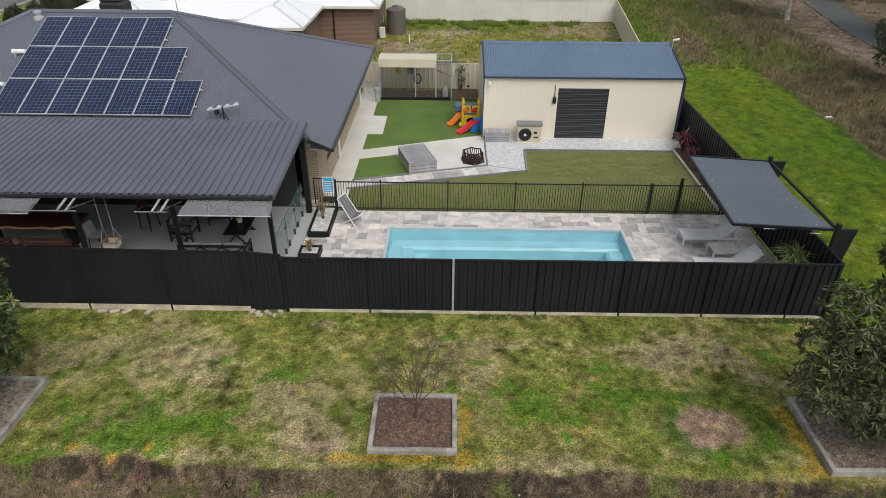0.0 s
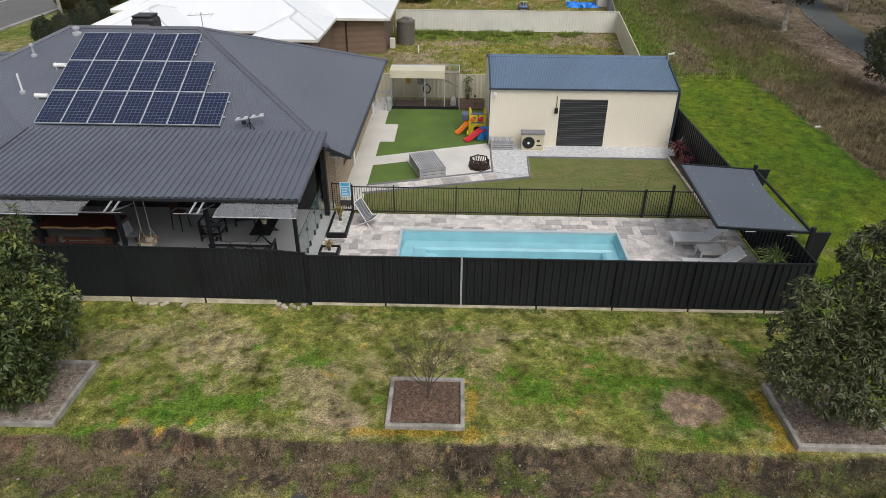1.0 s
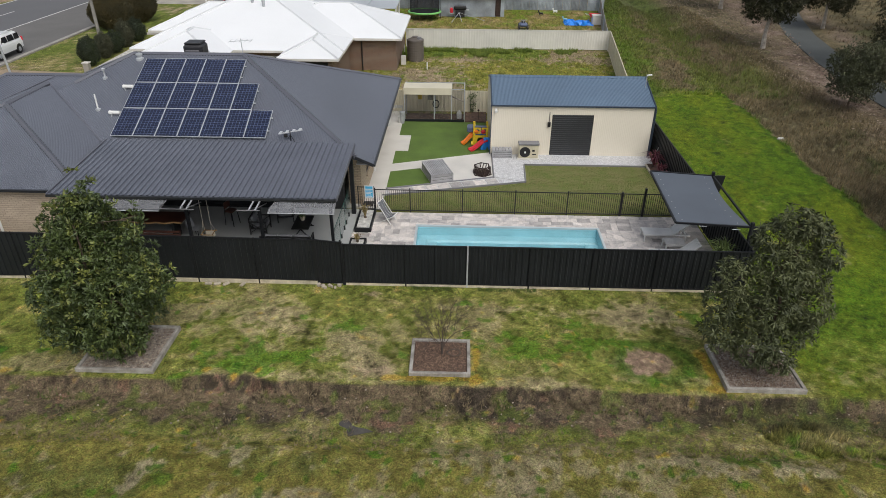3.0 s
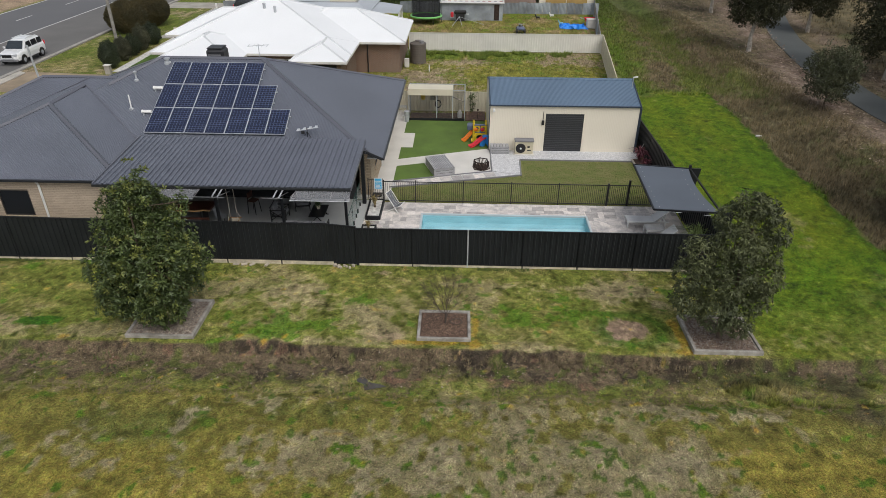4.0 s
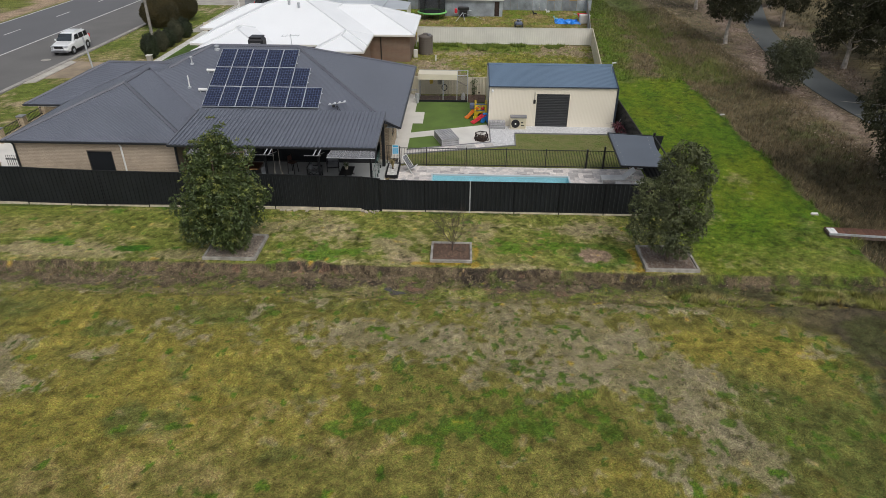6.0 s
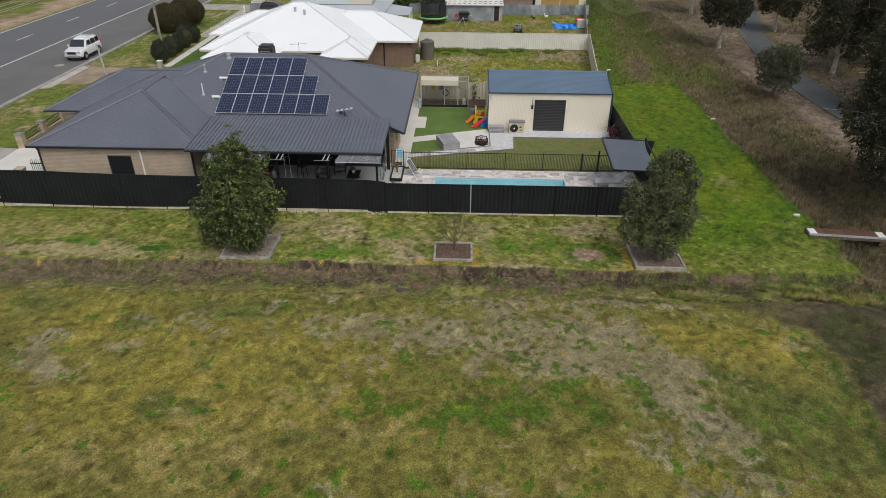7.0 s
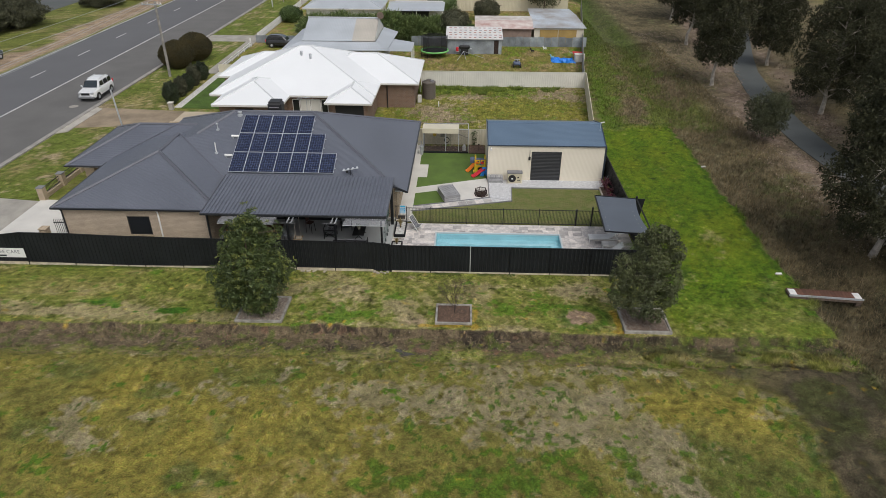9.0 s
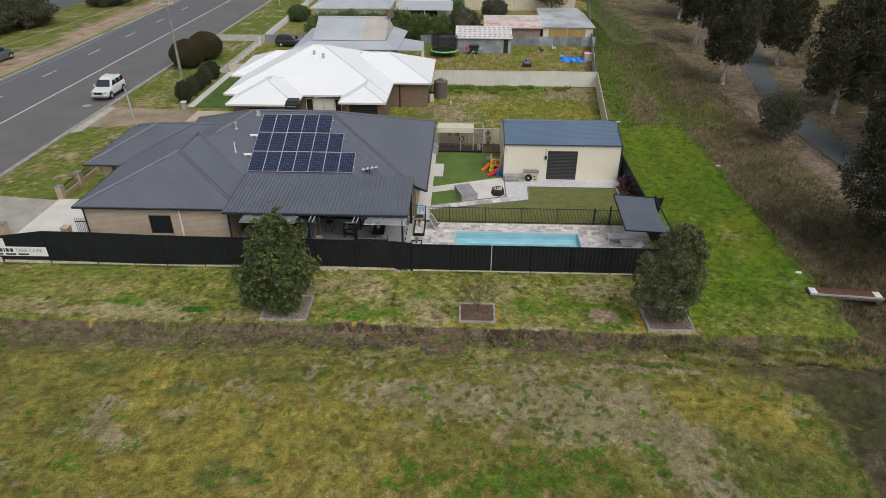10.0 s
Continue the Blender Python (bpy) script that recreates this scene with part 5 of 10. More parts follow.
for k in range(7):
    part("louvre", Geo().box(-15.12, -14.38, 13.64, 13.7, 5.0 + 0.1 * k, 5.06 + 0.1 * k, 0.01), M["grey"] if k % 7 == 6 else M["black"], cool)
part("duct", Geo().box(-15.0, -14.5, 14.0, 14.5, 4.4, 4.86), M["gutter"], cool)

# ---- patio ----
patio = thing("patio_cover", "charcoal ribbed steel patio roof on slim dark posts", "patio roof")
PX0, PX1, PY0, PY1, PZ0, PZ1 = -16.2, -5.08, 1.02, 6.0, 3.16, 3.5


def patio_z(y):
    return PZ0 + (PZ1 - PZ0) * (y - PY0) / (PY1 - PY0)


pts = sheet_profile(PX1 - PX0, 0.232, 0.085, 0.06)
vs = []
for a, d in pts:
    vs += [(PX0 + a, PY0, PZ0 + d), (PX0 + a, PY1, PZ1 + d)]
g = Geo().add(vs, [(2 * i, 2 * i + 2, 2 * i + 3, 2 * i + 1) for i in range(len(pts) - 1)])
k = len(g.v)
g.add([(PX0, PY0, PZ0 - 0.03), (PX1, PY0, PZ0 - 0.03), (PX1, PY1, PZ1 - 0.03), (PX0, PY1, PZ1 - 0.03)], [(3, 2, 1, 0)])
part("roof_sheet", g, M["roof_rib"], patio)
part("gutter", Geo().bar((PX0 - 0.03, PY0 - 0.03, PZ0 - 0.025), (PX1 + 0.03, PY0 - 0.03, PZ0 - 0.025), 0.12, 0.09), M["gutter"], patio)
part("barge", Geo().bar((PX1 + 0.03, PY0, PZ0 - 0.02), (PX1 + 0.03, PY1, PZ1 - 0.02), 0.05, 0.16), M["cap"], patio)
part("barge", Geo().bar((PX0 - 0.03, PY0, PZ0 - 0.02), (PX0 - 0.03, PY1, PZ1 - 0.02), 0.05, 0.16), M["cap"], patio)
part("beam", Geo().box(PX0 + 0.1, PX1 - 0.1, 1.75, 1.87, patio_z(1.8) - 0.25, patio_z(1.75) - 0.03), M["black"], patio)
part("beam", Geo().box(PX0 + 0.1, PX1 - 0.1, 5.85, 5.95, PZ1 - 0.3, PZ1 - 0.06), M["black"], patio)
for x in (-5.47, -8.34, -11.3, -14.1):
    part("post", Geo().box(x - 0.06, x + 0.06, 1.75, 1.87, 0.1, patio_z(1.8) - 0.2, 0.008), M["fence_post"], patio)
    part("rafter", Geo().bar((x, 1.1, patio_z(1.1) - 0.12), (x, 5.9, PZ1 - 0.12), 0.06, 0.14), M["black"], patio)
part("post", Geo().box(-5.36, -5.18, 5.8, 6.02, 0.0, PZ1 - 0.1, 0.008), M["fence_post"], patio)
slab_mat = mat("polished_patio_concrete", (0.44, 0.45, 0.44), 0.55, 0, 0.06, 0.6, 40, 0.03)
strip("patio_floor", rect(-16.4, -5.08, 0.3, 6.3), -0.2, 0.1, slab_mat, "smooth pale grey concrete patio floor", "floor")

# ---- shed ----
shed = thing("shed", "cream steel garden shed with a blue steel roof", "shed")
SX0, SX1, SY0, SY1, SE, SR, SYR = 1.36, 10.3, 13.75, 19.45, 2.93, 3.74, 16.6
wall_with("wall", "y", SY0, SX0, SX1, 0.0, SE, [(4.73, 7.03, 0.0, 2.4)], M["cream"], 0.06, parent=shed)
wall_with("wall", "y", SY1, SX0, SX1, 0.0, SE, [], M["cream"], 0.06, -1, parent=shed)
for x, d in ((SX0, 1), (SX1, -1)):
    prof = [(SY0 + 0.06, 0.0), (SY1 - 0.06, 0.0), (SY1 - 0.06, SE), (SYR, SR - 0.03), (SY0 + 0.06, SE)]
    vs = [(x, y, z) for y, z in prof] + [(x + d * 0.06, y, z) for y, z in prof]
    part("wall", Geo().add(vs, [(0, 1, 2, 3, 4), (9, 8, 7, 6, 5)] + [((i + 1) % 5, i, 5 + i, 5 + (i + 1) % 5) for i in range(5)]), M["cream_ew"], shed)
for ys, zs in (((SY0 - 0.08, SYR), (SE, SR)), ((SY1 + 0.08, SYR), (SE, SR))):
    p = [(SX0 - 0.05, ys[0], zs[0]), (SX1 + 0.05, ys[0], zs[0]), (SX1 + 0.05, ys[1], zs[1]), (SX0 - 0.05, ys[1], zs[1])]
    part("roof", slab([p if ys[0] < ys[1] else p[::-1]], 0.04), M["blue_roof"], shed)
part("ridge_cap", capping([(SX0 - 0.06, SYR, SR), (SX1 + 0.06, SYR, SR)], 0.16), M["blue_roof"], shed)
part("gutter", Geo().bar((SX0 - 0.06, SY0 - 0.1, SE - 0.03), (SX1 + 0.06, SY0 - 0.1, SE - 0.02), 0.09, 0.07), M["navy"], shed)
for x in (SX0 - 0.01, SX1 + 0.01):
    part("corner_flashing", Geo().box(x - 0.025, x + 0.025, SY0 - 0.012, SY0 + 0.06, 0, SE - 0.02), M["navy"], shed)
    part("barge", Geo().bar((x, SY0 - 0.1, SE + 0.02), (x, SYR, SR + 0.02), 0.05, 0.1).bar((x, SYR, SR + 0.02), (x, SY1 + 0.1, SE + 0.02), 0.05, 0.1), M["navy"], shed)
part("downpipe", Geo().tube((10.36, SY0 - 0.06, 0.1), (10.36, SY0 - 0.06, SE - 0.1), 0.045, seg=8), M["navy"], shed)
door = part("roller_door", Geo().box(4.73, 7.03, SY0 + 0.05, SY0 + 0.07, 0.0, 2.4), M["dark"], shed, "closed charcoal roller door")
sl = Geo().box(4.75, 7.01, SY0 + 0.005, SY0 + 0.05, 0.005, 0.108, 0.012).mesh("slat")
charcoal = mat("charcoal_door_steel", (0.024, 0.026, 0.029), 0.45, 0, 0.1, 1, 30, 0.02)
for k in range(20):
    s = part("slat", sl, charcoal, door)
    s.location.z = 0.02 + 0.118 * k
for x in (4.66, 7.03):
    part("guide", Geo().box(x, x + 0.07, SY0 - 0.02, SY0 + 0.04, 0, 2.42), M["cream"], shed)
lamp = thing("wall_light", "small black box light on the shed wall", "light")
part("housing", Geo().box(4.5, 4.66, SY0 - 0.12, SY0, 1.72, 2.0, 0.02), M["black"], lamp)
part("conduit", Geo().tube((4.58, SY0 - 0.03, 2.0), (4.58, SY0 - 0.03, 2.55), 0.015, seg=6), M["black"], lamp)
secu = thing("security_light", "small white security lamp under the shed eave", "light")
part("head", Geo().tube((1.6, SY0 - 0.06, 2.62), (1.6, SY0 - 0.2, 2.58), 0.07, 0.08, 10), M["white"], secu)
part("mount", Geo().box(1.54, 1.66, SY0 - 0.06, SY0, 2.56, 2.72, 0.01), M["white"], secu)
cctv = thing("camera_mast", "slim pale mast with a small white camera", "camera")
part("mast", Geo().tube((10.1, 15.6, 3.3), (10.1, 15.6, 4.12), 0.022, seg=6), M["galv"], cctv)
part("head", Geo().tube((10.08, 15.6, 4.14), (10.36, 15.55, 4.2), 0.045, 0.05, 10), M["white"], cctv)

hp = thing("heat_pump", "cream pool heat pump with a round black fan", "heat pump")
part("casing", Geo().box(2.93, 4.03, 13.02, 13.42, 0.08, 0.86, 0.03), mat("cream_enamel", (0.55, 0.5, 0.36), 0.5, 0, 0.06, 2, 40, 0.02), hp)
part("lid", Geo().box(2.9, 4.06, 12.98, 13.45, 0.86, 0.98, 0.02), M["grey"], hp)
part("fan_guard", Geo().lathe(0, 0, [(0.3, 0), (0.3, 0.03), (0.26, 0.045)], 24).turned(pose(3.28, 13.02, 0.46, 90)), M["black"], hp, "round black fan guard")
part("fan_hub", Geo().lathe(0, 0, [(0.06, 0), (0.06, 0.02)], 12).turned(pose(3.28, 12.975, 0.46, 90)), M["white"], hp)
part("panel", Geo().box(3.68, 3.82, 13.0, 13.02, 0.5, 0.6).box(3.68, 3.9, 13.0, 13.02, 0.3, 0.36), M["dark"], hp)
part("foot", Geo().box(2.85, 4.1, 12.95, 13.5, 0.03, 0.08), M["concrete"], hp)


def slatted_box(name, w, d, h, rows, at, turn, label, top_slats):
    t = thing(name, label, "storage box", "", at, turn)
    grey_wood = mat(name + "_paint", (0.34, 0.34, 0.345), 0.75, 0, 0.12, 2, 40, 0.15, per_object=0.12)
    # dark block added inside, giving the slat gaps their shade
    part("liner", Geo().box(0.04, w - 0.04, 0.04, d - 0.04, 0.0, h - 0.05), M["dark"], t)
    hh = (h - 0.06) / rows
    fs, ss = Geo().box(0, w, 0, 0.03, 0, hh - 0.025, 0.005).mesh("slat"), Geo().box(0, 0.03, 0.03, d - 0.03, 0, hh - 0.025, 0.005).mesh("slat")
    for k in range(rows):
        for me, off in ((fs, (0, 0)), (fs, (0, d - 0.03)), (ss, (0, 0)), (ss, (w - 0.03, 0))):
            s = part("slat", me, grey_wood, t)
            s.location = (off[0], off[1], 0.02 + k * hh)
    step_w = w / top_slats
    ts = Geo().box(0, step_w - 0.02, -0.03, d + 0.03, h - 0.05, h - 0.015, 0.005).mesh("lid_slat")
    for k in range(top_slats):
        s = part("lid_slat", ts, grey_wood, t)
        s.location.x = k * step_w
    for x in (0.0, w - 0.06):
        part("corner_post", Geo().box(x, x + 0.06, -0.012, 0.05, 0, h - 0.05), grey_wood, t)
    return t


slatted_box("slatted_bench_box", 1.2, 1.9, 0.5, 3, (-1.82, 9.5, 0.03), 18, "low grey slatted timber box on the concrete", 13)
slatted_box("small_slatted_box", 1.12, 0.5, 0.5, 4, (1.46, 13.12, 0.03), 0, "small grey slatted timber box against the shed", 6)

pit = thing("fire_pit", "rusty black cut-steel fire pit with upright panels", "fire pit", at=(0.85, 10.95, 0.03))
rust = mat("rusty_steel", (0.045, 0.028, 0.022), 0.8, 0.3, 0.3, 6, 40, 0.3)
for k in range(6):
    a = radians(60 * k + 10)
    m = Matrix.Translation((0.46 * math.cos(a), 0.46 * math.sin(a), 0)) @ Matrix.Rotation(a + math.pi / 2, 4, "Z") @ Matrix.Rotation(radians(-12), 4, "X")
    g = Geo().box(-0.25, 0.25, -0.008, 0.008, 0.0, 0.05, m=m).box(-0.26, 0.26, -0.008, 0.008, 0.42, 0.47, m=m)
    for j in range(6):
        x = -0.24 + 0.088 * j
        g.bar(m @ Vector((x, 0, 0.03)), m @ Vector((x + 0.05, 0, 0.44)), 0.03, 0.014, m.to_3x3() @ Vector((0, 1, 0)))
    part("panel", g, rust, pit)
part("ash_tray", Geo().lathe(0, 0, [(0.38, 0.0), (0.42, 0.1), (0.36, 0.11)], 12), rust, pit)
for k in range(5):
    a = k * 1.3
    part("log", Geo().tube((-0.2 * math.cos(a), -0.2 * math.sin(a), 0.13), (0.22 * math.cos(a), 0.22 * math.sin(a), 0.2 + 0.02 * k), 0.04, 0.03, 7), M["bark"], pit)

# ---- play set ----
def plastic(name, c):
    return mat(name, c, 0.4, 0, 0.06, 2, 30, 0.02)


yel, blu, ora, red, gry = plastic("yellow_plastic", (0.72, 0.52, 0.03)), plastic("blue_plastic", (0.03, 0.22, 0.6)), plastic("orange_plastic", (0.75, 0.2, 0.015)), plastic("red_plastic", (0.62, 0.03, 0.045)), plastic("grey_plastic", (0.1, 0.13, 0.22))
play = thing("play_set", "bright plastic climbing play set with two slides", "play set", at=(0.84, 15.45, 0.025))
play.scale = (1.28, 1.15, 1.0)


def holed(w, h, r, cx, cz):
    """A panel with a round hole, in x and z."""
    g, seg = Geo(), 20
    ring = [(cx + r * math.cos(2 * math.pi * i / seg), cz + r * math.sin(2 * math.pi * i / seg)) for i in range(seg)]
    out = []
    for x, z in ring:
        dx, dz = x - cx, z - cz
        s = min((((w - cx) if dx > 0 else cx) / abs(dx)) if abs(dx) > 1e-6 else 9e9, (((h - cz) if dz > 0 else cz) / abs(dz)) if abs(dz) > 1e-6 else 9e9)
        out.append((cx + dx * s, cz + dz * s))
    vs = [(x, y, z) for y in (0, 0.06) for x, z in ring + out]
    n2 = 2 * seg
    fs = []
    for i in range(seg):
        j = (i + 1) % seg
        fs += [(i, j, seg + j, seg + i), (n2 + j, n2 + i, n2 + seg + i, n2 + seg + j), (j, i, n2 + i, n2 + j), (seg + i, seg + j, n2 + seg + j, n2 + seg + i)]
    return g.add(vs, fs)


part("front_panel", holed(0.62, 0.6, 0.17, 0.31, 0.3).turned(pose(-0.3, -0.3, 0.0)), yel, play)
for x in (-0.28, 0.04):
    part("upper_panel", holed(0.28, 0.4, 0.085, 0.14, 0.22).turned(pose(x, -0.3, 0.68)), yel, play)
part("roof_bar", Geo().box(-0.34, 0.36, -0.33, -0.22, 1.08, 1.16, 0.03), gry, play)
part("side_panel", holed(0.6, 1.15, 0.13, 0.3, 0.75).turned(pose(-0.3, 0.33, 0.0, 0, 0, -90)), yel, play)
part("side_panel", holed(0.6, 1.15, 0.13, 0.3, 0.75).turned(pose(0.34, -0.28, 0.0, 0, 0, 90)), yel, play)
part("back_panel", Geo().box(-0.3, 0.3, 0.3, 0.36, 0.0, 0.95, 0.02), gry, play)
part("platform", Geo().box(-0.26, 0.28, -0.24, 0.3, 0.52, 0.58, 0.01), blu, play)
for x, y in ((-0.3, -0.28), (0.3, -0.28), (-0.3, 0.3), (0.3, 0.3)):
    part("corner_post", Geo().tube((x, y, 0), (x, y, 1.22), 0.06, 0.05, 10), yel, play)


def slide(a, b, w, material):
    a, b = Vector(a), Vector(b)
    g, n_ = Geo(), 8
    side = (b - a).cross(Vector((0, 0, 1))).normalized()
    rows = []
    for i in range(n_ + 1):
        t = i / n_
        p = a.lerp(b, t)
        p.z = b.z + (a.z - b.z) * (0.5 + 0.5 * math.cos(math.pi * t)) 
        rows.append(p)
    prof = [(-w / 2, 0.09), (-w / 2 + 0.03, 0.09), (-w / 2 + 0.05, 0.02), (w / 2 - 0.05, 0.02), (w / 2 - 0.03, 0.09), (w / 2, 0.09), (w / 2, -0.02), (-w / 2, -0.02)]
    vs = [p + side * s + Vector((0, 0, h)) for p in rows for s, h in prof]
    k = len(prof)
    fs = [(i * k + j, i * k + (j + 1) % k, (i + 1) * k + (j + 1) % k, (i + 1) * k + j) for i in range(n_) for j in range(k)]
    return g.add(vs, fs + [tuple(range(k)), tuple(range(n_ * k, n_ * k + k))[::-1]])


part("slide", slide((-0.3, 0.0, 0.56), (-0.85, -0.25, 0.05), 0.3, ora), ora, play, "orange slide")
part("slide", slide((0.25, -0.75, 0.5), (-0.5, -1.15, 0.05), 0.3, red), red, play, "red slide")
part("small_frame", Geo().bar((0.1, -0.95, 0), (0.3, -0.75, 0.6), 0.08, 0.3).bar((0.5, -1.0, 0), (0.3, -0.75, 0.6), 0.08, 0.3).box(0.12, 0.48, -0.85, -0.65, 0.52, 0.66, 0.04), blu, play, "blue ladder frame")
for x in (-0.2, 0.12):
    part("hand_wheel", Geo().lathe(0, 0, [(0.11, 0), (0.11, 0.03), (0.03, 0.05)], 14).turned(pose(x, -0.31, 0.84, 90)), ora if x < 0 else red, play)
part("upper_module", Geo().box(-0.62, -0.32, 0.02, 0.5, 0.62, 0.98, 0.05), gry, play, "blue-grey moulded module")
part("wheel", Geo().tube((-0.36, -0.5, 0.2), (-0.42, -0.5, 0.2), 0.12, 0.12, 16), yel, play)

# ---- aviary ----
av = thing("aviary", "wire-fronted bird pen with a cream roof and steel posts", "aviary")
AX0, AX1, AY0, AY1, AH = -3.95, -0.12, 19.25, 20.7, 2.15
mesh_mat = glass("fine_wire_mesh", (0.05, 0.05, 0.052), 0.7, 0.2)
for x, y in ((AX0, AY0), (-2.05, AY0), (-0.95, AY0), (AX1, AY0), (AX0, AY1), (AX1, AY1), (-2.05, AY1)):
    part("post", Geo().box(x - 0.03, x + 0.03, y - 0.03, y + 0.03, 0, AH), M["galv"], av)
for a, b in (((AX0, AY0), (AX1, AY0)), ((AX0, AY1), (AX1, AY1)), ((AX0, AY0), (AX0, AY1)), ((AX1, AY0), (AX1, AY1)), ((-0.95, AY0), (-0.95, AY1))):
    part("rail", Geo().bar((*a, AH - 0.03), (*b, AH - 0.03), 0.05, 0.05), M["galv"], av)
part("roof", Geo().box(AX0 - 0.05, -0.95, AY0 - 0.1, AY0 + 1.1, AH, AH + 0.05).box(AX0 - 0.05, -0.95, AY0 - 0.13, AY0 - 0.1, AH - 0.36, AH + 0.06), M["cream_fence"], av, "cream steel roof sheet")
part("mesh_panel", Geo().box(AX0, -0.95, AY0 - 0.005, AY0 + 0.005, 0.16, AH - 0.4), mesh_mat, av)
part("mesh_panel", Geo().box(-0.92, AX1, AY0 - 0.005, AY0 + 0.005, 0.16, AH - 0.06), mesh_mat, av)
part("mesh_panel", Geo().box(AX1 - 0.005, AX1 + 0.005, AY0 + 0.03, AY1 - 0.03, 0.16, AH - 0.06), mesh_mat, av)
part("kick_board", Geo().box(AX0, AX1, AY0 - 0.05, AY0 - 0.01, 0.0, 0.16), M["fence"], av)
part("floor_litter", Geo().box(AX0, AX1, AY0, AY1, -0.05, 0.05), M["mulch"], av)
part("nest_box", Geo().box(-2.5, -2.15, AY0 + 0.5, AY0 + 0.8, 1.25, 1.65, 0.01), M["sleeper"], av)
part("feeder", Geo().lathe(-3.0, AY0 + 0.6, [(0.14, 1.3), (0.16, 1.5), (0.1, 1.75)], 12), yel, av, "yellow hanging feeder")
part("feeder_wire", Geo().tube((-3.0, AY0 + 0.6, 1.74), (-3.0, AY0 + 0.6, AH - 0.02), 0.01, seg=5).tube((-2.3, AY0 + 0.65, 1.64), (-2.3, AY0 + 0.65, AH - 0.02), 0.01, seg=5), M["galv"], av)
part("perch", Geo().tube((-0.95, AY0 + 0.4, 1.55), (-0.15, AY0 + 0.9, 1.05), 0.05, 0.035, 8), M["palebark"], av)
part("water_drum", Geo().lathe(-0.45, AY0 + 0.55, [(0.16, 0.05), (0.17, 0.4), (0.1, 0.52), (0.04, 0.6)], 14), M["white"], av)
part("wheel_toy", Geo().chain([(-1.95 + 0.2 * math.cos(t), AY0 + 0.2, 1.1 + 0.25 * math.sin(t)) for t in np.linspace(0, 2 * math.pi, 13)], 0.035, 6), M["black"], av)
single("pen_garden_bed", Geo().prism(rect(-0.05, 1.34, 19.2, 21.14), -0.1, 0.06), M["mulch"], "narrow bark mulch bed beside the aviary", "garden bed", "", "structure")
vine = thing("climbing_plant", "thin leafy climber on a wire against the cream fence", "plant", at=(0.45, 20.95, 0.05))
part("stem", Geo().tube((0, 0, 0), (0.03, 0.02, 0.7), 0.02, 0.014, 6).tube((0.03, 0.02, 0.7), (-0.02, 0.05, 1.4), 0.014, 0.008, 6).tube((0.03, 0.02, 0.65), (0.28, 0.04, 0.8), 0.01, 0.006, 5), M["twig"], vine)
rv = np.random.default_rng(61)
vc = np.stack([rv.normal(size=34) * 0.12, rv.normal(size=34) * 0.05, rv.uniform(0.15, 1.45, 34)], 1)
part("foliage", leaves(vc, rv.normal(size=(34, 3)), 5, 0.13, 0.035, 0.2, 0.7, 61), M["leaf_green"], vine)
part("wire_hoop", Geo().tube((-0.16, 0.1, 0), (-0.16, 0.1, 1.45), 0.012, seg=5), M["black"], vine)
stake = thing("garden_ornament", "thin rusty steel garden ornament in the mulch", "ornament", at=(0.8, 19.6, 0.05))
part("stem", Geo().tube((0, 0, 0), (0, 0, 0.6), 0.012, seg=6), rust, stake)
part("plate", Geo().lathe(0, 0, [(0.02, 0), (0.07, 0.01), (0.02, 0.02)], 10).turned(pose(0, 0, 0.62, 90)), rust, stake)
bin_ = thing("drying_rack", "folding pale wire rack beside the house wall", "rack", at=(-4.55, 19.6, 0.03))
for k in range(5):
    part("rail", Geo().tube((-0.4, 0.1 * k, 0.75), (0.4, 0.1 * k, 0.75), 0.012, seg=5), M["galv"], bin_)
part("leg", Geo().tube((-0.4, 0, 0), (-0.4, 0.4, 0.76), 0.015, seg=5).tube((-0.4, 0.4, 0), (-0.4, 0, 0.76), 0.015, seg=5), M["galv"], bin_)
part("leg", Geo().tube((0.4, 0, 0), (0.4, 0.4, 0.76), 0.015, seg=5).tube((0.4, 0.4, 0), (0.4, 0, 0.76), 0.015, seg=5), M["galv"], bin_)
for x, h, c in ((-4.1, 0.42, M["white"]), (-3.98, 0.75, M["galv"])):
    t = thing("bucket", "pale plastic tub standing beside the aviary", "bucket", "tubs")
    part("tub", Geo().lathe(x - 0.1, 19.0 - 0.3 * h, [(0.13, 0.03), (0.17, h)], 14), c, t)
    part("rim", Geo().lathe(x - 0.1, 19.0 - 0.3 * h, [(0.18, h), (0.18, h + 0.03), (0.15, h + 0.03)], 14), c, t)

# ---- pool fence ----
pf = thing("pool_fence", "black tubular steel pool fence", "fence")
bar = Geo().box(-0.008, 0.008, -0.008, 0.008, 0.08, 1.17).mesh("bar")
FY = 6.27
posts = [-4.3, -2.66, -0.2, 2.27, 4.7, 7.2, 8.25, 9.85]
for x in posts:
    w = 0.05 if x in (7.2, 8.25) else 0.026
    part("post", Geo().box(x - w, x + w, FY - w, FY + w, 0, 1.45 if x == 8.25 else 1.25, 0.004), M["black"], pf)
for a, b in zip(posts, posts[1:]):
    for z in (0.1, 1.16):
        part("rail", Geo().box(a + 0.03, b - 0.03, FY - 0.018, FY + 0.018, z - 0.018, z + 0.018), M["black"], pf)
    k = max(2, round((b - a) / 0.098))
    for j in range(1, k):
        o = part("bar", bar, M["black"], pf)
        o.location = (a + (b - a) * j / k, FY, 0)
gate = thing("pool_gate", "black tubular steel pool gate with a blue sign", "gate")
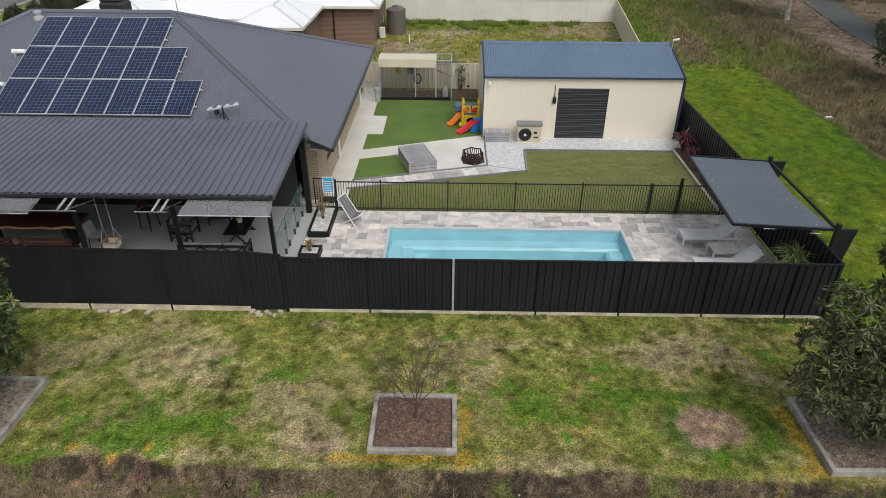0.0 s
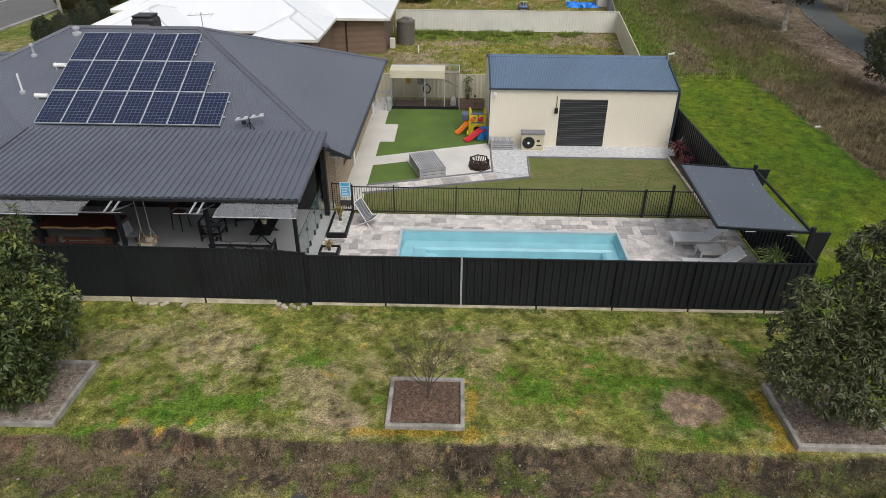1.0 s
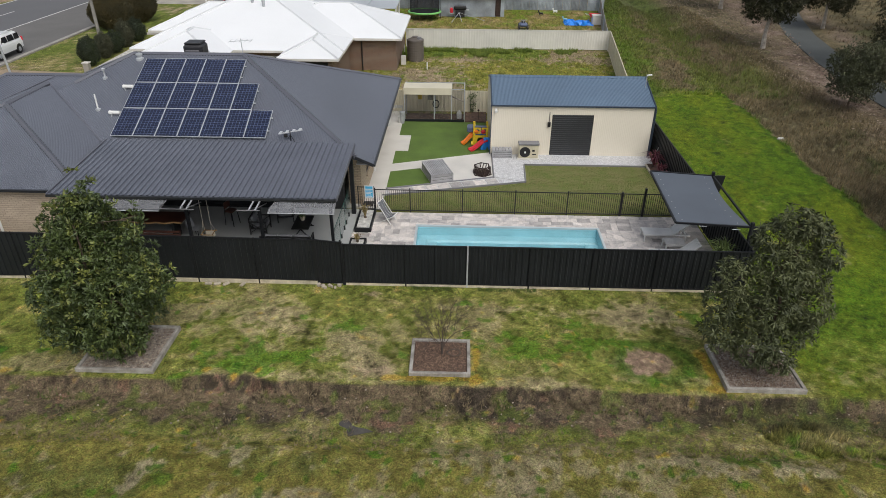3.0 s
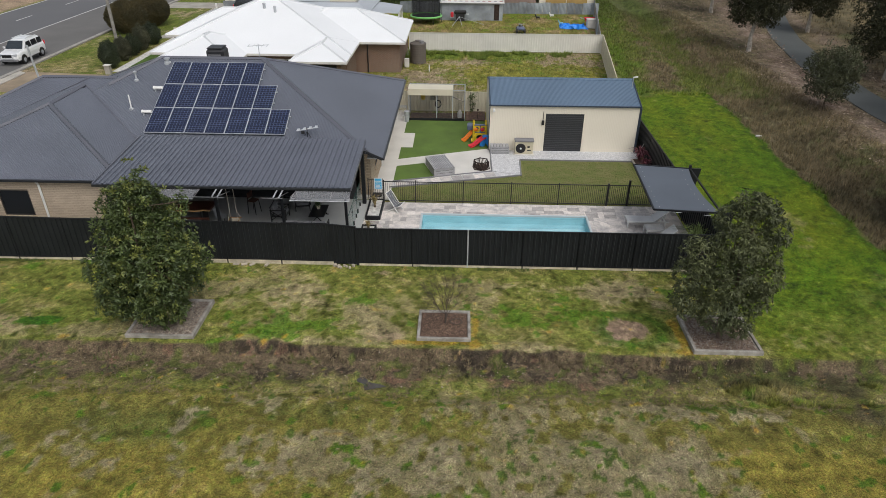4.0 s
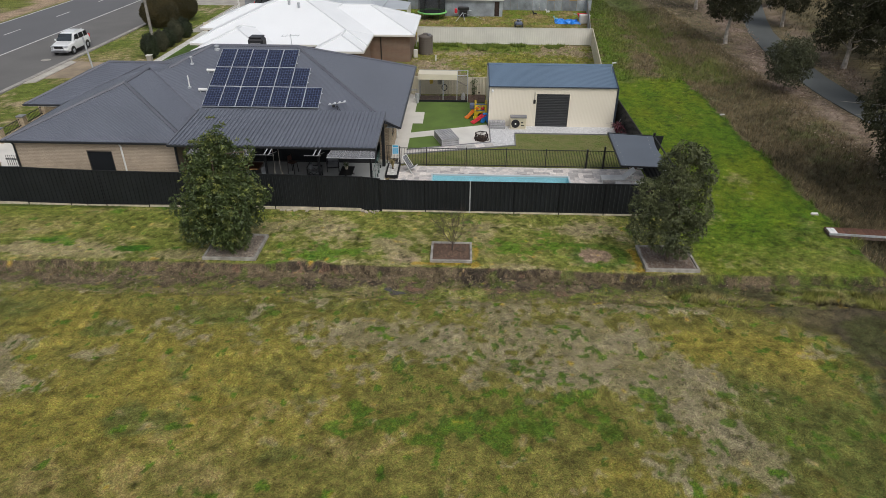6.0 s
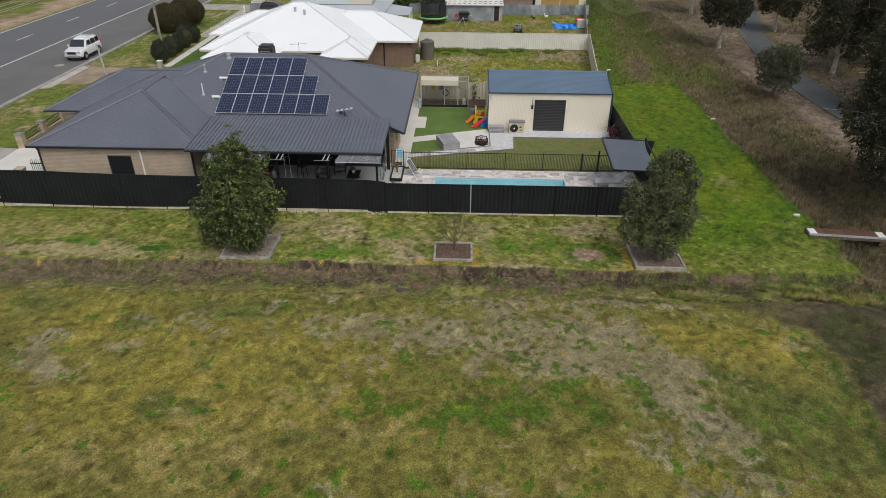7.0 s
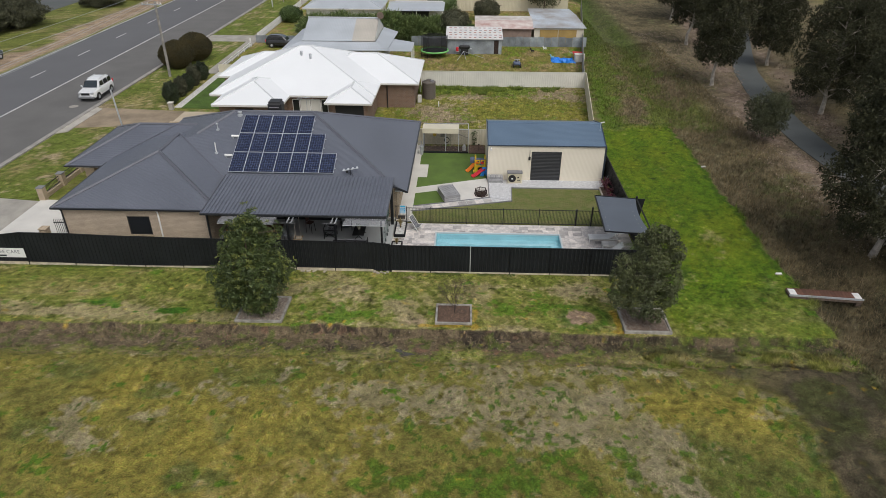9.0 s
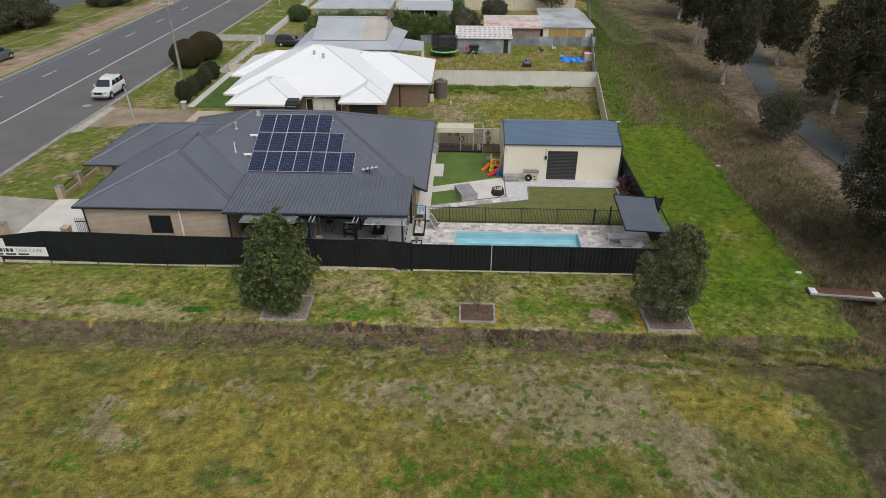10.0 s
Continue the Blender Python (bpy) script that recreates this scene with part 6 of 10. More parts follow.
for x in (-5.1, -4.36):
    part("stile", Geo().box(x - 0.02, x + 0.02, FY + 0.02, FY + 0.06, 0.06, 1.3), M["black"], gate)
for z in (0.1, 1.26):
    part("rail", Geo().box(-5.08, -4.38, FY + 0.022, FY + 0.058, z - 0.018, z + 0.018), M["black"], gate)
for j in range(1, 8):
    o = part("bar", bar, M["black"], gate)
    o.location = (-5.1 + 0.0925 * j, FY + 0.04, 0.05)
sign = thing("pool_sign", "white and light blue pool safety notice on the gate", "sign")
part("board", Geo().box(-4.78, -4.36, FY - 0.02, FY - 0.005, 0.72, 1.36, 0.01), M["white"], sign)
cyan = mat("sky_blue_print", (0.05, 0.42, 0.7), 0.5, 0, 0.04, 2, 30, 0)
part("heading", Geo().box(-4.74, -4.4, FY - 0.025, FY - 0.02, 1.2, 1.32), cyan, sign)
part("text_block", Geo().box(-4.74, -4.4, FY - 0.025, FY - 0.02, 0.76, 1.16), cyan, sign)
for k in range(5):
    part("text_bar", Geo().box(-4.71, -4.43 - 0.03 * (k % 3), FY - 0.03, FY - 0.025, 0.8 + 0.07 * k, 0.825 + 0.07 * k), M["white"], sign)
single("door_mat", Geo().box(-5.25, -4.5, 6.75, 7.3, 0.03, 0.05, 0.005), mat("dark_mat", (0.05, 0.045, 0.042), 0.95, 0, 0.2, 3, 60, 0.5), "dark brown door mat behind the gate", "mat")

# ---- glass balustrade ----
gl = thing("glass_balustrade", "frameless clear glass pool panels on black spigots", "balustrade")
clear = glass("clear_glass", (0.2, 0.28, 0.26), 0.02, 0.2)
rim_glass = glass("glass_edge", (0.06, 0.16, 0.13), 0.1, 0.9)
for k in range(3):
    y0 = 1.95 + 1.3 * k
    p = part("pane", Geo().box(-5.46, -5.448, y0, y0 + 1.24, 0.16, 1.3), clear, gl)
    p.visible_shadow = False
    part("edge", Geo().box(-5.462, -5.446, y0, y0 + 1.24, 1.3, 1.315).box(-5.462, -5.446, y0 - 0.012, y0, 0.16, 1.315), rim_glass, p)
    for y in (y0 + 0.22, y0 + 1.0):
        part("spigot", Geo().box(-5.49, -5.42, y - 0.03, y + 0.03, 0.1, 0.3, 0.008), M["black"], gl)
    part("clamp", Geo().box(-5.48, -5.43, y0 + 1.2, y0 + 1.3, 0.9, 0.96, 0.005), M["black"], gl)

# ---- planters beside the pool ----
def strap_plant(name, label, x, y, z, n, length, material, spread=0.9, width=0.02, up=0.6):
    r = np.random.default_rng(int(abs(x * 91 + y * 17)) + n)
    t = thing(name, label, "plant", name + "s", (x, y, z))
    g = Geo()
    for _ in range(n):
        a = r.uniform(0, 6.283)
        l = length * r.uniform(0.6, 1.1)
        lean = r.uniform(0.1, spread)
        d, s = Vector((math.cos(a), math.sin(a), 0)), Vector((-math.sin(a), math.cos(a), 0))
        pts = [Vector((0, 0, 0)), d * lean * l * 0.35 + Vector((0, 0, l * up)), d * lean * l * 0.85 + Vector((0, 0, l * (up + 0.12 - 0.3 * lean)))]
        w = width * r.uniform(0.7, 1.3)
        g.add([pts[0] - s * w * 0.6, pts[0] + s * w * 0.6, pts[1] + s * w, pts[2], pts[1] - s * w], [(0, 1, 2, 4), (4, 2, 3)])
    part("leaf_tuft", g, material, t)
    part("crown", Geo().lathe(0, 0, [(0.05, -0.03), (0.06, 0.08), (0.02, 0.14)], 8), M["bark"], t)
    return t


pebble = mat("white_pebbles", (0.58, 0.57, 0.54), 0.8, 0, 0.2, 5, 50, 0.9)
for x0, x1, y0, y1 in ((-5.02, -4.27, 4.2, 6.2), (-5.05, -4.35, 2.75, 3.35)):
    t = thing("planter_bed", "dark-edged raised planter filled with white pebbles", "planter", "pool planters")
    for a in ((x0, x1, y0, y0 + 0.08), (x0, x1, y1 - 0.08, y1), (x0, x0 + 0.08, y0 + 0.08, y1 - 0.08), (x1 - 0.08, x1, y0 + 0.08, y1 - 0.08)):
        part("edge", Geo().box(*a, 0, 0.22, 0.008), M["fence_post"], t)
    part("pebble_fill", Geo().box(x0 + 0.08, x1 - 0.08, y0 + 0.08, y1 - 0.08, 0, 0.17), pebble, t)
strap_plant("strap_leaf_plant", "dry golden strap-leaf grass in the planter", -4.66, 5.3, 0.16, 80, 0.95, M["leaf_straw"], 0.5, 0.02)
strap_plant("strap_leaf_plant", "small dry grass tuft in the planter", -4.7, 3.05, 0.16, 50, 0.62, M["leaf_straw"], 0.8, 0.018)
strap_plant("strap_leaf_plant", "tall fountain of long green leaves in the fence corner", 10.2, 1.4, 0.02, 150, 1.9, M["leaf_strap"], 0.75, 0.02, 0.68)

# ---- east garden bed ----
single("fence_garden_bed", Geo().prism(rect(9.98, 10.62, 6.35, 12.6), -0.1, 0.06), M["mulch"], "narrow bark mulch bed along the side fence", "garden bed", "", "structure")
edge_bed = thing("stone_edging", "row of pale stone edging blocks along the lawn", "edging")
me = Geo().box(-0.055, 0.055, -0.14, 0.14, 0, 0.11, 0.015).mesh("block")
stone = mat("pale_edging_stone", (0.5, 0.45, 0.37), 0.9, 0, 0.12, 3, 40, 0.2, per_object=0.15)
for k in range(21):
    o = part("block", me, stone, edge_bed)
    o.location = (9.92, 6.5 + 0.29 * k, 0.0)
for k, y in enumerate((12.2, 11.1, 10.1, 9.2, 8.4, 7.6, 6.9)):
    strap_plant("red_cordyline", "dark red spiky cordyline in the mulch bed", 10.28 + 0.06 * (k % 2), y, 0.05, 110 if k == 0 else 60, 1.35 if k == 0 else 0.95, M["leaf_red"], 0.95, 0.028)
single("garden_stake", Geo().tube((10.3, 13.0, 0), (10.45, 12.4, 1.1), 0.02, seg=6), M["galv"], "pale metal pole leaning on the fence", "pole")

# ---- shade canopy ----
shade = thing("shade_canopy", "grey fabric shade canopy on a dark steel frame", "shade canopy")
A, B, S, N = (8.27, 6.25, 2.33), (8.08, 1.45, 2.23), (10.8, 0.95, 2.36), (10.9, 5.75, 2.36)
fabric = mat("blue_grey_shade_cloth", (0.092, 0.108, 0.132), 0.8, 0, 0.06, 0.8, 120, 0.1)
g, nn = Geo(), 12
rows = []
for i in range(nn + 1):
    t = i / nn
    wpt = Vector(A).lerp(Vector(B), t)
    ept = Vector(N).lerp(Vector(S), t) + Vector((-0.25 * math.sin(math.pi * t) - 0.06, 0, 0))
    rows.append([wpt.lerp(ept, j / 8) + Vector((0, 0, -0.06 * math.sin(math.pi * j / 8) * math.sin(math.pi * t))) for j in range(9)])
vs = [p for r in rows for p in r] + [p - Vector((0, 0, 0.012)) for r in rows for p in r]
o9 = 9 * (nn + 1)
fs = []
for i in range(nn):
    for j in range(8):
        q = (i * 9 + j, (i + 1) * 9 + j, (i + 1) * 9 + j + 1, i * 9 + j + 1)
        fs += [q, tuple(o9 + k for k in q[::-1])]
part("fabric", g.add(vs, fs), fabric, shade, smooth=True)
for a, b in ((A, B), (B, S), (N, A), (N, S)):
    part("frame_tube", Geo().bar(a, b, 0.07, 0.07), M["fence_post"], shade)
for j in (0.9, 7.0):
    for i in range(9):
        t = 0.06 + 0.11 * i
        wpt = Vector(A).lerp(Vector(B), t)
        ept = Vector(N).lerp(Vector(S), t) + Vector((-0.25 * math.sin(math.pi * t) - 0.06, 0, 0))
        p = wpt.lerp(ept, j / 8) + Vector((0, 0, -0.06 * math.sin(math.pi * j / 8) * math.sin(math.pi * t)))
        part("stud", Geo().lathe(p.x, p.y, [(0.01, p.z - 0.01), (0.01, p.z + 0.012)], 8), M["white"], shade)
for (x, y, z) in (S, N):
    part("post", Geo().box(x - 0.06, x + 0.06, y - 0.06, y + 0.06, -0.02, z + 0.2, 0.01), M["fence_post"], shade)
    part("fin", Geo().add([(x + 0.06, y - 0.04, -0.02), (x + 0.2, y - 0.04, -0.02), (x + 0.55, y - 0.04, z + 0.02), (x + 0.06, y - 0.04, z + 0.02), (x + 0.06, y + 0.04, -0.02), (x + 0.2, y + 0.04, -0.02), (x + 0.55, y + 0.04, z + 0.02), (x + 0.06, y + 0.04, z + 0.02)],
         [(0, 1, 2, 3), (7, 6, 5, 4), (1, 0, 4, 5), (2, 1, 5, 6), (3, 2, 6, 7), (0, 3, 7, 4)]), M["fence_post"], shade, "broad tapered steel blade")
for x in (8.9, 10.1):
    part("turnbuckle", Geo().tube((x, 1.4 - 0.19 * (x - 8.2), 2.2), (x + 0.3, 1.34 - 0.19 * (x - 8.2), 2.22), 0.01, seg=6), M["galv"], shade)

# ---- sun loungers ----
def lounger(at, turn):
    t = thing("sun_lounger", "white-framed sun lounger with a pale grey mesh bed", "sun lounger", "sun loungers", at, turn)
    mesh_bed = mat("pale_mesh_fabric", (0.66, 0.66, 0.65), 0.8, 0, 0.06, 2, 90, 0.1)
    for y in (0.0, 0.6):
        part("side_rail", Geo().box(0, 2.0, y, y + 0.05, 0.3, 0.37, 0.008), M["white"], t)
    for x in (0.03, 1.8):
        for y in (0.0, 0.6):
            part("leg", Geo().box(x, x + 0.05, y, y + 0.05, 0, 0.3, 0.006), M["white"], t)
        part("cross_bar", Geo().box(x, x + 0.05, 0.05, 0.6, 0.31, 0.36), M["white"], t)
    part("seat", Geo().box(0.02, 1.3, 0.05, 0.6, 0.355, 0.372), mesh_bed, t)
    m = Matrix.Translation((1.3, 0, 0.37)) @ Matrix.Rotation(radians(-42), 4, "Y")
    part("backrest", Geo().box(0, 0.78, 0.04, 0.61, -0.015, 0.0, m=m), mesh_bed, t)
    part("backrest_frame", Geo().box(0, 0.8, 0.0, 0.04, -0.03, 0.02, m=m).box(0, 0.8, 0.61, 0.65, -0.03, 0.02, m=m).box(0.76, 0.8, 0.04, 0.61, -0.03, 0.02, m=m), M["white"], t)
    part("strut", Geo().tube((1.75, 0.1, 0.33), (1.7, 0.1, 0.7), 0.012, seg=5).tube((1.75, 0.55, 0.33), (1.7, 0.55, 0.7), 0.012, seg=5), M["white"], t)
    return t


l1 = lounger((7.72, 3.82, 0.02), 0)
copy_thing(l1, pose(7.62, 1.95, 0.02, 0, 0, 0))
tb = thing("side_table", "low white square side table between the loungers", "table", at=(8.45, 2.95, 0.02))
part("tabletop", Geo().box(0, 0.85, 0, 0.6, 0.34, 0.38, 0.01), mat("pale_table_top", (0.68, 0.66, 0.63), 0.6, 0, 0.1, 3, 40, 0.05), tb)
for x in (0.0, 0.8):
    for y in (0.0, 0.55):
        part("leg", Geo().box(x, x + 0.05, y, y + 0.05, 0, 0.34), M["white"], tb)
for y in (0.0, 0.56):
    part("apron", Geo().box(0.05, 0.8, y, y + 0.04, 0.28, 0.34), M["white"], tb)

dc = thing("deck_chair", "white-framed deck chair with a striped grey canvas sling", "deck chair", at=(-3.75, 5.35, 0.02), turn=-22)
dc.scale = (0.85, 0.85, 0.85)
canvas = mat("striped_canvas", (0.13, 0.135, 0.145), 0.9, 0, 0.08, 3, 80, 0.1)
for y in (-0.32, 0.32):
    part("back_leg", Geo().tube((0.5, y, 0.0), (-0.28, y, 1.15), 0.022, seg=8), M["white"], dc)
    part("front_leg", Geo().tube((-0.2, y, 0.0), (0.62, y, 0.5), 0.022, seg=8), M["white"], dc)
part("cross_bar", Geo().tube((-0.28, -0.32, 1.15), (-0.28, 0.32, 1.15), 0.022, seg=8).tube((0.62, -0.32, 0.5), (0.62, 0.32, 0.5), 0.022, seg=8), M["white"], dc)
sag = [(-0.28, 1.15), (-0.1, 0.78), (0.1, 0.48), (0.3, 0.36), (0.5, 0.42), (0.62, 0.5)]
part("sling", Geo().add([(x, y, z + d) for d in (0, -0.012) for x, z in sag for y in (-0.3, 0.3)], [(2 * i, 2 * i + 1, 2 * i + 3, 2 * i + 2) for i in range(5)] + [(12 + 2 * i, 14 + 2 * i, 15 + 2 * i, 13 + 2 * i) for i in range(5)]), canvas, dc)
for y in (-0.2, 0.0, 0.2):
    part("stripe", Geo().add([(x, y + w, z + 0.004) for x, z in sag for w in (0, 0.01)], [(2 * i, 2 * i + 1, 2 * i + 3, 2 * i + 2) for i in range(5)]), M["white"], dc)

# ---- trees ----
def tree(name, label, at, height, blobs, leaf_mat, bark_mat, trunk_r, clear, sprays, per, size, width, droop=0.0, lean=(0, 0), seed=1, stems=1, group="", spread=0.75, whorl=0.0, young=None):
    """A tapered trunk with limbs to each clump of the crown. blobs: (x, y, z, radius, height radius) from the base."""
    r = np.random.default_rng(seed)
    t = thing(name, label, "tree", group, at)
    top = Vector((lean[0], lean[1], height * 0.8))
    for s in range(stems):
        g = Geo()
        off = Vector((r.normal() * 0.25, r.normal() * 0.25, 0)) * (s > 0)
        last, n_ = Vector((0, 0, -0.15)), 7
        for i in range(1, n_ + 1):
            f = i / n_
            p = top * f + off * f * 2 + Vector((r.normal() * 0.06, r.normal() * 0.06, 0)) * height / 6
            g.tube(last, p, trunk_r * (1 - 0.8 * (i - 1) / n_) * (1.25 if i == 1 else 1), trunk_r * (1 - 0.8 * i / n_), 9, False)
            last = p
        part("trunk", g, bark_mat, t)
    cs, os_ = [], []
    total = sum(b[3] ** 2 for b in blobs)
    for k, (bx, by, bz, br, bh) in enumerate(blobs):
        g = Geo()
        f = min(0.95, max(clear / height, (bz - 0.6 * br) / height))
        start = top * (f / 0.8 if f < 0.8 else 1.0)
        end = Vector((bx, by, bz))
        mid = start.lerp(end, 0.5) + Vector((r.normal() * 0.1, r.normal() * 0.1, 0.12 * br))
        w = max(0.02, trunk_r * 0.42 * (1 - 0.7 * bz / height))
        g.tube(start, mid, w, w * 0.7, 6, False).tube(mid, end, w * 0.7, w * 0.35, 6, False)
        for _ in range(4):
            q = end + Vector(r.normal(size=3)) * br * 0.5
            g.tube(mid.lerp(end, 0.6), q, w * 0.4, w * 0.12, 5, False)
        part("limb", g, bark_mat, t)
        n_ = int(sprays * br ** 2 / total)
        u = r.normal(size=(n_, 3))
        u /= np.linalg.norm(u, axis=1)[:, None]
        rad = r.uniform(0.25, 1.0, (n_, 1)) ** 0.45
        wob = 1 + 0.22 * np.sin(u[:, :1] * 5 + k) * np.cos(u[:, 1:2] * 4 + 2 * k)
        c = np.array([bx, by, bz]) + u * rad * wob * np.array([br, br, bh])
        cs.append(c), os_.append(u * 0.8 + np.array([0, 0, 0.35]))
    c, o = np.concatenate(cs), np.concatenate(os_)
    keep = c[:, 2] > 0.12
    c, o = c[keep], o[keep]
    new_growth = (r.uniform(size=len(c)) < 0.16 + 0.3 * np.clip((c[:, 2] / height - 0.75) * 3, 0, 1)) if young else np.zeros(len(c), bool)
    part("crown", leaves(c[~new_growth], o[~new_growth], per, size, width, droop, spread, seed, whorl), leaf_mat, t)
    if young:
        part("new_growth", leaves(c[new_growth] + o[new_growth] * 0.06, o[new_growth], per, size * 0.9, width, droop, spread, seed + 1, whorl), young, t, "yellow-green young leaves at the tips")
    return t


def cone_blobs(height, radius, low, n, seed, squash=1.0, offset=(0, 0), power=0.8):
    """Clumps filling a rough ovoid crown."""
    r = np.random.default_rng(seed)
    out = []
    for k in range(n):
        f = (k + 0.5) / n
        z = low + (height - low) * f
        env = radius * (0.62 + 1.05 * f - 1.5 * f * f if f < 0.75 else 0.6 - 1.35 * (f - 0.75))
        a = k * 2.4 + r.uniform(-0.4, 0.4)
        d = env * r.uniform(0.35, 0.68)
        b = max(0.35, env * r.uniform(0.42, 0.6))
        out.append((offset[0] * f + d * math.cos(a), offset[1] * f + d * math.sin(a) * squash, z, b, b * r.uniform(0.8, 1.15)))
    return out


lb = cone_blobs(5.6, 2.25, 0.75, 26, 3, 0.9, (0.35, 0.0)) + [(0.45, -0.1, 5.75, 0.42, 0.8), (0.35, 0.1, 5.2, 0.6, 0.6), (-0.75, 0.1, 5.0, 0.45, 0.6), (1.65, 0.0, 5.05, 0.36, 0.75), (-1.1, -0.2, 1.3, 0.9, 0.9), (0.3, -0.3, 1.1, 0.9, 0.8), (1.9, 0.0, 2.9, 0.55, 0.45), (-1.75, 0.0, 2.3, 0.6, 0.5)]
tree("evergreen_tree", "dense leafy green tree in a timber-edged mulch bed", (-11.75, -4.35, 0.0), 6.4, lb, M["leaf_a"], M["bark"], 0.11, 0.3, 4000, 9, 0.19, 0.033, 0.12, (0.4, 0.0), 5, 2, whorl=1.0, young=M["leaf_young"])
rb_ = [(bx * 0.92 - 0.08, by, bz, br_ * 0.82, bh * 0.85) for bx, by, bz, br_, bh in [(0.0, 0.0, 5.5, 0.75, 0.65), (-0.55, 0.1, 5.0, 0.75, 0.6), (0.55, 0.1, 5.3, 0.6, 0.6), (1.1, 0.0, 4.6, 0.55, 0.6), (-0.3, -0.2, 4.2, 0.95, 0.8), (0.6, 0.2, 3.9, 0.95, 0.8), (-1.5, 0.0, 3.7, 0.75, 0.7), (-1.6, 0.1, 2.8, 0.8, 0.7), (1.0, -0.2, 2.9, 0.8, 0.8), (-0.4, -0.3, 2.9, 1.0, 0.9), (0.3, 0.4, 2.2, 0.95, 0.8), (-1.5, -0.1, 1.8, 0.8, 0.7), (1.05, 0.1, 1.8, 0.7, 0.7), (-0.5, -0.3, 1.5, 0.9, 0.8), (0.4, -0.3, 1.0, 0.7, 0.6)]]
tree("evergreen_tree", "loose grey-green leafy tree in a timber-edged mulch bed", (9.3, -4.75, 0.0), 6.0, rb_, M["leaf_b"], M["bark"], 0.09, 0.3, 2100, 9, 0.19, 0.026, 0.55, (0.1, 0.0), 9, 2, whorl=1.0)

# bare sapling
sap = thing("bare_sapling", "leafless young tree with fine spreading twigs", "tree", at=(-0.85, -4.2, 0.1))
rs = np.random.default_rng(4)
def grow(g, p, d, l, w, depth):
    q = p + d * l
    mid = p.lerp(q, 0.5) + Vector(rs.normal(size=3)) * l * 0.05
    g.tube(p, mid, w, w * 0.85, 5, False).tube(mid, q, w * 0.85, w * 0.65, 5, False)
    if depth == 0:
        return
    for _ in range(3 if depth > 1 else 2 + int(rs.integers(0, 2))):
        nd = (d + Vector(rs.normal(size=3)) * 0.42 + Vector((0, 0, 0.12))).normalized()
        grow(g, p.lerp(q, rs.uniform(0.55, 1.0)), nd, l * rs.uniform(0.6, 0.85), w * 0.6, depth - 1)
part("trunk", Geo().tube((0, 0, -0.1), (0.02, 0, 0.45), 0.04, 0.032, 8), M["twig"], sap)
for k in range(7):
    a = k * 0.9 + 0.3
    g = Geo()
    out = 0.75 if k < 5 else 0.15
    grow(g, Vector((0.02, 0, 0.25 + 0.03 * k)), Vector((math.cos(a) * out, math.sin(a) * out, 0.9)).normalized(), 0.72, 0.014, 4)
    part("branch", g, M["twig"], sap)

# ---- timber-edged beds ----
def mulch_bed(x0, x1, y0, y1, filling, label, seed):
    t = thing("mulch_bed", label, "garden bed", "verge garden beds")
    for a in ((x0, x1, y0, y0 + 0.11), (x0, x1, y1 - 0.11, y1), (x0, x0 + 0.11, y0 + 0.115, y1 - 0.115), (x1 - 0.11, x1, y0 + 0.115, y1 - 0.115)):
        part("sleeper", Geo().box(*a, -0.25, 0.13, 0.012), M["sleeper"], t)
    part("soil", Geo().box(x0 + 0.11, x1 - 0.11, y0 + 0.11, y1 - 0.11, -0.2, 0.06), filling, t)
    r = np.random.default_rng(seed)
    g = Geo()
    for _ in range(2600):
        x, y, a = r.uniform(x0 + 0.16, x1 - 0.16), r.uniform(y0 + 0.16, y1 - 0.16), r.uniform(0, 6.28)
        l, w, h = r.uniform(0.018, 0.05), r.uniform(0.01, 0.02), 0.06 + r.uniform(0.0, 0.035)
        d, s = np.array([math.cos(a), math.sin(a), r.uniform(-0.3, 0.3)]) * l, np.array([-math.sin(a), math.cos(a), 0]) * w
        c = np.array([x, y, h])
        g.add([c - d - s, c + d - s * 0.6, c + d + s * 0.6, c - d + s], [(0, 1, 2, 3)])
    tagged(part("bark_chip", g, mat("bark_chips", ((0.44, 0.38, 0.3), (0.2, 0.13, 0.085), (0.23, 0.175, 0.125))[seed], 0.95, 0, 0.3, 8, 40, 0.2, second=(0.1, 0.06, 0.045), island=0.5), t), kind="stuff")
    return t


mulch_bed(-12.62, -10.08, -5.4, -3.03, M["mulch_grey"], "grey timber-edged garden bed of weathered mulch", 0)
mulch_bed(-1.88, 0.1, -5.22, -3.43, M["mulch"], "grey timber-edged square bed of red-brown mulch", 1)
mulch_bed(8.1, 10.58, -5.6, -3.38, M["mulch_grey"], "grey timber-edged garden bed of bark mulch", 2)
hose = Geo()
for rr_ in (0.24, 0.2, 0.22):
    hose.chain([(-0.45 + rr_ * math.cos(t), -4.15 + rr_ * 0.8 * math.sin(t), 0.1 + 0.08 * rr_ + 0.015 * math.sin(2 * t)) for t in np.linspace(0, 6.28, 22)], 0.012, 6)
single("hose_coil", hose, M["bark"], "coiled dark irrigation hose on mulch", "hose")
rs2 = np.random.default_rng(8)
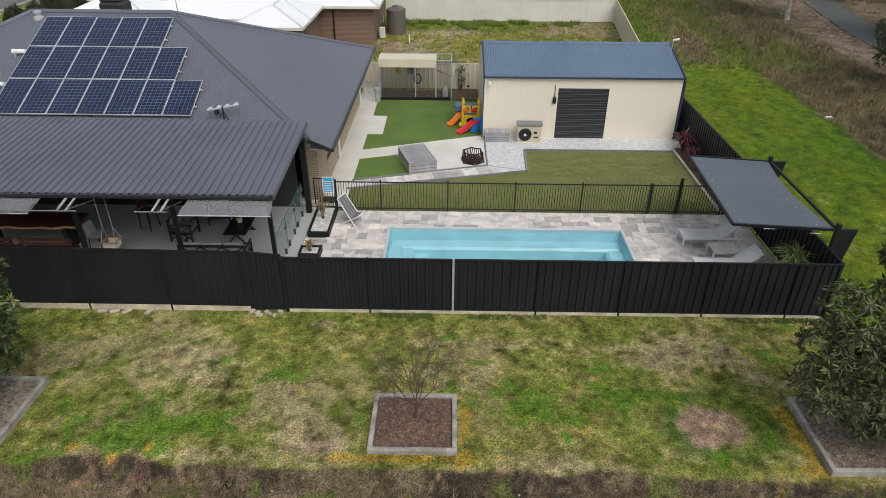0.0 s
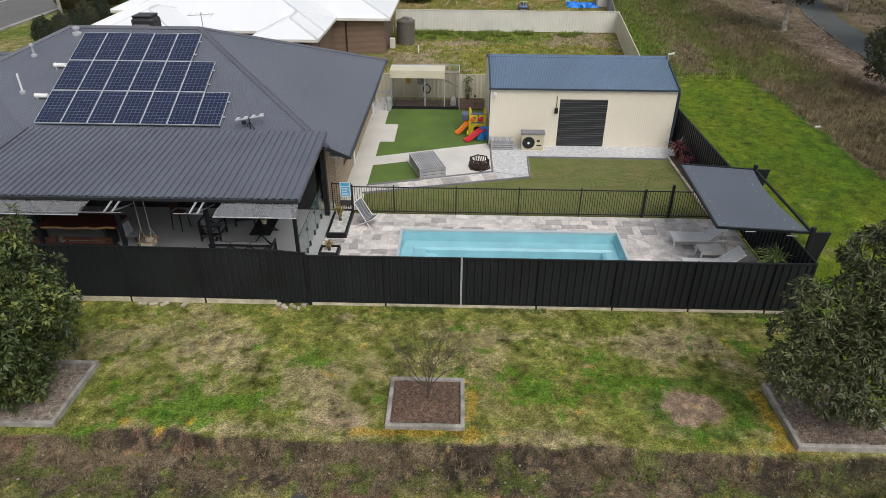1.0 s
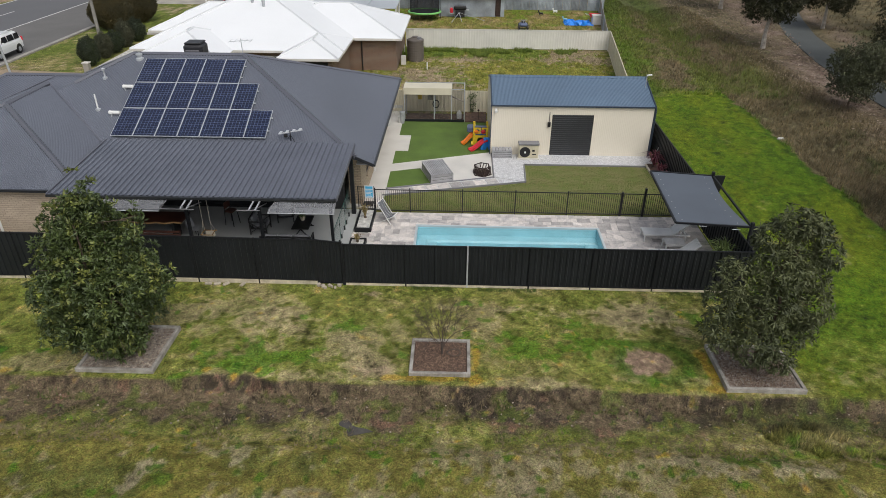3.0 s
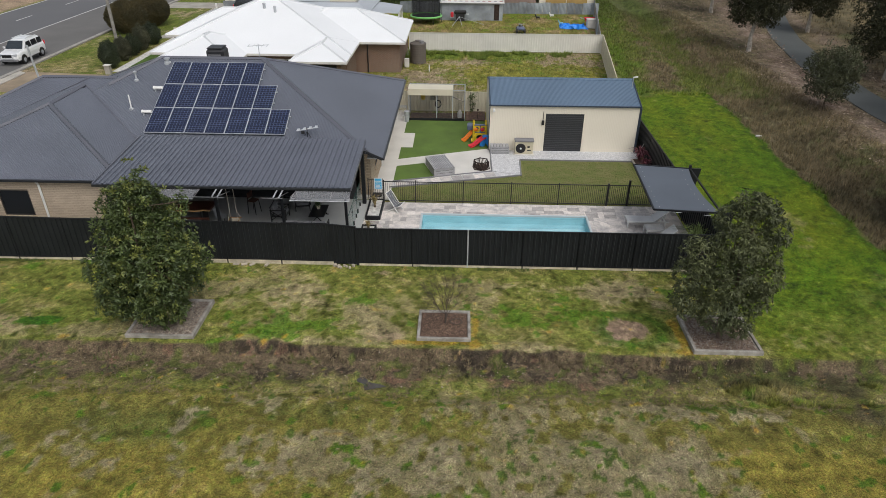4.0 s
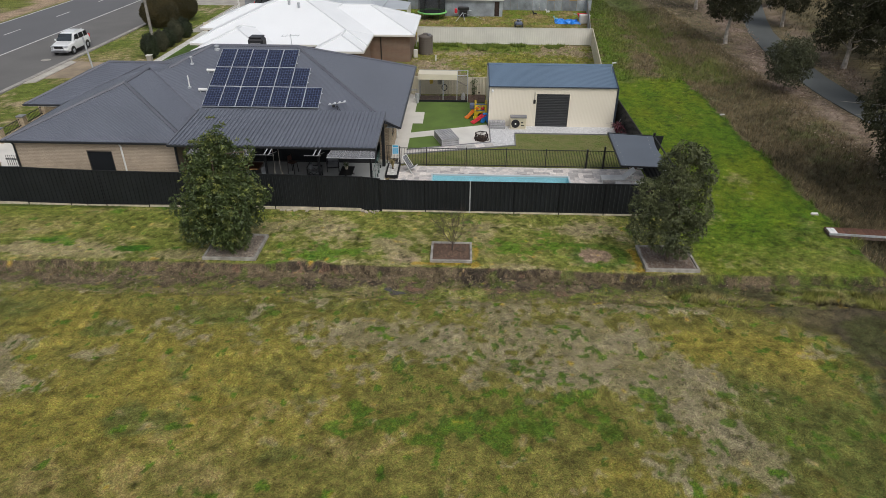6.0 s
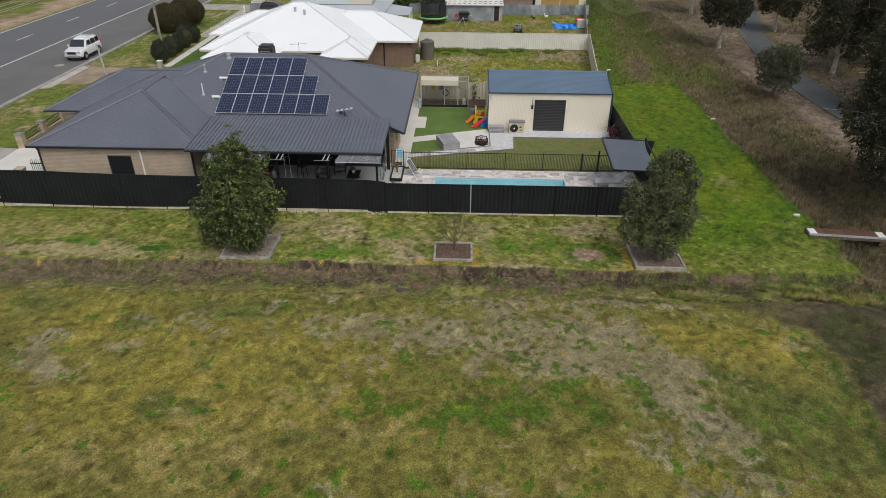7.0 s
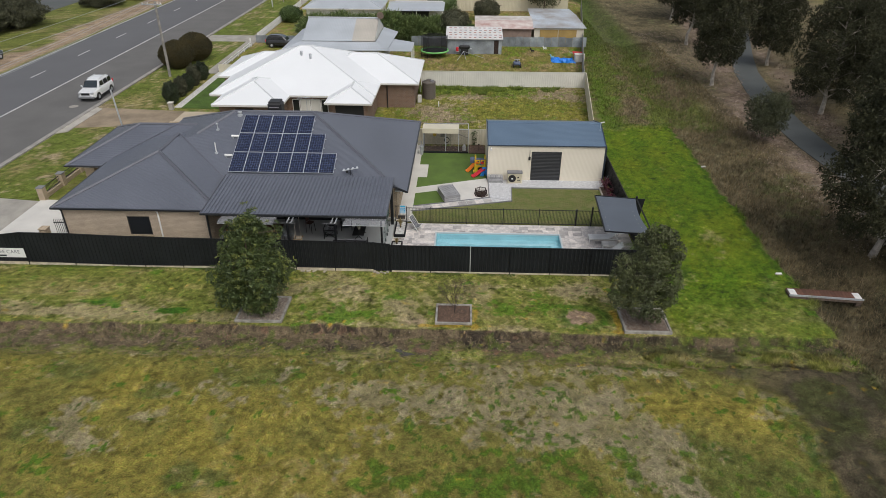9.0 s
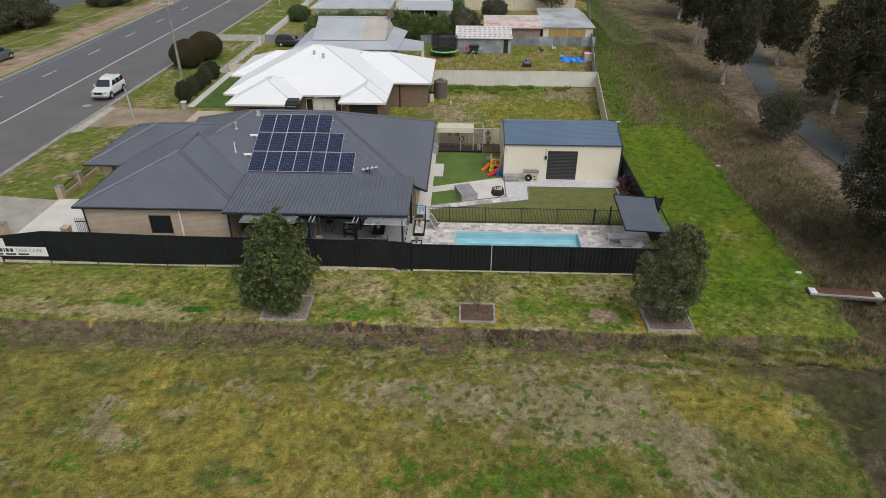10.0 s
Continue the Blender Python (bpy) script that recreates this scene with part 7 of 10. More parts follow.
for k in range(7):
    x = -5.75 + 0.13 * k + rs2.uniform(-0.04, 0.04)
    w = rs2.uniform(0.05, 0.09)
    m = Matrix.Translation((x + (0.0 if k < 8 else 0.0), -0.12 - 0.08 * (k % 3), 0.03)) @ Matrix.Rotation(rs2.uniform(0, 3), 4, "Z")
    single("loose_stone", Geo().box(-w, w, -w * 0.8, w * 0.8, -0.06, w * 0.8, w * 0.35, m=m), mat("rubble", (0.42, 0.37, 0.3), 0.9, 0, 0.2, 5, 40, 0.4) if k == 0 else bpy.data.materials["rubble"], "pale broken stone against the fence foot", "stone", "loose stones")
for k, x in enumerate((-10.1, -9.75, -9.4, -8.75)):
    m = Matrix.Translation((x, -0.16, 0.02)) @ Matrix.Rotation(0.4 * k, 4, "Z")
    single("loose_stone", Geo().box(-0.14, 0.14, -0.07, 0.07, -0.05, 0.035, 0.03, m=m), bpy.data.materials["rubble"], "pale broken stone against the fence foot", "stone", "loose stones")

# ---- patio furniture ----
redwood = mat("red_brown_slab_timber", (0.085, 0.03, 0.018), 0.4, 0, 0.25, 1.5, 30, 0.1, second=(0.045, 0.016, 0.01))
edge_wood = mat("pale_live_edge", (0.42, 0.26, 0.11), 0.6, 0, 0.2, 3, 30, 0.2)
cushion = mat("grey_cushion", (0.2, 0.205, 0.215), 0.9, 0, 0.08, 3, 80, 0.15)
PF = 0.1
tt = thing("bar_table", "long red-brown slab bar table with a pale live edge", "table", at=(0, 0, PF))
rs3 = np.random.default_rng(3)
front = [(-15.6 + 0.35 * i, 2.8 + 0.04 * math.sin(2.1 * i) + 0.02 * rs3.normal()) for i in range(11)]
part("tabletop", Geo().prism(front + [(-12.1, 3.75), (-15.6, 3.75)], 0.93, 1.0), redwood, tt)
part("live_edge", Geo().prism([(x, y - 0.035) for x, y in front] + [(x, y - 0.002) for x, y in front[::-1]], 0.93, 0.99), edge_wood, tt, "pale bark-side edge")
for x in (-15.2, -12.6):
    part("leg", Geo().box(x - 0.06, x + 0.06, 2.95, 3.6, 0, 0.93, 0.01), M["black"], tt)


def bench(x, y, turn=0):
    t = thing("bench_seat", "dark timber bench with a low backrest", "bench", "patio benches", (x, y, PF), turn)
    for k in range(3):
        part("seat_slat", Geo().box(-0.85, 0.85, 0.02 + 0.12 * k, 0.12 + 0.12 * k, 0.46, 0.5, 0.006), redwood, t)
    for z in (0.7, 0.85):
        part("back_slat", Geo().box(-0.85, 0.85, -0.03, 0.01, z, z + 0.1, 0.006), redwood, t)
    for x_ in (-0.75, 0.75):
        for y_ in (0.0, 0.34):
            part("leg", Geo().box(x_ - 0.03, x_ + 0.03, y_, y_ + 0.05, 0, 0.95 if y_ == 0 else 0.46), M["black"], t)
    return t


bench(-14.6, 2.15)
bench(-12.75, 2.15)


def armchair(x, y, turn, w=0.75, label="black X-framed outdoor armchair with grey cushions", name="outdoor_armchair", seats=1):
    t = thing(name, label, "armchair" if seats == 1 else "sofa", "lounge setting", (x, y, PF), turn)
    h = w / 2
    for s in (-h, h - 0.05):
        part("leg", Geo().box(s, s + 0.05, -0.38, -0.33, 0, 0.62), M["black"], t)
        part("leg", Geo().box(s, s + 0.05, 0.33, 0.38, 0, 0.8), M["black"], t)
        part("arm", Geo().box(s, s + 0.05, -0.4, 0.4, 0.6, 0.64), M["black"], t)
        part("side_cross", Geo().bar((s + 0.025, -0.34, 0.1), (s + 0.025, 0.34, 0.58), 0.03, 0.03).bar((s + 0.025, -0.34, 0.58), (s + 0.025, 0.34, 0.1), 0.03, 0.03), M["black"], t)
    part("seat_frame", Geo().box(-h + 0.05, h - 0.05, -0.36, 0.36, 0.24, 0.3), M["black"], t)
    part("back_frame", Geo().box(-h + 0.05, h - 0.05, 0.33, 0.37, 0.74, 0.8), M["black"], t)
    sw = (w - 0.12) / seats
    for k in range(seats):
        x0 = -h + 0.06 + k * sw
        part("back_cross", Geo().bar((x0, 0.35, 0.32), (x0 + sw, 0.35, 0.74), 0.03, 0.03).bar((x0, 0.35, 0.74), (x0 + sw, 0.35, 0.32), 0.03, 0.03), M["black"], t)
        part("seat_cushion", Geo().box(x0 + 0.01, x0 + sw - 0.01, -0.36, 0.24, 0.3, 0.44, 0.04), cushion, t)
        part("back_cushion", Geo().box(x0 + 0.01, x0 + sw - 0.01, 0.16, 0.32, 0.44, 0.84, 0.05), cushion, t)
    return t


armchair(-9.15, 4.0, 90)
armchair(-8.3, 5.2, 10)
armchair(-7.55, 2.45, 180, 2.1, "black X-framed outdoor sofa with three grey cushions", "outdoor_sofa", 3)
ct = thing("coffee_table", "black rectangular coffee table on folding legs", "table", at=(-7.25, 4.05, PF))
part("tabletop", Geo().box(-0.38, 0.38, -0.65, 0.65, 0.42, 0.46, 0.01), M["black"], ct)
for y in (-0.5, 0.5):
    part("leg", Geo().bar((-0.3, y, 0), (0.05, y, 0.42), 0.04, 0.04).bar((0.3, y, 0), (-0.05, y, 0.42), 0.04, 0.04), M["black"], ct)
    part("foot", Geo().box(-0.36, 0.36, y - 0.02, y + 0.02, 0, 0.03), M["black"], ct)
pot = thing("potted_plant", "small trailing plant in a cream pot", "plant", at=(-7.3, 4.25, PF + 0.46))
part("pot", Geo().lathe(0, 0, [(0.08, 0), (0.11, 0.2), (0.1, 0.2), (0.09, 0.15)], 14), M["cream_fence"], pot)
u = rng.normal(size=(60, 3))
part("foliage", leaves(u / np.linalg.norm(u, axis=1)[:, None] * 0.1 + np.array([0, 0, 0.28]), u, 3, 0.1, 0.02, 0.2), M["leaf_green"], pot)
wc = thing("garden_chair", "pale plastic shell chair on dark legs", "chair", at=(-11.75, 3.3, PF), turn=80)
part("shell", Geo().add([(x, y, z) for d in (0, 0.015) for x, y, z in ((-0.22, -0.22, 0.46 + d), (0.22, -0.22, 0.46 + d), (0.24, 0.2, 0.44 + d), (-0.24, 0.2, 0.44 + d), (-0.22, 0.3, 0.86 + d), (0.22, 0.3, 0.86 + d))], [(0, 1, 2, 3), (3, 2, 5, 4), (9, 8, 7, 6), (10, 11, 8, 9)]), M["galv"], wc)
for x, y in ((-0.18, -0.18), (0.18, -0.18), (-0.2, 0.18), (0.2, 0.18)):
    part("leg", Geo().tube((x * 1.2, y * 1.2, 0), (x, y, 0.45), 0.015, seg=6), M["black"], wc)
sw = thing("baby_swing", "pale rope swing with a small canvas seat under the patio roof", "swing")
rope = mat("pale_rope", (0.55, 0.5, 0.42), 0.9, 0, 0.1, 5, 60, 0.2)
SX, SY, SZ = -10.92, 2.6, 0.62
for d in (-1, 1):
    x = SX + 0.16 * d
    g = Geo().tube((x, SY, patio_z(SY) - 0.02), (x, SY, SZ + 0.62), 0.012, seg=5)
    for e in (-1, 1):
        g.tube((x, SY, SZ + 0.62), (SX + 0.23 * d, SY + 0.2 * e, SZ + 0.12), 0.01, seg=5)
    part("rope", g, rope, sw)
canvas = mat("canvas_seat", (0.62, 0.57, 0.47), 0.9, 0, 0.1, 5, 60, 0.1)
part("seat", Geo().box(SX - 0.2, SX + 0.2, SY - 0.17, SY + 0.17, SZ - 0.12, SZ - 0.08, 0.01).box(SX - 0.2, SX + 0.2, SY - 0.19, SY - 0.172, SZ - 0.1, SZ + 0.1, 0.005).box(SX - 0.2, SX + 0.2, SY + 0.172, SY + 0.19, SZ - 0.1, SZ + 0.1, 0.005), canvas, sw)
for e in (-1, 1):
    part("bar", Geo().tube((SX - 0.28, SY + 0.21 * e, SZ + 0.12), (SX + 0.28, SY + 0.21 * e, SZ + 0.12), 0.02, seg=6), edge_wood, sw)
    part("bar", Geo().tube((SX + 0.23 * e, SY - 0.26, SZ + 0.145), (SX + 0.23 * e, SY + 0.26, SZ + 0.145), 0.02, seg=6), edge_wood, sw)
ht = thing("pizza_oven", "black domed outdoor oven with a pale label", "oven", at=(-15.1, 3.2, PF + 1.0))
part("dome", Geo().lathe(0, 0, [(0.3, 0), (0.3, 0.3), (0.2, 0.46), (0.05, 0.5)], 16), M["black"], ht)
part("label_plate", Geo().box(-0.16, 0.16, -0.31, -0.29, 0.06, 0.2), M["galv"], ht)
st = thing("bar_stool", "dark timber high-backed stool at the table end", "stool", at=(-10.6, 4.6, PF), turn=70)
part("seat", Geo().box(-0.2, 0.2, -0.2, 0.2, 0.66, 0.72, 0.01), redwood, st)
part("back", Geo().box(-0.2, 0.2, 0.16, 0.2, 0.8, 1.1, 0.01), redwood, st)
for x in (-0.18, 0.18):
    for y in (-0.18, 0.18):
        part("leg", Geo().tube((x * 1.25, y * 1.25, 0), (x, y, 0.66 if y < 0 else 1.0), 0.022, seg=6), M["black"], st)

# ---- propped clear awnings ----
film = glass("milky_clear_film", (0.36, 0.37, 0.39), 0.2, 0.4)
for x0, x1, lean in ((-7.6, -5.07, 0.0), (-15.1, -11.78, 0.22)):
    t = thing("clear_awning", "milky clear plastic awning propped out from the gutter", "awning", "patio awnings")
    yb, zb, yf, zf = 0.98, 3.05, 0.55, 2.78
    g, n_ = Geo(), 10
    vs = []
    for i in range(n_ + 1):
        x = x0 + (x1 - x0) * i / n_
        vs += [(x + max(lean, 0.2 * (1 - i / n_)), yb, zb), (x, (yb + yf) / 2, (zb + zf) / 2 - 0.03 - 0.02 * math.sin(i * 1.9)), (x, yf, zf + 0.015 * math.sin(i * 2.3))]
    for i in range(n_):
        g.f += [(3 * i, 3 * i + 1, 3 * i + 4, 3 * i + 3), (3 * i + 1, 3 * i + 2, 3 * i + 5, 3 * i + 4)]
    g.v = vs
    part("film", g, film, t)
    part("front_rail", Geo().tube((x0 - 0.02, yf, zf), (x1 + 0.02, yf, zf), 0.018, seg=6), M["galv"], t)
    for f in (0.0, 0.33, 0.67, 1.0):
        x = x0 + (x1 - x0) * f
        part("rib", Geo().tube((x + max(lean, 0.2 * (1 - f)), yb, zb + 0.01), (x, yf, zf + 0.01), 0.01, seg=5), M["grey"], t)
for r0, r1, xa in (-14.00, -10.40, -10.80), (-8.80, -7.89, -8.18):
    t = thing("awning_frame", "empty pale steel awning arms folded out under the gutter", "awning frame", "patio awnings")
    part("front_rail", Geo().tube((r0, 0.55, 2.88), (r1, 0.55, 2.88), 0.016, seg=6), M["grey"], t)
    for x in (xa - 0.12, xa + 0.12):
        part("arm", Geo().bar((x + 0.12, 1.08, 3.12), (x, 0.55, 2.9), 0.045, 0.04), M["galv"], t)
        part("pivot", Geo().tube((x + 0.09, 1.08, 3.1), (x + 0.15, 1.08, 3.1), 0.04, seg=8), M["grey"], t)
    part("brace", Geo().bar((xa + 0.2, 1.75, 2.6), (xa + 0.02, 0.55 + 0.06, 2.86), 0.03, 0.03), M["grey"], t)

# ---- banner on the fence ----
bn = thing("banner", "white advertising banner with grey lettering on the fence", "sign")
part("board", Geo().box(-32.4, -27.02, -0.075, -0.06, 0.5, 1.14), M["white"], bn)
part("board", Geo().box(-32.4, -29.5, -0.075, -0.06, 1.145, 1.7).turned(Matrix.Identity(4)), M["white"], bn)
greyink, darkink = mat("grey_ink", (0.2, 0.21, 0.22), 0.7, 0, 0.05, 2, 30, 0), mat("dark_ink", (0.03, 0.035, 0.04), 0.7, 0, 0.05, 2, 30, 0)
cu = bpy.data.curves.new("lettering", "FONT")
cu.body, cu.size, cu.extrude = "TREE CARE", 0.34, 0.002
cu.materials.append(greyink)
tx = new("lettering", cu)
tx.matrix_world = pose(-28.98, -0.078, 0.78, 90)
tx.parent = bn
for x0, x1 in ((-30.6, -30.34), (-30.28, -30.05), (-29.98, -29.76), (-29.7, -29.62), (-29.56, -29.36), (-29.3, -29.1)):
    part("name_bar", Geo().box(x0, x1, -0.08, -0.076, 0.78, 1.02), darkink, bn, "dark bar of lettering")
for x0, x1 in ((-30.6, -29.8), (-29.65, -29.0), (-28.85, -28.2)):
    part("number_bar", Geo().box(x0, x1, -0.08, -0.076, 0.56, 0.68), darkink, bn, "dark bar of figures")

# ---- reserve: foot bridge, markers ----
br = thing("foot_bridge", "brown plank footbridge with white ends over the drain", "bridge", at=(20.2, -1.7, 0.12), turn=-5)
deck = mat("brown_deck_board", (0.13, 0.06, 0.038), 0.8, 0, 0.15, 2, 30, 0.2, per_object=0.2)
pl = Geo().box(-0.09, 0.09, -0.3, 0.3, 0.0, 0.04, 0.006).mesh("plank")
end_pl = pl.copy()
for k in range(20):
    o = part("plank", end_pl if k in (0, 1, 18, 19) else pl, M["white"] if k in (0, 1, 18, 19) else deck, br)
    o.location.x = -1.84 + 0.194 * k
for y in (-0.33, 0.33):
    part("beam", Geo().box(-2.0, 2.0, y - 0.03, y + 0.03, -0.05, 0.05), M["galv"] if y < 0 else deck, br)
    part("girder", Geo().box(-1.95, 1.95, y - 0.05, y + 0.02, -0.2, -0.06), M["bark"], br)
for x in (-2.0, 1.7):
    part("footing", Geo().box(x, x + 0.3, -0.27, 0.3, -0.5, -0.01), M["bark"], br)
for x, y in ((19.25, 17.05), (18.6, 0.6)):
    t = thing("marker_post", "low white marker block at the lawn edge", "marker", "white markers", (x, y, 0))
    part("block", Geo().box(-0.17, 0.17, -0.05, 0.05, -0.1, 0.08, 0.02), M["white"], t)
    part("base", Geo().box(-0.2, 0.2, -0.08, 0.08, -0.1, 0.02, 0.01), M["concrete_old"], t)

# ---- street furniture ----
pole = thing("power_pole", "tall weathered timber power pole with crossarms", "power pole", at=(-35.3, 42.1, 0))
wood = mat("weathered_pole", (0.25, 0.235, 0.215), 0.9, 0, 0.2, 2, 30, 0.3)
part("shaft", Geo().tube((0, 0, -0.4), (0.0, 0, 8.35), 0.17, 0.12, 12), wood, pole)
for z in (8.05,):
    part("crossarm", Geo().box(-1.5, 0.75, -0.14, -0.02, z - 0.07, z + 0.07), M["galv"], pole)
    for x in (-1.4, -0.8, 0.3, 0.65):
        part("insulator", Geo().lathe(x, -0.08, [(0.05, z + 0.07), (0.06, z + 0.15), (0.03, z + 0.22)], 8), M["white"], pole)
wire = Geo()
def hang(a, b, sag):
    a, b = Vector(a), Vector(b)
    pts = [a.lerp(b, t) + Vector((0, 0, -sag * 4 * t * (1 - t))) for t in np.linspace(0, 1, 13)]
    wire.chain(pts, 0.014, 4)
for x in (-36.1, -35.6, -34.6, -34.15):
    hang((x - 0.6, 42.02, 8.27), (x - 2.0, -20, 8.3), 0.8)
    hang((x - 0.6, 42.02, 8.27), (x + 1.0, 110, 10.0), 0.8)
for x in (-37.0, -34.4):
    hang((x, -20, 10.4), (x + 2.6, 110, 10.4), 1.1)
tagged(part("power_line", wire, M["galv"]), "thin sagging overhead power lines", "power line", "", "structure")
p2 = thing("power_pole", "tall weathered timber power pole at the far verge", "power pole", at=(-33.5, 110, 0))
part("shaft", Geo().tube((0, 0, -0.4), (0, 0, 10.2), 0.17, 0.11, 10), wood, p2)
part("crossarm", Geo().box(-1.2, 1.2, -0.06, 0.06, 9.7, 9.84), wood, p2)
for y in (88.0, 93.0):
    t = thing("street_post", "thin dark pole beside the street", "pole", "street poles", (-35.2 + 0.15 * (y - 88), y, 0))
    part("shaft", Geo().tube((0, 0, -0.3), (0, 0, 6.5), 0.1, 0.07, 8), M["sleeper"] if y > 90 else M["galv"], t)
    part("cap", Geo().lathe(0, 0, [(0.09, 6.48), (0.05, 6.56)], 8), M["galv"], t)
sp = thing("street_post", "grey steel post leaning beside the driveway", "pole", at=(-32.95, 24.9, 0))
part("shaft", Geo().tube((0, 0, -0.3), (-0.25, 0, 3.4), 0.08, 0.075, 10), M["galv"], sp)
part("cap", Geo().lathe(-0.25, 0, [(0.09, 3.38), (0.06, 3.45)], 10), M["galv"], sp)


def clump(name, label, x, y, r, h, material, sprays, size, seed, category="bush", group="", z0=0.0, wobble=0.1, full=0.78, slim=0.28):
    """A rounded shrub: short stems inside a shell of small leaves."""
    rr = np.random.default_rng(seed)
    t = thing(name, label, category, group, (x, y, z0))
    g = Geo()
    for k in range(5):
        a = k * 1.26
        g.tube((0.1 * math.cos(a), 0.1 * math.sin(a), -0.1), (0.55 * r * math.cos(a), 0.55 * r * math.sin(a), h * 0.75), 0.05, 0.02, 6, False)
    part("stem", g, M["bark"], t)
    u = rr.normal(size=(sprays, 3))
    u /= np.linalg.norm(u, axis=1)[:, None]
    wob = 1 + wobble * np.sin(u[:, :1] * 7 + seed) * np.cos(u[:, 2:] * 6)
    c = u * np.array([r, r, h / 2]) * wob * (rr.uniform(0.5, 1, (sprays, 1)) ** 0.3) + np.array([0, 0, h / 2])
    part("foliage", leaves(c, u, 5, size, size * slim, 0.0, 0.7 if slim > 0.2 else 0.4, seed), material, t)
    core = Geo().lathe(0, 0, [(r * full * 0.5, 0.02), (r * full * 0.9, h * 0.25), (r * full, h * 0.5), (r * full * 0.8, h * 0.75), (r * full * 0.45, h * (0.6 + 0.33 * full)), (r * full * 0.1, h * (0.66 + 0.33 * full))], 20)
    part("inner_shade", core, material, t)
    return t


for k, (x, y, r, h) in enumerate(((-35.8, 46.2, 2.1, 3.2), (-34.9, 50.0, 2.05, 3.35))):
    clump("clipped_bush", "large clipped olive-brown rounded bush", x, y, r, h, M["leaf_bush"], 8000, 0.12, 40 + k, group="rounded bushes", wobble=0.04, full=0.82)
for k, (x, y) in enumerate(((-30.9, 31.8), (-30.95, 34.4), (-31.0, 36.4), (-30.95, 38.5), (-30.95, 40.9))):
    clump("garden_shrub", "dark green upright shrub in a pebble strip", x, y, 0.78 - 0.06 * (k % 2), 2.3 - 0.25 * (k % 3), M["leaf_scrub"] if k % 2 else M["leaf_shrub"], 1500, 0.1, 50 + k, group="front shrubs", wobble=0.18)
strip("shrub_bed", rect(-30.2, -29.4, 30.5, 44), -0.1, 0.04, pebble, "pale pebble strip beside the shrubs", "garden bed")
strip("front_lawn", rect(-29.4, -24.6, 30.3, 44), -0.1, 0.03, mat("lush_lawn", (0.08, 0.145, 0.022), 0.95, 0, 0.25, 1, 40, 0.7), "short bright green front lawn", "lawn")
lp = thing("letterbox_pier", "short pale stone letterbox pier", "letterbox", at=(-30.2, 29.9, 0))
part("pier", Geo().box(-0.22, 0.22, -0.2, 0.2, -0.1, 0.68, 0.01), M["concrete_old"], lp)
part("cap", Geo().box(-0.27, 0.27, -0.25, 0.25, 0.68, 0.75, 0.01), M["concrete"], lp)


def pier(x, y, h=0.95, capped=True):
    t = thing("brick_pier", "beige brick fence pier with a dark cap" if capped else "plain beige brick gate pier", "pier", "front fence piers", (x, y, 0))
    part("shaft", Geo().box(-0.22, 0.22, -0.22, 0.22, -0.1, h), M["brick_s"], t)
    part("cap", Geo().box(-0.26, 0.26, -0.26, 0.26, h, h + 0.08, 0.02), M["grey"] if capped else M["brick_s"], t)
    return t


ys = (8.9, 11.5, 14.1)
for y in ys:
    pier(-31.25, y)
pier(-32.0, 3.3, 0.85)
pier(-26.7, 1.8, 1.5, False)
for a, b in zip(ys, ys[1:]):
    t = thing("front_fence_panel", "low brick wall with a dark steel rail panel", "fence", "front fence panels")
    part("low_wall", Geo().box(-31.36, -31.14, a + 0.27, b - 0.27, -0.1, 0.3), M["brick_e"], t)
    for z in (0.4, 0.86):
        part("rail", Geo().box(-31.27, -31.23, a + 0.27, b - 0.27, z - 0.02, z + 0.02), M["black"], t)
    for k in range(14):
        y = a + 0.35 + (b - a - 0.7) * k / 13
        part("bar", Geo().box(-31.26, -31.24, y - 0.008, y + 0.008, 0.3, 0.88), M["black"], t)
t = thing("side_gate", "dark pointed steel bar gate beside the house corner", "gate")
for k in range(9):
    part("bar", Geo().box(-26.5 + 0.12 * k - 0.01, -26.5 + 0.12 * k + 0.01, 2.6, 2.62, 0.1, 1.75 + 0.03 * (k % 2)), M["black"], t)
for z in (0.3, 1.5):
    part("rail", Geo().box(-26.55, -25.4, 2.58, 2.64, z, z + 0.05), M["black"], t)


screen = mat("windscreen_glass", (0.022, 0.03, 0.036), 0.12, 0, 0.05, 1, 10, 0, coat=0.5)


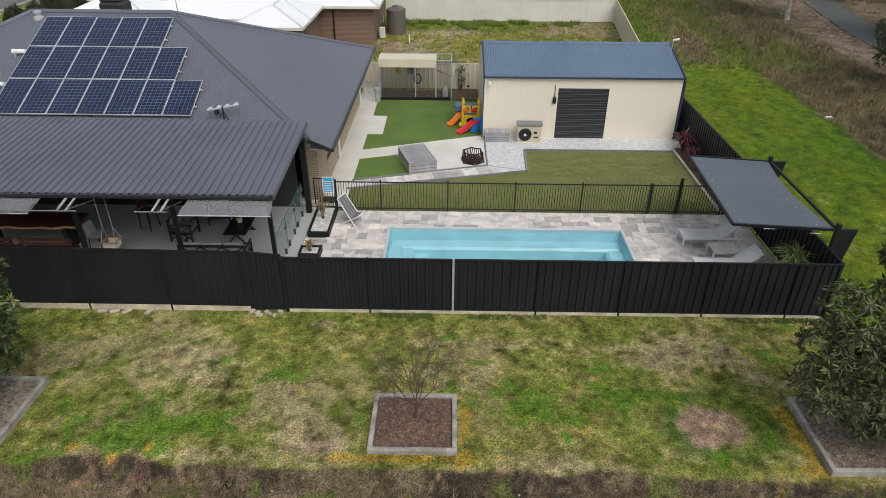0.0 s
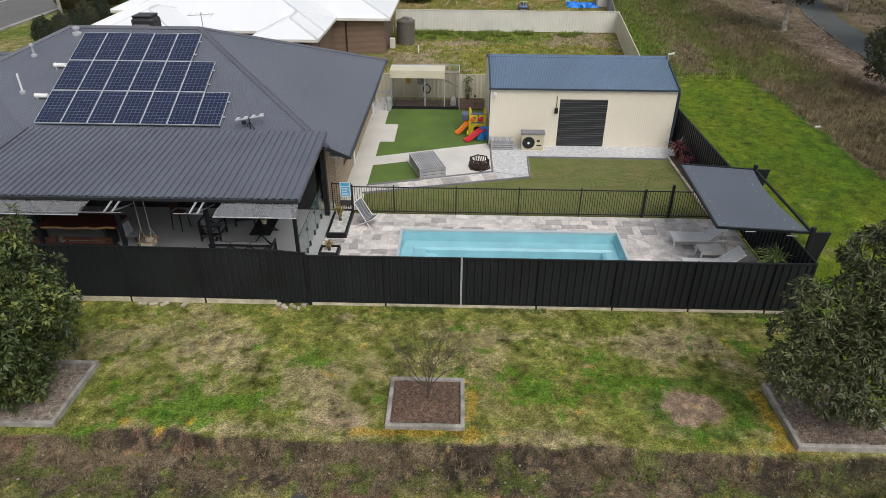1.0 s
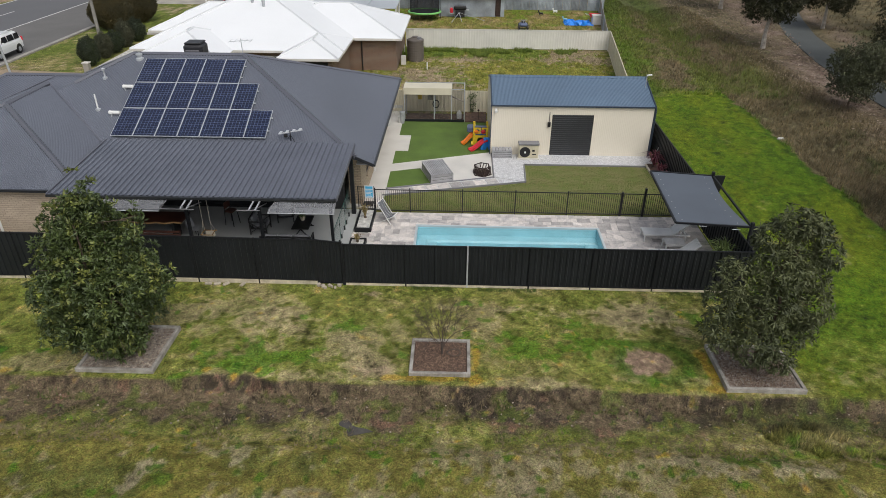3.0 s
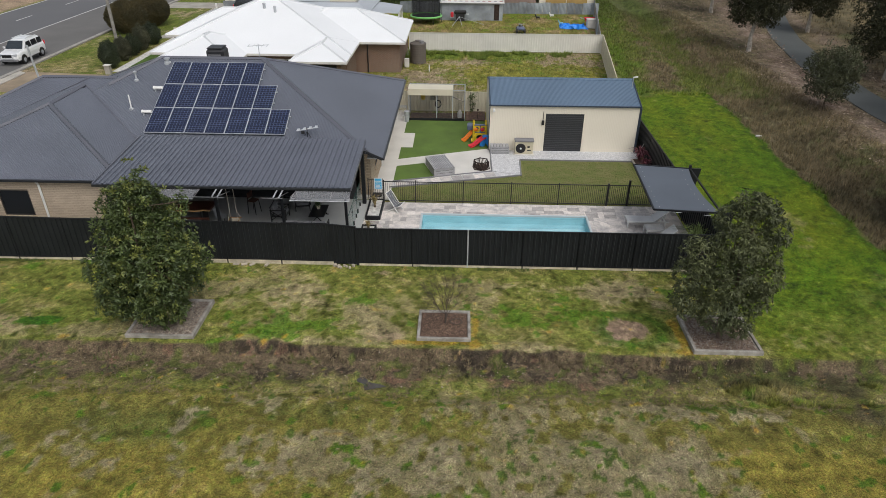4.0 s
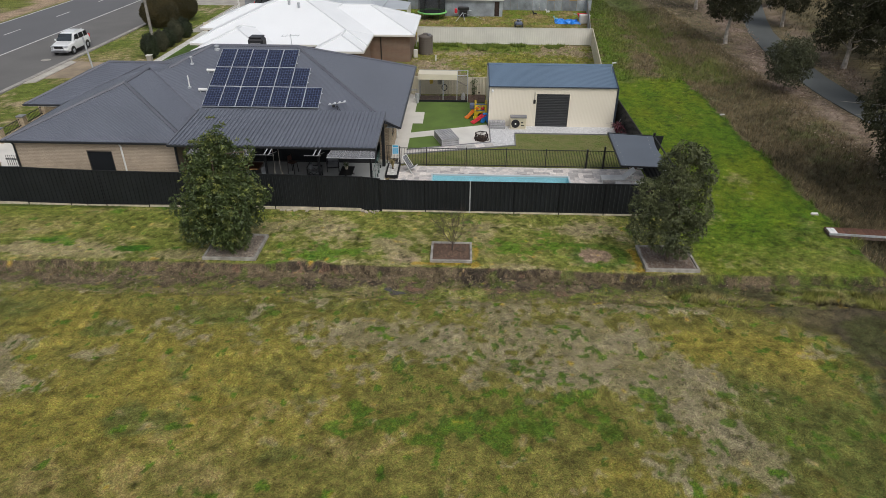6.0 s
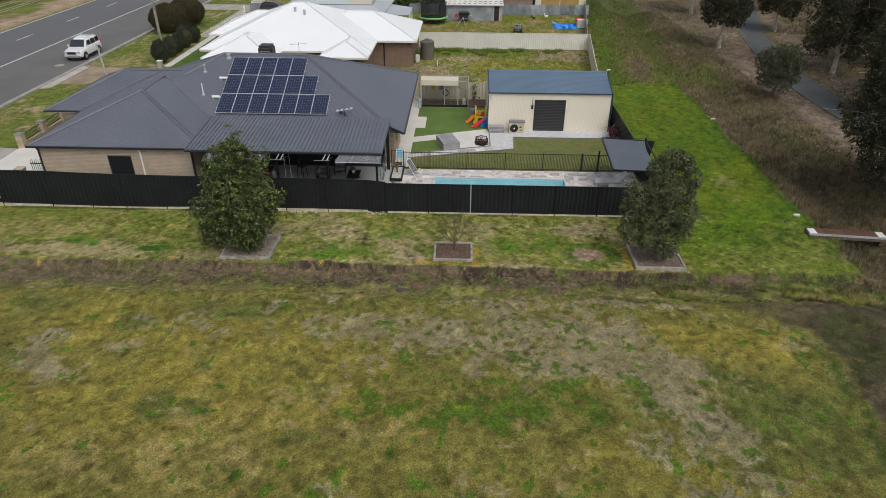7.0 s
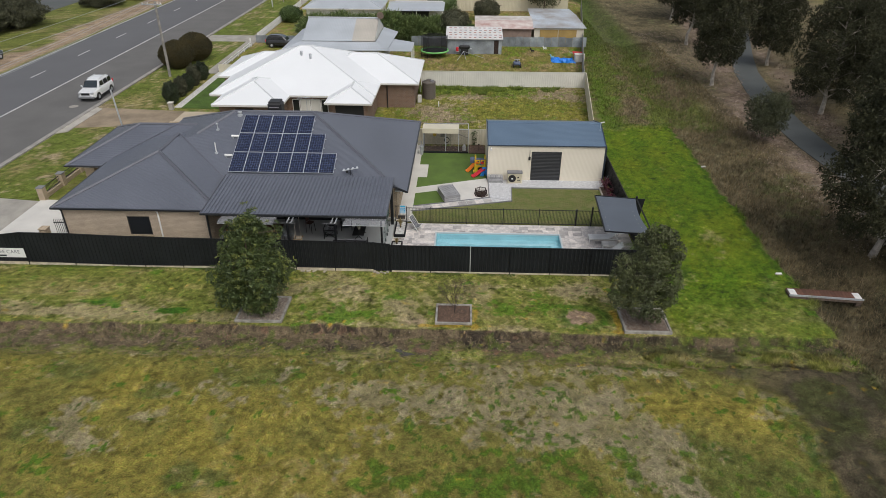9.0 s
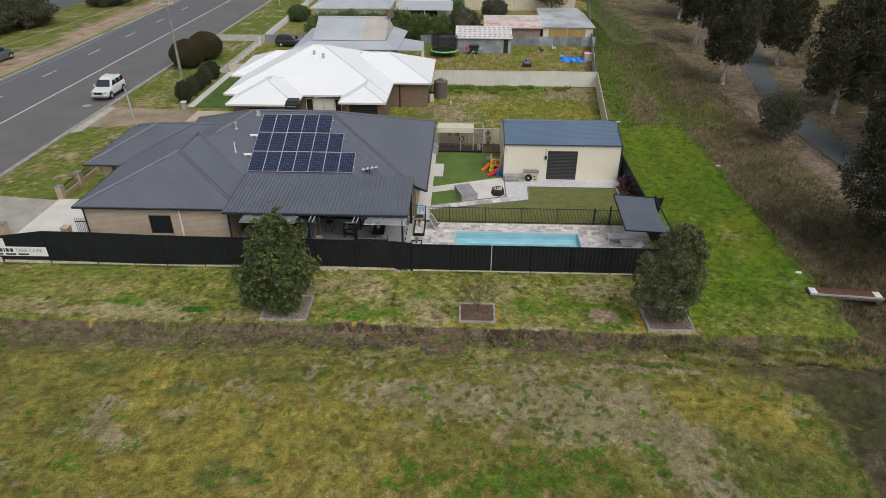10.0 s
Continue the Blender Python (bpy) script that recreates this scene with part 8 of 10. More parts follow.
def suv(at, turn, paint, label, bull=True):
    """A boxy four-wheel drive, 4.7 m long, nose towards -y."""
    t = thing("suv", label, "car", "", at, turn)
    tyre, rim = M["black"], M["galv"]
    def loft(sections, material, name, lab=""):
        g = Geo()
        k = len(sections[0])
        vs = [p for s in sections for p in s]
        fs = [(i * k + j, i * k + (j + 1) % k, (i + 1) * k + (j + 1) % k, (i + 1) * k + j) for i in range(len(sections) - 1) for j in range(k)]
        fs += [tuple(range(k)), tuple(range((len(sections) - 1) * k, len(sections) * k))[::-1]]
        return part(name, g.add(vs, fs), material, t, lab)
    def sec(y, w, z0, z1, r=0.12):
        return [(-w, y, z0), (w, y, z0), (w + 0.02, y, (z0 + z1) / 2), (w - 0.02, y, z1 - r), (w - r, y, z1), (-w + r, y, z1), (-w + 0.02, y, z1 - r), (-w - 0.02, y, (z0 + z1) / 2)]
    loft([sec(-2.36, 0.6, 0.52, 0.78), sec(-2.3, 0.74, 0.46, 0.9), sec(-2.15, 0.85, 0.42, 1.0), sec(-1.7, 0.9, 0.4, 1.06), sec(-1.1, 0.92, 0.4, 1.12), sec(-0.85, 0.93, 0.4, 1.16), sec(1.7, 0.93, 0.4, 1.16), sec(2.15, 0.9, 0.44, 1.14), sec(2.32, 0.82, 0.5, 1.05)], paint, "body")
    loft([sec(-1.1, 0.84, 1.08, 1.14, 0.02), sec(-0.75, 0.8, 1.08, 1.46, 0.1), sec(-0.38, 0.76, 1.08, 1.74, 0.14), sec(-0.05, 0.74, 1.08, 1.83, 0.17), sec(0.6, 0.74, 1.08, 1.87, 0.18), sec(1.5, 0.73, 1.08, 1.84, 0.17), sec(1.95, 0.72, 1.08, 1.74, 0.16), sec(2.18, 0.74, 1.08, 1.4, 0.1), sec(2.26, 0.78, 1.08, 1.14, 0.02)], paint, "cabin")
    part("windscreen", Geo().add([(-0.74, -1.12, 1.19), (0.74, -1.12, 1.19), (0.68, -0.8, 1.5), (-0.68, -0.8, 1.5), (0.6, -0.45, 1.765), (-0.6, -0.45, 1.765)], [(0, 1, 2, 3), (3, 2, 4, 5)]), screen, t)
    for s in (-1, 1):
        for y0, y1 in ((-0.75, 0.2), (0.28, 1.15), (1.23, 1.95)):
            x0, x1 = s * 0.855, s * 0.79
            part("side_window", Geo().add([(x0, y0 if y0 > -0.7 else y0 + 0.0, 1.2), (x0, y1, 1.2), (x1, y1 - 0.05, 1.66), (x1, y0 + (0.32 if y0 < -0.7 else 0.03), 1.66)], [(0, 1, 2, 3)] if s > 0 else [(3, 2, 1, 0)]), win_dark, t)
        part("mirror", Geo().box(s * 0.95, s * 1.12, -0.85, -0.72, 1.15, 1.32, 0.03), paint, t)
        part("headlight", Geo().box(s * 0.45, s * 0.8, -2.34, -2.12, 0.76, 0.98, 0.05), M["galv"], t)
        part("fog_light", Geo().box(s * 0.5, s * 0.7, -2.42, -2.3, 0.5, 0.62, 0.03), M["white"], t)
        part("tail_light", Geo().box(s * 0.72, s * 0.88, 2.28, 2.36, 0.9, 1.25, 0.02), red, t)
        part("side_step", Geo().box(s * 0.86, s * 1.02, -0.9, 1.1, 0.36, 0.42), M["black"], t)
        for y in (-1.45, 1.4):
            part("wheel_arch", Geo().tube((s * 0.8, y, 0.4), (s * 0.955, y, 0.4), 0.41, 0.41, 20), M["black"], t)
            w = part("wheel", Geo().tube((s * 0.76, y, 0.36), (s * 0.97, y, 0.36), 0.36, 0.36, 20), tyre, t)
            part("rim", Geo().tube((s * 0.96, y, 0.36), (s * 0.985, y, 0.36), 0.21, 0.18, 14), rim, w)
    part("grille", Geo().box(-0.45, 0.45, -2.38, -2.3, 0.7, 0.95, 0.02), M["black"], t)
    if bull:
        part("bumper", Geo().box(-0.85, 0.85, -2.46, -2.2, 0.36, 0.55, 0.05), M["grey"], t)
        g = Geo().bar((-0.7, -2.5, 0.6), (0.7, -2.5, 0.6), 0.06, 0.1)
        g.chain([(-0.55, -2.52, 0.6), (-0.5, -2.5, 1.0), (0.5, -2.5, 1.0), (0.55, -2.52, 0.6)], 0.035, 8)
        part("bull_bar", g, M["galv"], t, "steel bull bar")
    for x in (-0.6, 0.6):
        part("roof_rail", Geo().bar((x, 0.0, 1.89), (x, 1.7, 1.87), 0.035, 0.035), paint, t)
    return t


def carpaint(name, c):
    return mat(name, c, 0.25, 0, 0.03, 1, 20, 0, coat=0.6)


suv((-40.0, 34.2, 0.01), 2, carpaint("white_car_paint", (0.74, 0.75, 0.75)), "white four-wheel drive with a bull bar parked at the kerb")
suv((-25.9, 57.7, 0.01), 90, carpaint("black_car_paint", (0.016, 0.017, 0.02)), "black sport utility car parked beside the neighbour's house", False).scale = (0.86, 0.86, 0.86)
suv((-61.0, 47.6, 0.01), 178, carpaint("grey_car_paint", (0.09, 0.11, 0.12)), "dark grey car parked on the dirt verge", False)
single("manhole_cover", Geo().lathe(-40.6, 30.4, [(0.45, 0.0), (0.45, 0.018)], 20), M["concrete_old"], "round concrete manhole cover in the asphalt", "manhole")


# ---- neighbouring houses ----
def hip_house(name, label, rects, ze, slope, rns, rew, ws, we, wallinset=0.5):
    """A house under overlapping hip roofs."""
    t = thing(name, label, "house", "neighbouring houses")
    for x0, x1, y0, y1, e in rects:
        h = hip_planes(x0, x1, y0, y1, e, slope)
        for key, m in (("s", rns), ("n", rns), ("e", rew), ("w", rew)):
            part("roof", slab([h[key]], 0.05), m, t)
        a, b = h["ridge"]
        part("ridge_cap", capping([a, b], 0.09), M["white_cap"] if rns == M["white_roof"] else rns, t)
        for c in ((x0, y0), (x0, y1), (x1, y0), (x1, y1)):
            q = a if abs(c[0] - a[0]) + abs(c[1] - a[1]) < abs(c[0] - b[0]) + abs(c[1] - b[1]) else b
            part("hip_cap", capping([q, (*c, e)], 0.08), M["white_cap"] if rns == M["white_roof"] else rns, t)
        i = wallinset
        part("wall", Geo().box(x0 + i, x1 - i, y0 + i, y0 + i + 0.2, 0, e - 0.08), ws, t)
        part("wall", Geo().box(x0 + i, x1 - i, y1 - i - 0.2, y1 - i, 0, e - 0.08), ws, t)
        part("wall", Geo().box(x0 + i, x0 + i + 0.2, y0 + i + 0.2, y1 - i - 0.2, 0, e - 0.08), we, t)
        part("wall", Geo().box(x1 - i - 0.2, x1 - i, y0 + i + 0.2, y1 - i - 0.2, 0, e - 0.08), we, t)
        part("fascia", Geo().box(x0, x1, y0 - 0.02, y0, e - 0.18, e - 0.02).box(x1, x1 + 0.02, y0, y1, e - 0.18, e - 0.02), M["concrete"], t)
        part("soffit", Geo().box(x0, x1, y0, y0 + i, e - 0.12, e - 0.09).box(x1 - i, x1, y0 + i, y1, e - 0.12, e - 0.09), M["soffit"], t)
    return t


wh = hip_house("house", "brown brick house with a bright white steel hip roof",
               [(-24.6, -8.9, 26.35, 41.0, 2.7), (-23.4, -17.0, 23.3, 31.0, 2.68), (-13.3, -8.95, 24.25, 30.5, 2.66), (-17.0, -5.1, 31.0, 40.3, 2.64), (-26.0, -14.5, 32.8, 40.8, 2.66)],
               2.7, 0.4, M["white_roof"], M["white_roof_ew"], M["redbrick_s"], M["redbrick_e"])
for x0, x1 in ((-16.9, -16.2), (-16.15, -15.2), (-15.15, -14.2), (-14.15, -13.5)):
    part("window", Geo().box(x0, x1, 26.78, 26.84, 0.6, 2.2), M["white"], wh)
    part("pane", Geo().box(x0 + 0.06, x1 - 0.06, 26.76, 26.78, 0.66, 2.14), win_dark if x0 < -16.5 or x0 > -14.5 else M["concrete"], wh)
# solid dark panel put in for the shade of the porch mouth
part("porch_opening", Geo().box(-12.4, -9.8, 24.7, 24.74, 0.1, 2.3), M["dark"], wh)
part("window", Geo().box(-21.4, -19.8, 23.74, 23.8, 1.0, 2.2), win_dark, wh)
for k, (x, y, z) in enumerate(((-16.9, 32.2, 5.0), (-15.9, 31.7, 4.85))):
    part("vent_pipe", Geo().lathe(x, y, [(0.12, z - 0.3), (0.12, z + 0.35), (0.16, z + 0.35), (0.1, z + 0.45)], 10), M["galv"], wh)
part("downpipe", Geo().tube((-8.35, 31.42, 0), (-8.35, 31.42, 2.6), 0.05, seg=8), M["black"], wh)
tank = thing("water_tank", "grey-brown corrugated rainwater tank beside the house", "water tank", at=(-4.3, 35.0, 0))
tank_mat = mat("grey_brown_tank", (0.11, 0.094, 0.08), 0.6, 0, 0.06, 1, 30, 0.05)
part("barrel", Geo().lathe(0, 0, [(0.7 + 0.012 * (k % 2), 1.68 * k / 16) for k in range(17)], 28), tank_mat, tank)
part("roof", Geo().lathe(0, 0, [(0.74, 1.68), (0.72, 1.73), (0.28, 1.9), (0.26, 1.97), (0.02, 1.98)], 28), tank_mat, tank)
part("hatch", Geo().lathe(0.35, -0.3, [(0.2, 1.78), (0.2, 1.98), (0.1, 2.0)], 14), M["grey"], tank)
hw = thing("hot_water_unit", "small white hot water unit against brick", "water heater", at=(-5.2, 33.4, 0))
part("casing", Geo().box(-0.2, 0.2, -0.2, 0.2, 0, 0.75, 0.03), M["concrete"], hw)
part("pipe", Geo().tube((0.1, 0.2, 1.0), (0.1, 0.2, 1.6), 0.02, seg=6), M["galv"], hw)
single("peg_marker", Geo().box(-3.2, -3.1, 32.0, 32.1, -0.1, 0.55, 0.01), M["white"], "short white peg standing in grass", "peg")

galv_roof = ribbed("pale_galvanised_roof", (0.4, 0.43, 0.46), "X", 0.2, 0.5, 0.15)
beige_roof = ribbed("faded_roof_sheet", (0.42, 0.39, 0.34), "X", 0.2, 0.6, 0.15)
board = mat("white_weatherboard", (0.62, 0.62, 0.58), 0.7, 0, 0.08, 1, 30, 0.05)
gh = thing("house", "old white weatherboard house with a pale galvanised roof", "house", "neighbouring houses")
part("roof", slab([[(-20.4, 47.1, 3.2), (-14.3, 47.1, 3.2), (-14.3, 51.9, 5.0), (-20.4, 51.9, 5.0)]]), galv_roof, gh)
part("roof", slab([[(-14.3, 47.1, 3.2), (-11.5, 47.1, 3.2), (-11.5, 51.9, 5.0), (-14.3, 51.9, 5.0)]]), beige_roof, gh, "faded beige roof sheets")
part("roof", slab([[(-11.5, 56.5, 3.2), (-20.4, 56.5, 3.2), (-20.4, 51.9, 5.0), (-11.5, 51.9, 5.0)]]), galv_roof, gh)
part("skirt_roof", slab([[(-22.6, 45.3, 2.5), (-9.9, 45.3, 2.5), (-11.4, 47.1, 3.1), (-20.5, 47.1, 3.1)]]), galv_roof, gh)
part("skirt_roof", slab([[(-9.9, 45.3, 2.5), (-9.5, 56.0, 2.5), (-11.4, 56.0, 3.1), (-11.4, 47.1, 3.1)]]), galv_roof, gh)
part("skirt_roof", slab([[(-22.6, 57, 2.5), (-22.6, 45.3, 2.5), (-20.5, 47.1, 3.1), (-20.5, 57, 3.1)]]), galv_roof, gh)
part("ridge_cap", capping([(-20.45, 51.9, 5.03), (-11.45, 51.9, 5.03)], 0.18), M["galv"], gh)
for x in (-20.4, -11.5):
    part("gable", Geo().add([(x, 47.1, 3.0), (x, 56.5, 3.0), (x, 51.9, 4.95)], [(0, 1, 2)]), board, gh)
part("wall", Geo().box(-21.8, -10.6, 46.0, 56.0, 0, 2.6), board, gh)
for x0, x1 in ((-20.5, -19.3), (-14.2, -12.6), (-12.2, -10.9)):
    w = part("window", Geo().box(x0, x1, 45.93, 46.0, 1.3, 2.25), M["white"], gh)
    part("pane", Geo().box(x0 + 0.08, x1 - 0.08, 45.91, 45.93, 1.38, 2.17), win_dark, w)
part("porch_roof", slab([[(-10.2, 45.6, 2.42), (-7.0, 46.4, 2.2), (-7.0, 51.2, 2.2), (-10.0, 52.2, 2.42)]]), galv_roof, gh)
for y in (46.6, 48.0, 49.5, 51.0):
    part("porch_post", Geo().box(-7.1, -7.02, y - 0.05, y + 0.05, 0, 2.2), M["white"], gh)
dish = thing("satellite_dish", "small brown satellite dish on the roof end", "satellite dish", at=(-11.3, 51.5, 4.8))
part("bowl", Geo().lathe(0, 0, [(0.05, 0.0), (0.3, 0.08), (0.45, 0.2)], 18).turned(pose(0, 0, 0.5, 60, 0, 20)), M["bark"], dish)
part("mast", Geo().tube((0, 0, -0.3), (0, 0, 0.5), 0.03, seg=6), M["galv"], dish)

# ---- back yards ----
zinc = mat("weathered_zinc", (0.3, 0.33, 0.36), 0.55, 0.2, 0.2, 0.8, 25, 0.1, per_object=0.25)
zf = thing("corrugated_fence", "patched grey corrugated iron fence", "fence")
for k in range(25):
    x0 = -8.0 + 0.97 * k
    pts = sheet_profile(0.95, 0.16, 0.07, 0.03)
    vs = [p for a, d in pts for p in ((x0 + a, 59.2 - d, 0.0), (x0 + a, 59.2 - d, 1.3 + 0.05 * math.sin(k * 2.2)))]
    part("sheet", Geo().add(vs, [(2 * i, 2 * i + 2, 2 * i + 3, 2 * i + 1) for i in range(len(pts) - 1)]), zinc, zf)
part("rail", Geo().box(-8, 16.2, 59.22, 59.27, 1.0, 1.08), M["sleeper"], zf)
lt = thing("lean_to_shed", "old zinc lean-to shed with a printed white roof lining", "shed")
for k in range(7):
    part("wall_sheet", Geo().box(-2.9 + 1.03 * k, -1.88 + 1.03 * k, 54.6, 54.66, 0, 1.95), zinc, lt)
part("end_wall", Geo().box(4.25, 4.32, 54.66, 58.4, 0, 2.2).box(-2.95, -2.9, 54.66, 58.4, 0, 2.2), zinc, lt)
part("roof", slab([[(-3.1, 54.3, 2.0), (4.45, 54.3, 2.0), (4.45, 58.6, 2.75), (-3.1, 58.6, 2.75)]], 0.04), mat("white_roof_wrap", (0.62, 0.61, 0.59), 0.6, 0, 0.06, 1, 20, 0.05), lt)
ink = mat("rust_red_ink", (0.3, 0.1, 0.08), 0.7, 0, 0.1, 2, 30, 0)
for r in range(5):
    for c in range(11):
        y = 54.75 + 0.8 * r
        z = 2.0 + 0.75 * (y - 54.3) / 4.3 + 0.012
        x = -2.7 + 0.66 * c + 0.08 * (r % 2)
        dz = 0.22 * 0.75 / 4.3
        part("printed_mark", Geo().add([(x, y, z), (x + 0.34, y, z), (x + 0.34, y + 0.22, z + dz), (x, y + 0.22, z + dz)], [(0, 1, 2, 3)]), ink if (r + c) % 3 else M["grey"], lt)
part("door", Geo().box(3.3, 3.9, 54.57, 54.6, 0.05, 1.8), M["rust"] if "rust" in M else rust, lt, "rusty sheet door")
tr = thing("trampoline", "round trampoline with black netting and a green rim", "trampoline", at=(-4.5, 53.3, 0))
lime = plastic("lime_padding", (0.2, 0.55, 0.16))
part("pad", Geo().chain([(1.75 * math.cos(t), 1.75 * math.sin(t), 0.75) for t in np.linspace(0, 2 * math.pi, 25)], 0.11, 6), lime, tr, "green padded rim")
part("mat", Geo().lathe(0, 0, [(1.68, 0.7), (1.68, 0.73)], 24), M["black"], tr)
netmat = glass("black_netting", (0.01, 0.01, 0.012), 0.9, 0.6)
part("net", Geo().add([(1.6 * math.cos(2 * math.pi * i / 24), 1.6 * math.sin(2 * math.pi * i / 24), z) for z in (0.78, 2.6) for i in range(24)], [(i, (i + 1) % 24, 24 + (i + 1) % 24, 24 + i) for i in range(24)]), netmat, tr)
for k in range(6):
    a = k * math.pi / 3
    part("pole", Geo().tube((1.75 * math.cos(a), 1.75 * math.sin(a), 0), (1.68 * math.cos(a), 1.68 * math.sin(a), 2.65), 0.03, seg=6), M["black"], tr)
bq = thing("barbecue", "black and red covered barbecue on a stand", "barbecue", at=(-0.6, 54.0, 0))
part("hood", Geo().box(-0.7, 0.7, -0.3, 0.3, 0.85, 1.25, 0.1), M["black"], bq)
part("cabinet", Geo().box(-0.5, 0.5, -0.25, 0.25, 0.1, 0.85, 0.02), M["dark"], bq)
part("gas_bottle", Geo().lathe(-0.95, 0, [(0.14, 0.5), (0.18, 0.6), (0.18, 0.95), (0.08, 1.05)], 12), red, bq, "red bottle")
part("side_shelf", Geo().box(-1.15, -0.7, -0.25, 0.25, 0.45, 0.5).box(0.7, 1.0, -0.25, 0.25, 0.8, 0.84), M["galv"], bq)
sf = thing("swing_frame", "bent pale pipe frame lying in the grass", "frame", at=(-0.9, 52.3, 0.03))
part("pipe", Geo().tube((-0.6, -1.2, 0), (0.2, 0.6, 0.7), 0.035, seg=6).tube((0.5, -0.6, 0), (0.2, 0.6, 0.7), 0.035, seg=6).tube((0.2, 0.6, 0.7), (3.0, -0.2, 0.02), 0.02, seg=6), M["galv"], sf)
qd = thing("ride_on_toy", "small dark ride-on quad in the grass", "toy", at=(5.95, 48.3, 0))
part("body", Geo().box(-0.4, 0.4, -0.55, 0.55, 0.3, 0.62, 0.1), gry, qd)
part("seat", Geo().box(-0.2, 0.2, 0.0, 0.5, 0.62, 0.78, 0.05), M["black"], qd)
part("handlebar", Geo().tube((-0.35, -0.3, 0.95), (0.35, -0.3, 0.95), 0.03, seg=6).tube((0, -0.3, 0.6), (0, -0.3, 0.95), 0.04, seg=6), M["galv"], qd)
for x in (-0.5, 0.35):
    for y in (-0.45, 0.4):
        part("wheel", Geo().tube((x, y, 0.26), (x + 0.15, y, 0.26), 0.26, 0.26, 14), M["black"], qd)
rt = np.random.default_rng(12)
n_ = 14
g = Geo()
hts = rt.uniform(0.03, 0.4, (n_, n_))
hts[0, :] = hts[-1, :] = hts[:, 0] = hts[:, -1] = 0.01
g.add([(10.6 + 2.9 * i / (n_ - 1) + 0.1 * rt.normal(), 50.4 + 1.7 * j / (n_ - 1) + 0.1 * rt.normal(), hts[i, j]) for i in range(n_) for j in range(n_)],
      [(i * n_ + j, (i + 1) * n_ + j, (i + 1) * n_ + j + 1, i * n_ + j + 1) for i in range(n_ - 1) for j in range(n_ - 1)])
single("tarpaulin", g, plastic("blue_tarp", (0.015, 0.22, 0.72)), "crumpled bright blue tarpaulin on the grass", "tarpaulin")
bx_ = thing("storage_crate", "pale square plastic crate by the fence", "crate", at=(14.1, 51.2, 0))
part("box", Geo().box(-0.6, 0.6, -0.4, 0.4, 0, 0.9, 0.03), M["concrete"], bx_)
part("lid", Geo().box(-0.63, 0.63, -0.43, 0.43, 0.9, 0.98, 0.02), M["concrete"], bx_)
wb_ = thing("wheelbarrow", "red wheelbarrow leaning beside the crate", "wheelbarrow", at=(14.2, 53.2, 0))
part("tray", Geo().add([(-0.5, -0.3, 0.35), (0.5, -0.2, 0.3), (0.5, 0.2, 0.3), (-0.5, 0.3, 0.35), (-0.7, -0.4, 0.75), (0.7, -0.35, 0.7), (0.7, 0.35, 0.7), (-0.7, 0.4, 0.75)], [(0, 1, 2, 3), (0, 4, 5, 1), (1, 5, 6, 2), (2, 6, 7, 3), (3, 7, 4, 0)]), red, wb_)
part("handle", Geo().tube((0.5, -0.2, 0.3), (-1.1, -0.3, 0.7), 0.025, seg=6).tube((0.5, 0.2, 0.3), (-1.1, 0.3, 0.7), 0.025, seg=6), M["galv"], wb_)
part("wheel", Geo().tube((0.75, -0.05, 0.2), (0.75, 0.05, 0.2), 0.2, 0.2, 14), M["black"], wb_)
for x, y, c in ((2.6, 55.0, M["galv"]), (8.6, 56.2, M["black"]), (10.4, 57.6, M["white"]), (10.9, 52.9, plastic("pale_blue_plastic", (0.25, 0.5, 0.6)))):
    t = thing("yard_toy", "small plastic toy lying in long grass", "toy", "yard toys", (x, y, 0))
    t.scale = (0.65, 0.65, 0.65)
    part("body", Geo().box(-0.35, 0.35, -0.15, 0.15, 0.1, 0.4, 0.06).bar((-0.3, 0, 0.35), (-0.5, 0.1, 0.75), 0.08, 0.2), c, t)
    part("leg", Geo().box(-0.3, -0.22, -0.12, 0.12, 0, 0.12).box(0.2, 0.28, -0.12, 0.12, 0, 0.12), c, t)
# sheds behind the iron fence
rustroof = mat("patchy_zinc_roof", (0.48, 0.53, 0.58), 0.5, 0.1, 0.25, 0.5, 20, 0.1, second=(0.3, 0.27, 0.24))
s1 = thing("shed", "low brick shed with a faded cream roof", "shed", "back sheds")
part("wall", Geo().box(1.2, 8.7, 60.5, 64.7, 0, 2.2), mat("pinkish_brick", (0.3, 0.22, 0.18), 0.9, 0, 0.1, 2, 30, 0.1), s1)
part("roof", slab([[(0.8, 60.1, 2.2), (9.0, 60.1, 2.2), (9.0, 63.2, 2.75), (0.8, 63.2, 2.75)]]), mat("faded_pink_roof", (0.62, 0.56, 0.52), 0.7, 0, 0.12, 0.9, 20, 0.1, second=(0.42, 0.26, 0.23)), s1)
part("roof", slab([[(0.8, 63.2, 2.7), (9.0, 63.2, 2.7), (9.0, 65.7, 2.9), (0.8, 65.7, 2.9)]]), mat("chalky_roof", (0.6, 0.58, 0.55), 0.7, 0, 0.12, 0.8, 20, 0.1, second=(0.4, 0.34, 0.3)), s1, "chalky faded roof sheets")
s2 = thing("shed", "cream double garage with mustard doors and patched roof", "shed", "back sheds")
part("wall", Geo().box(9.1, 16.0, 60.7, 66.2, 0, 2.3), M["cream"], s2)
part("roof", slab([[(8.9, 60.4, 2.3), (16.3, 60.4, 2.3), (15.6, 66.7, 3.0), (8.9, 66.7, 3.0)]]), rustroof, s2)
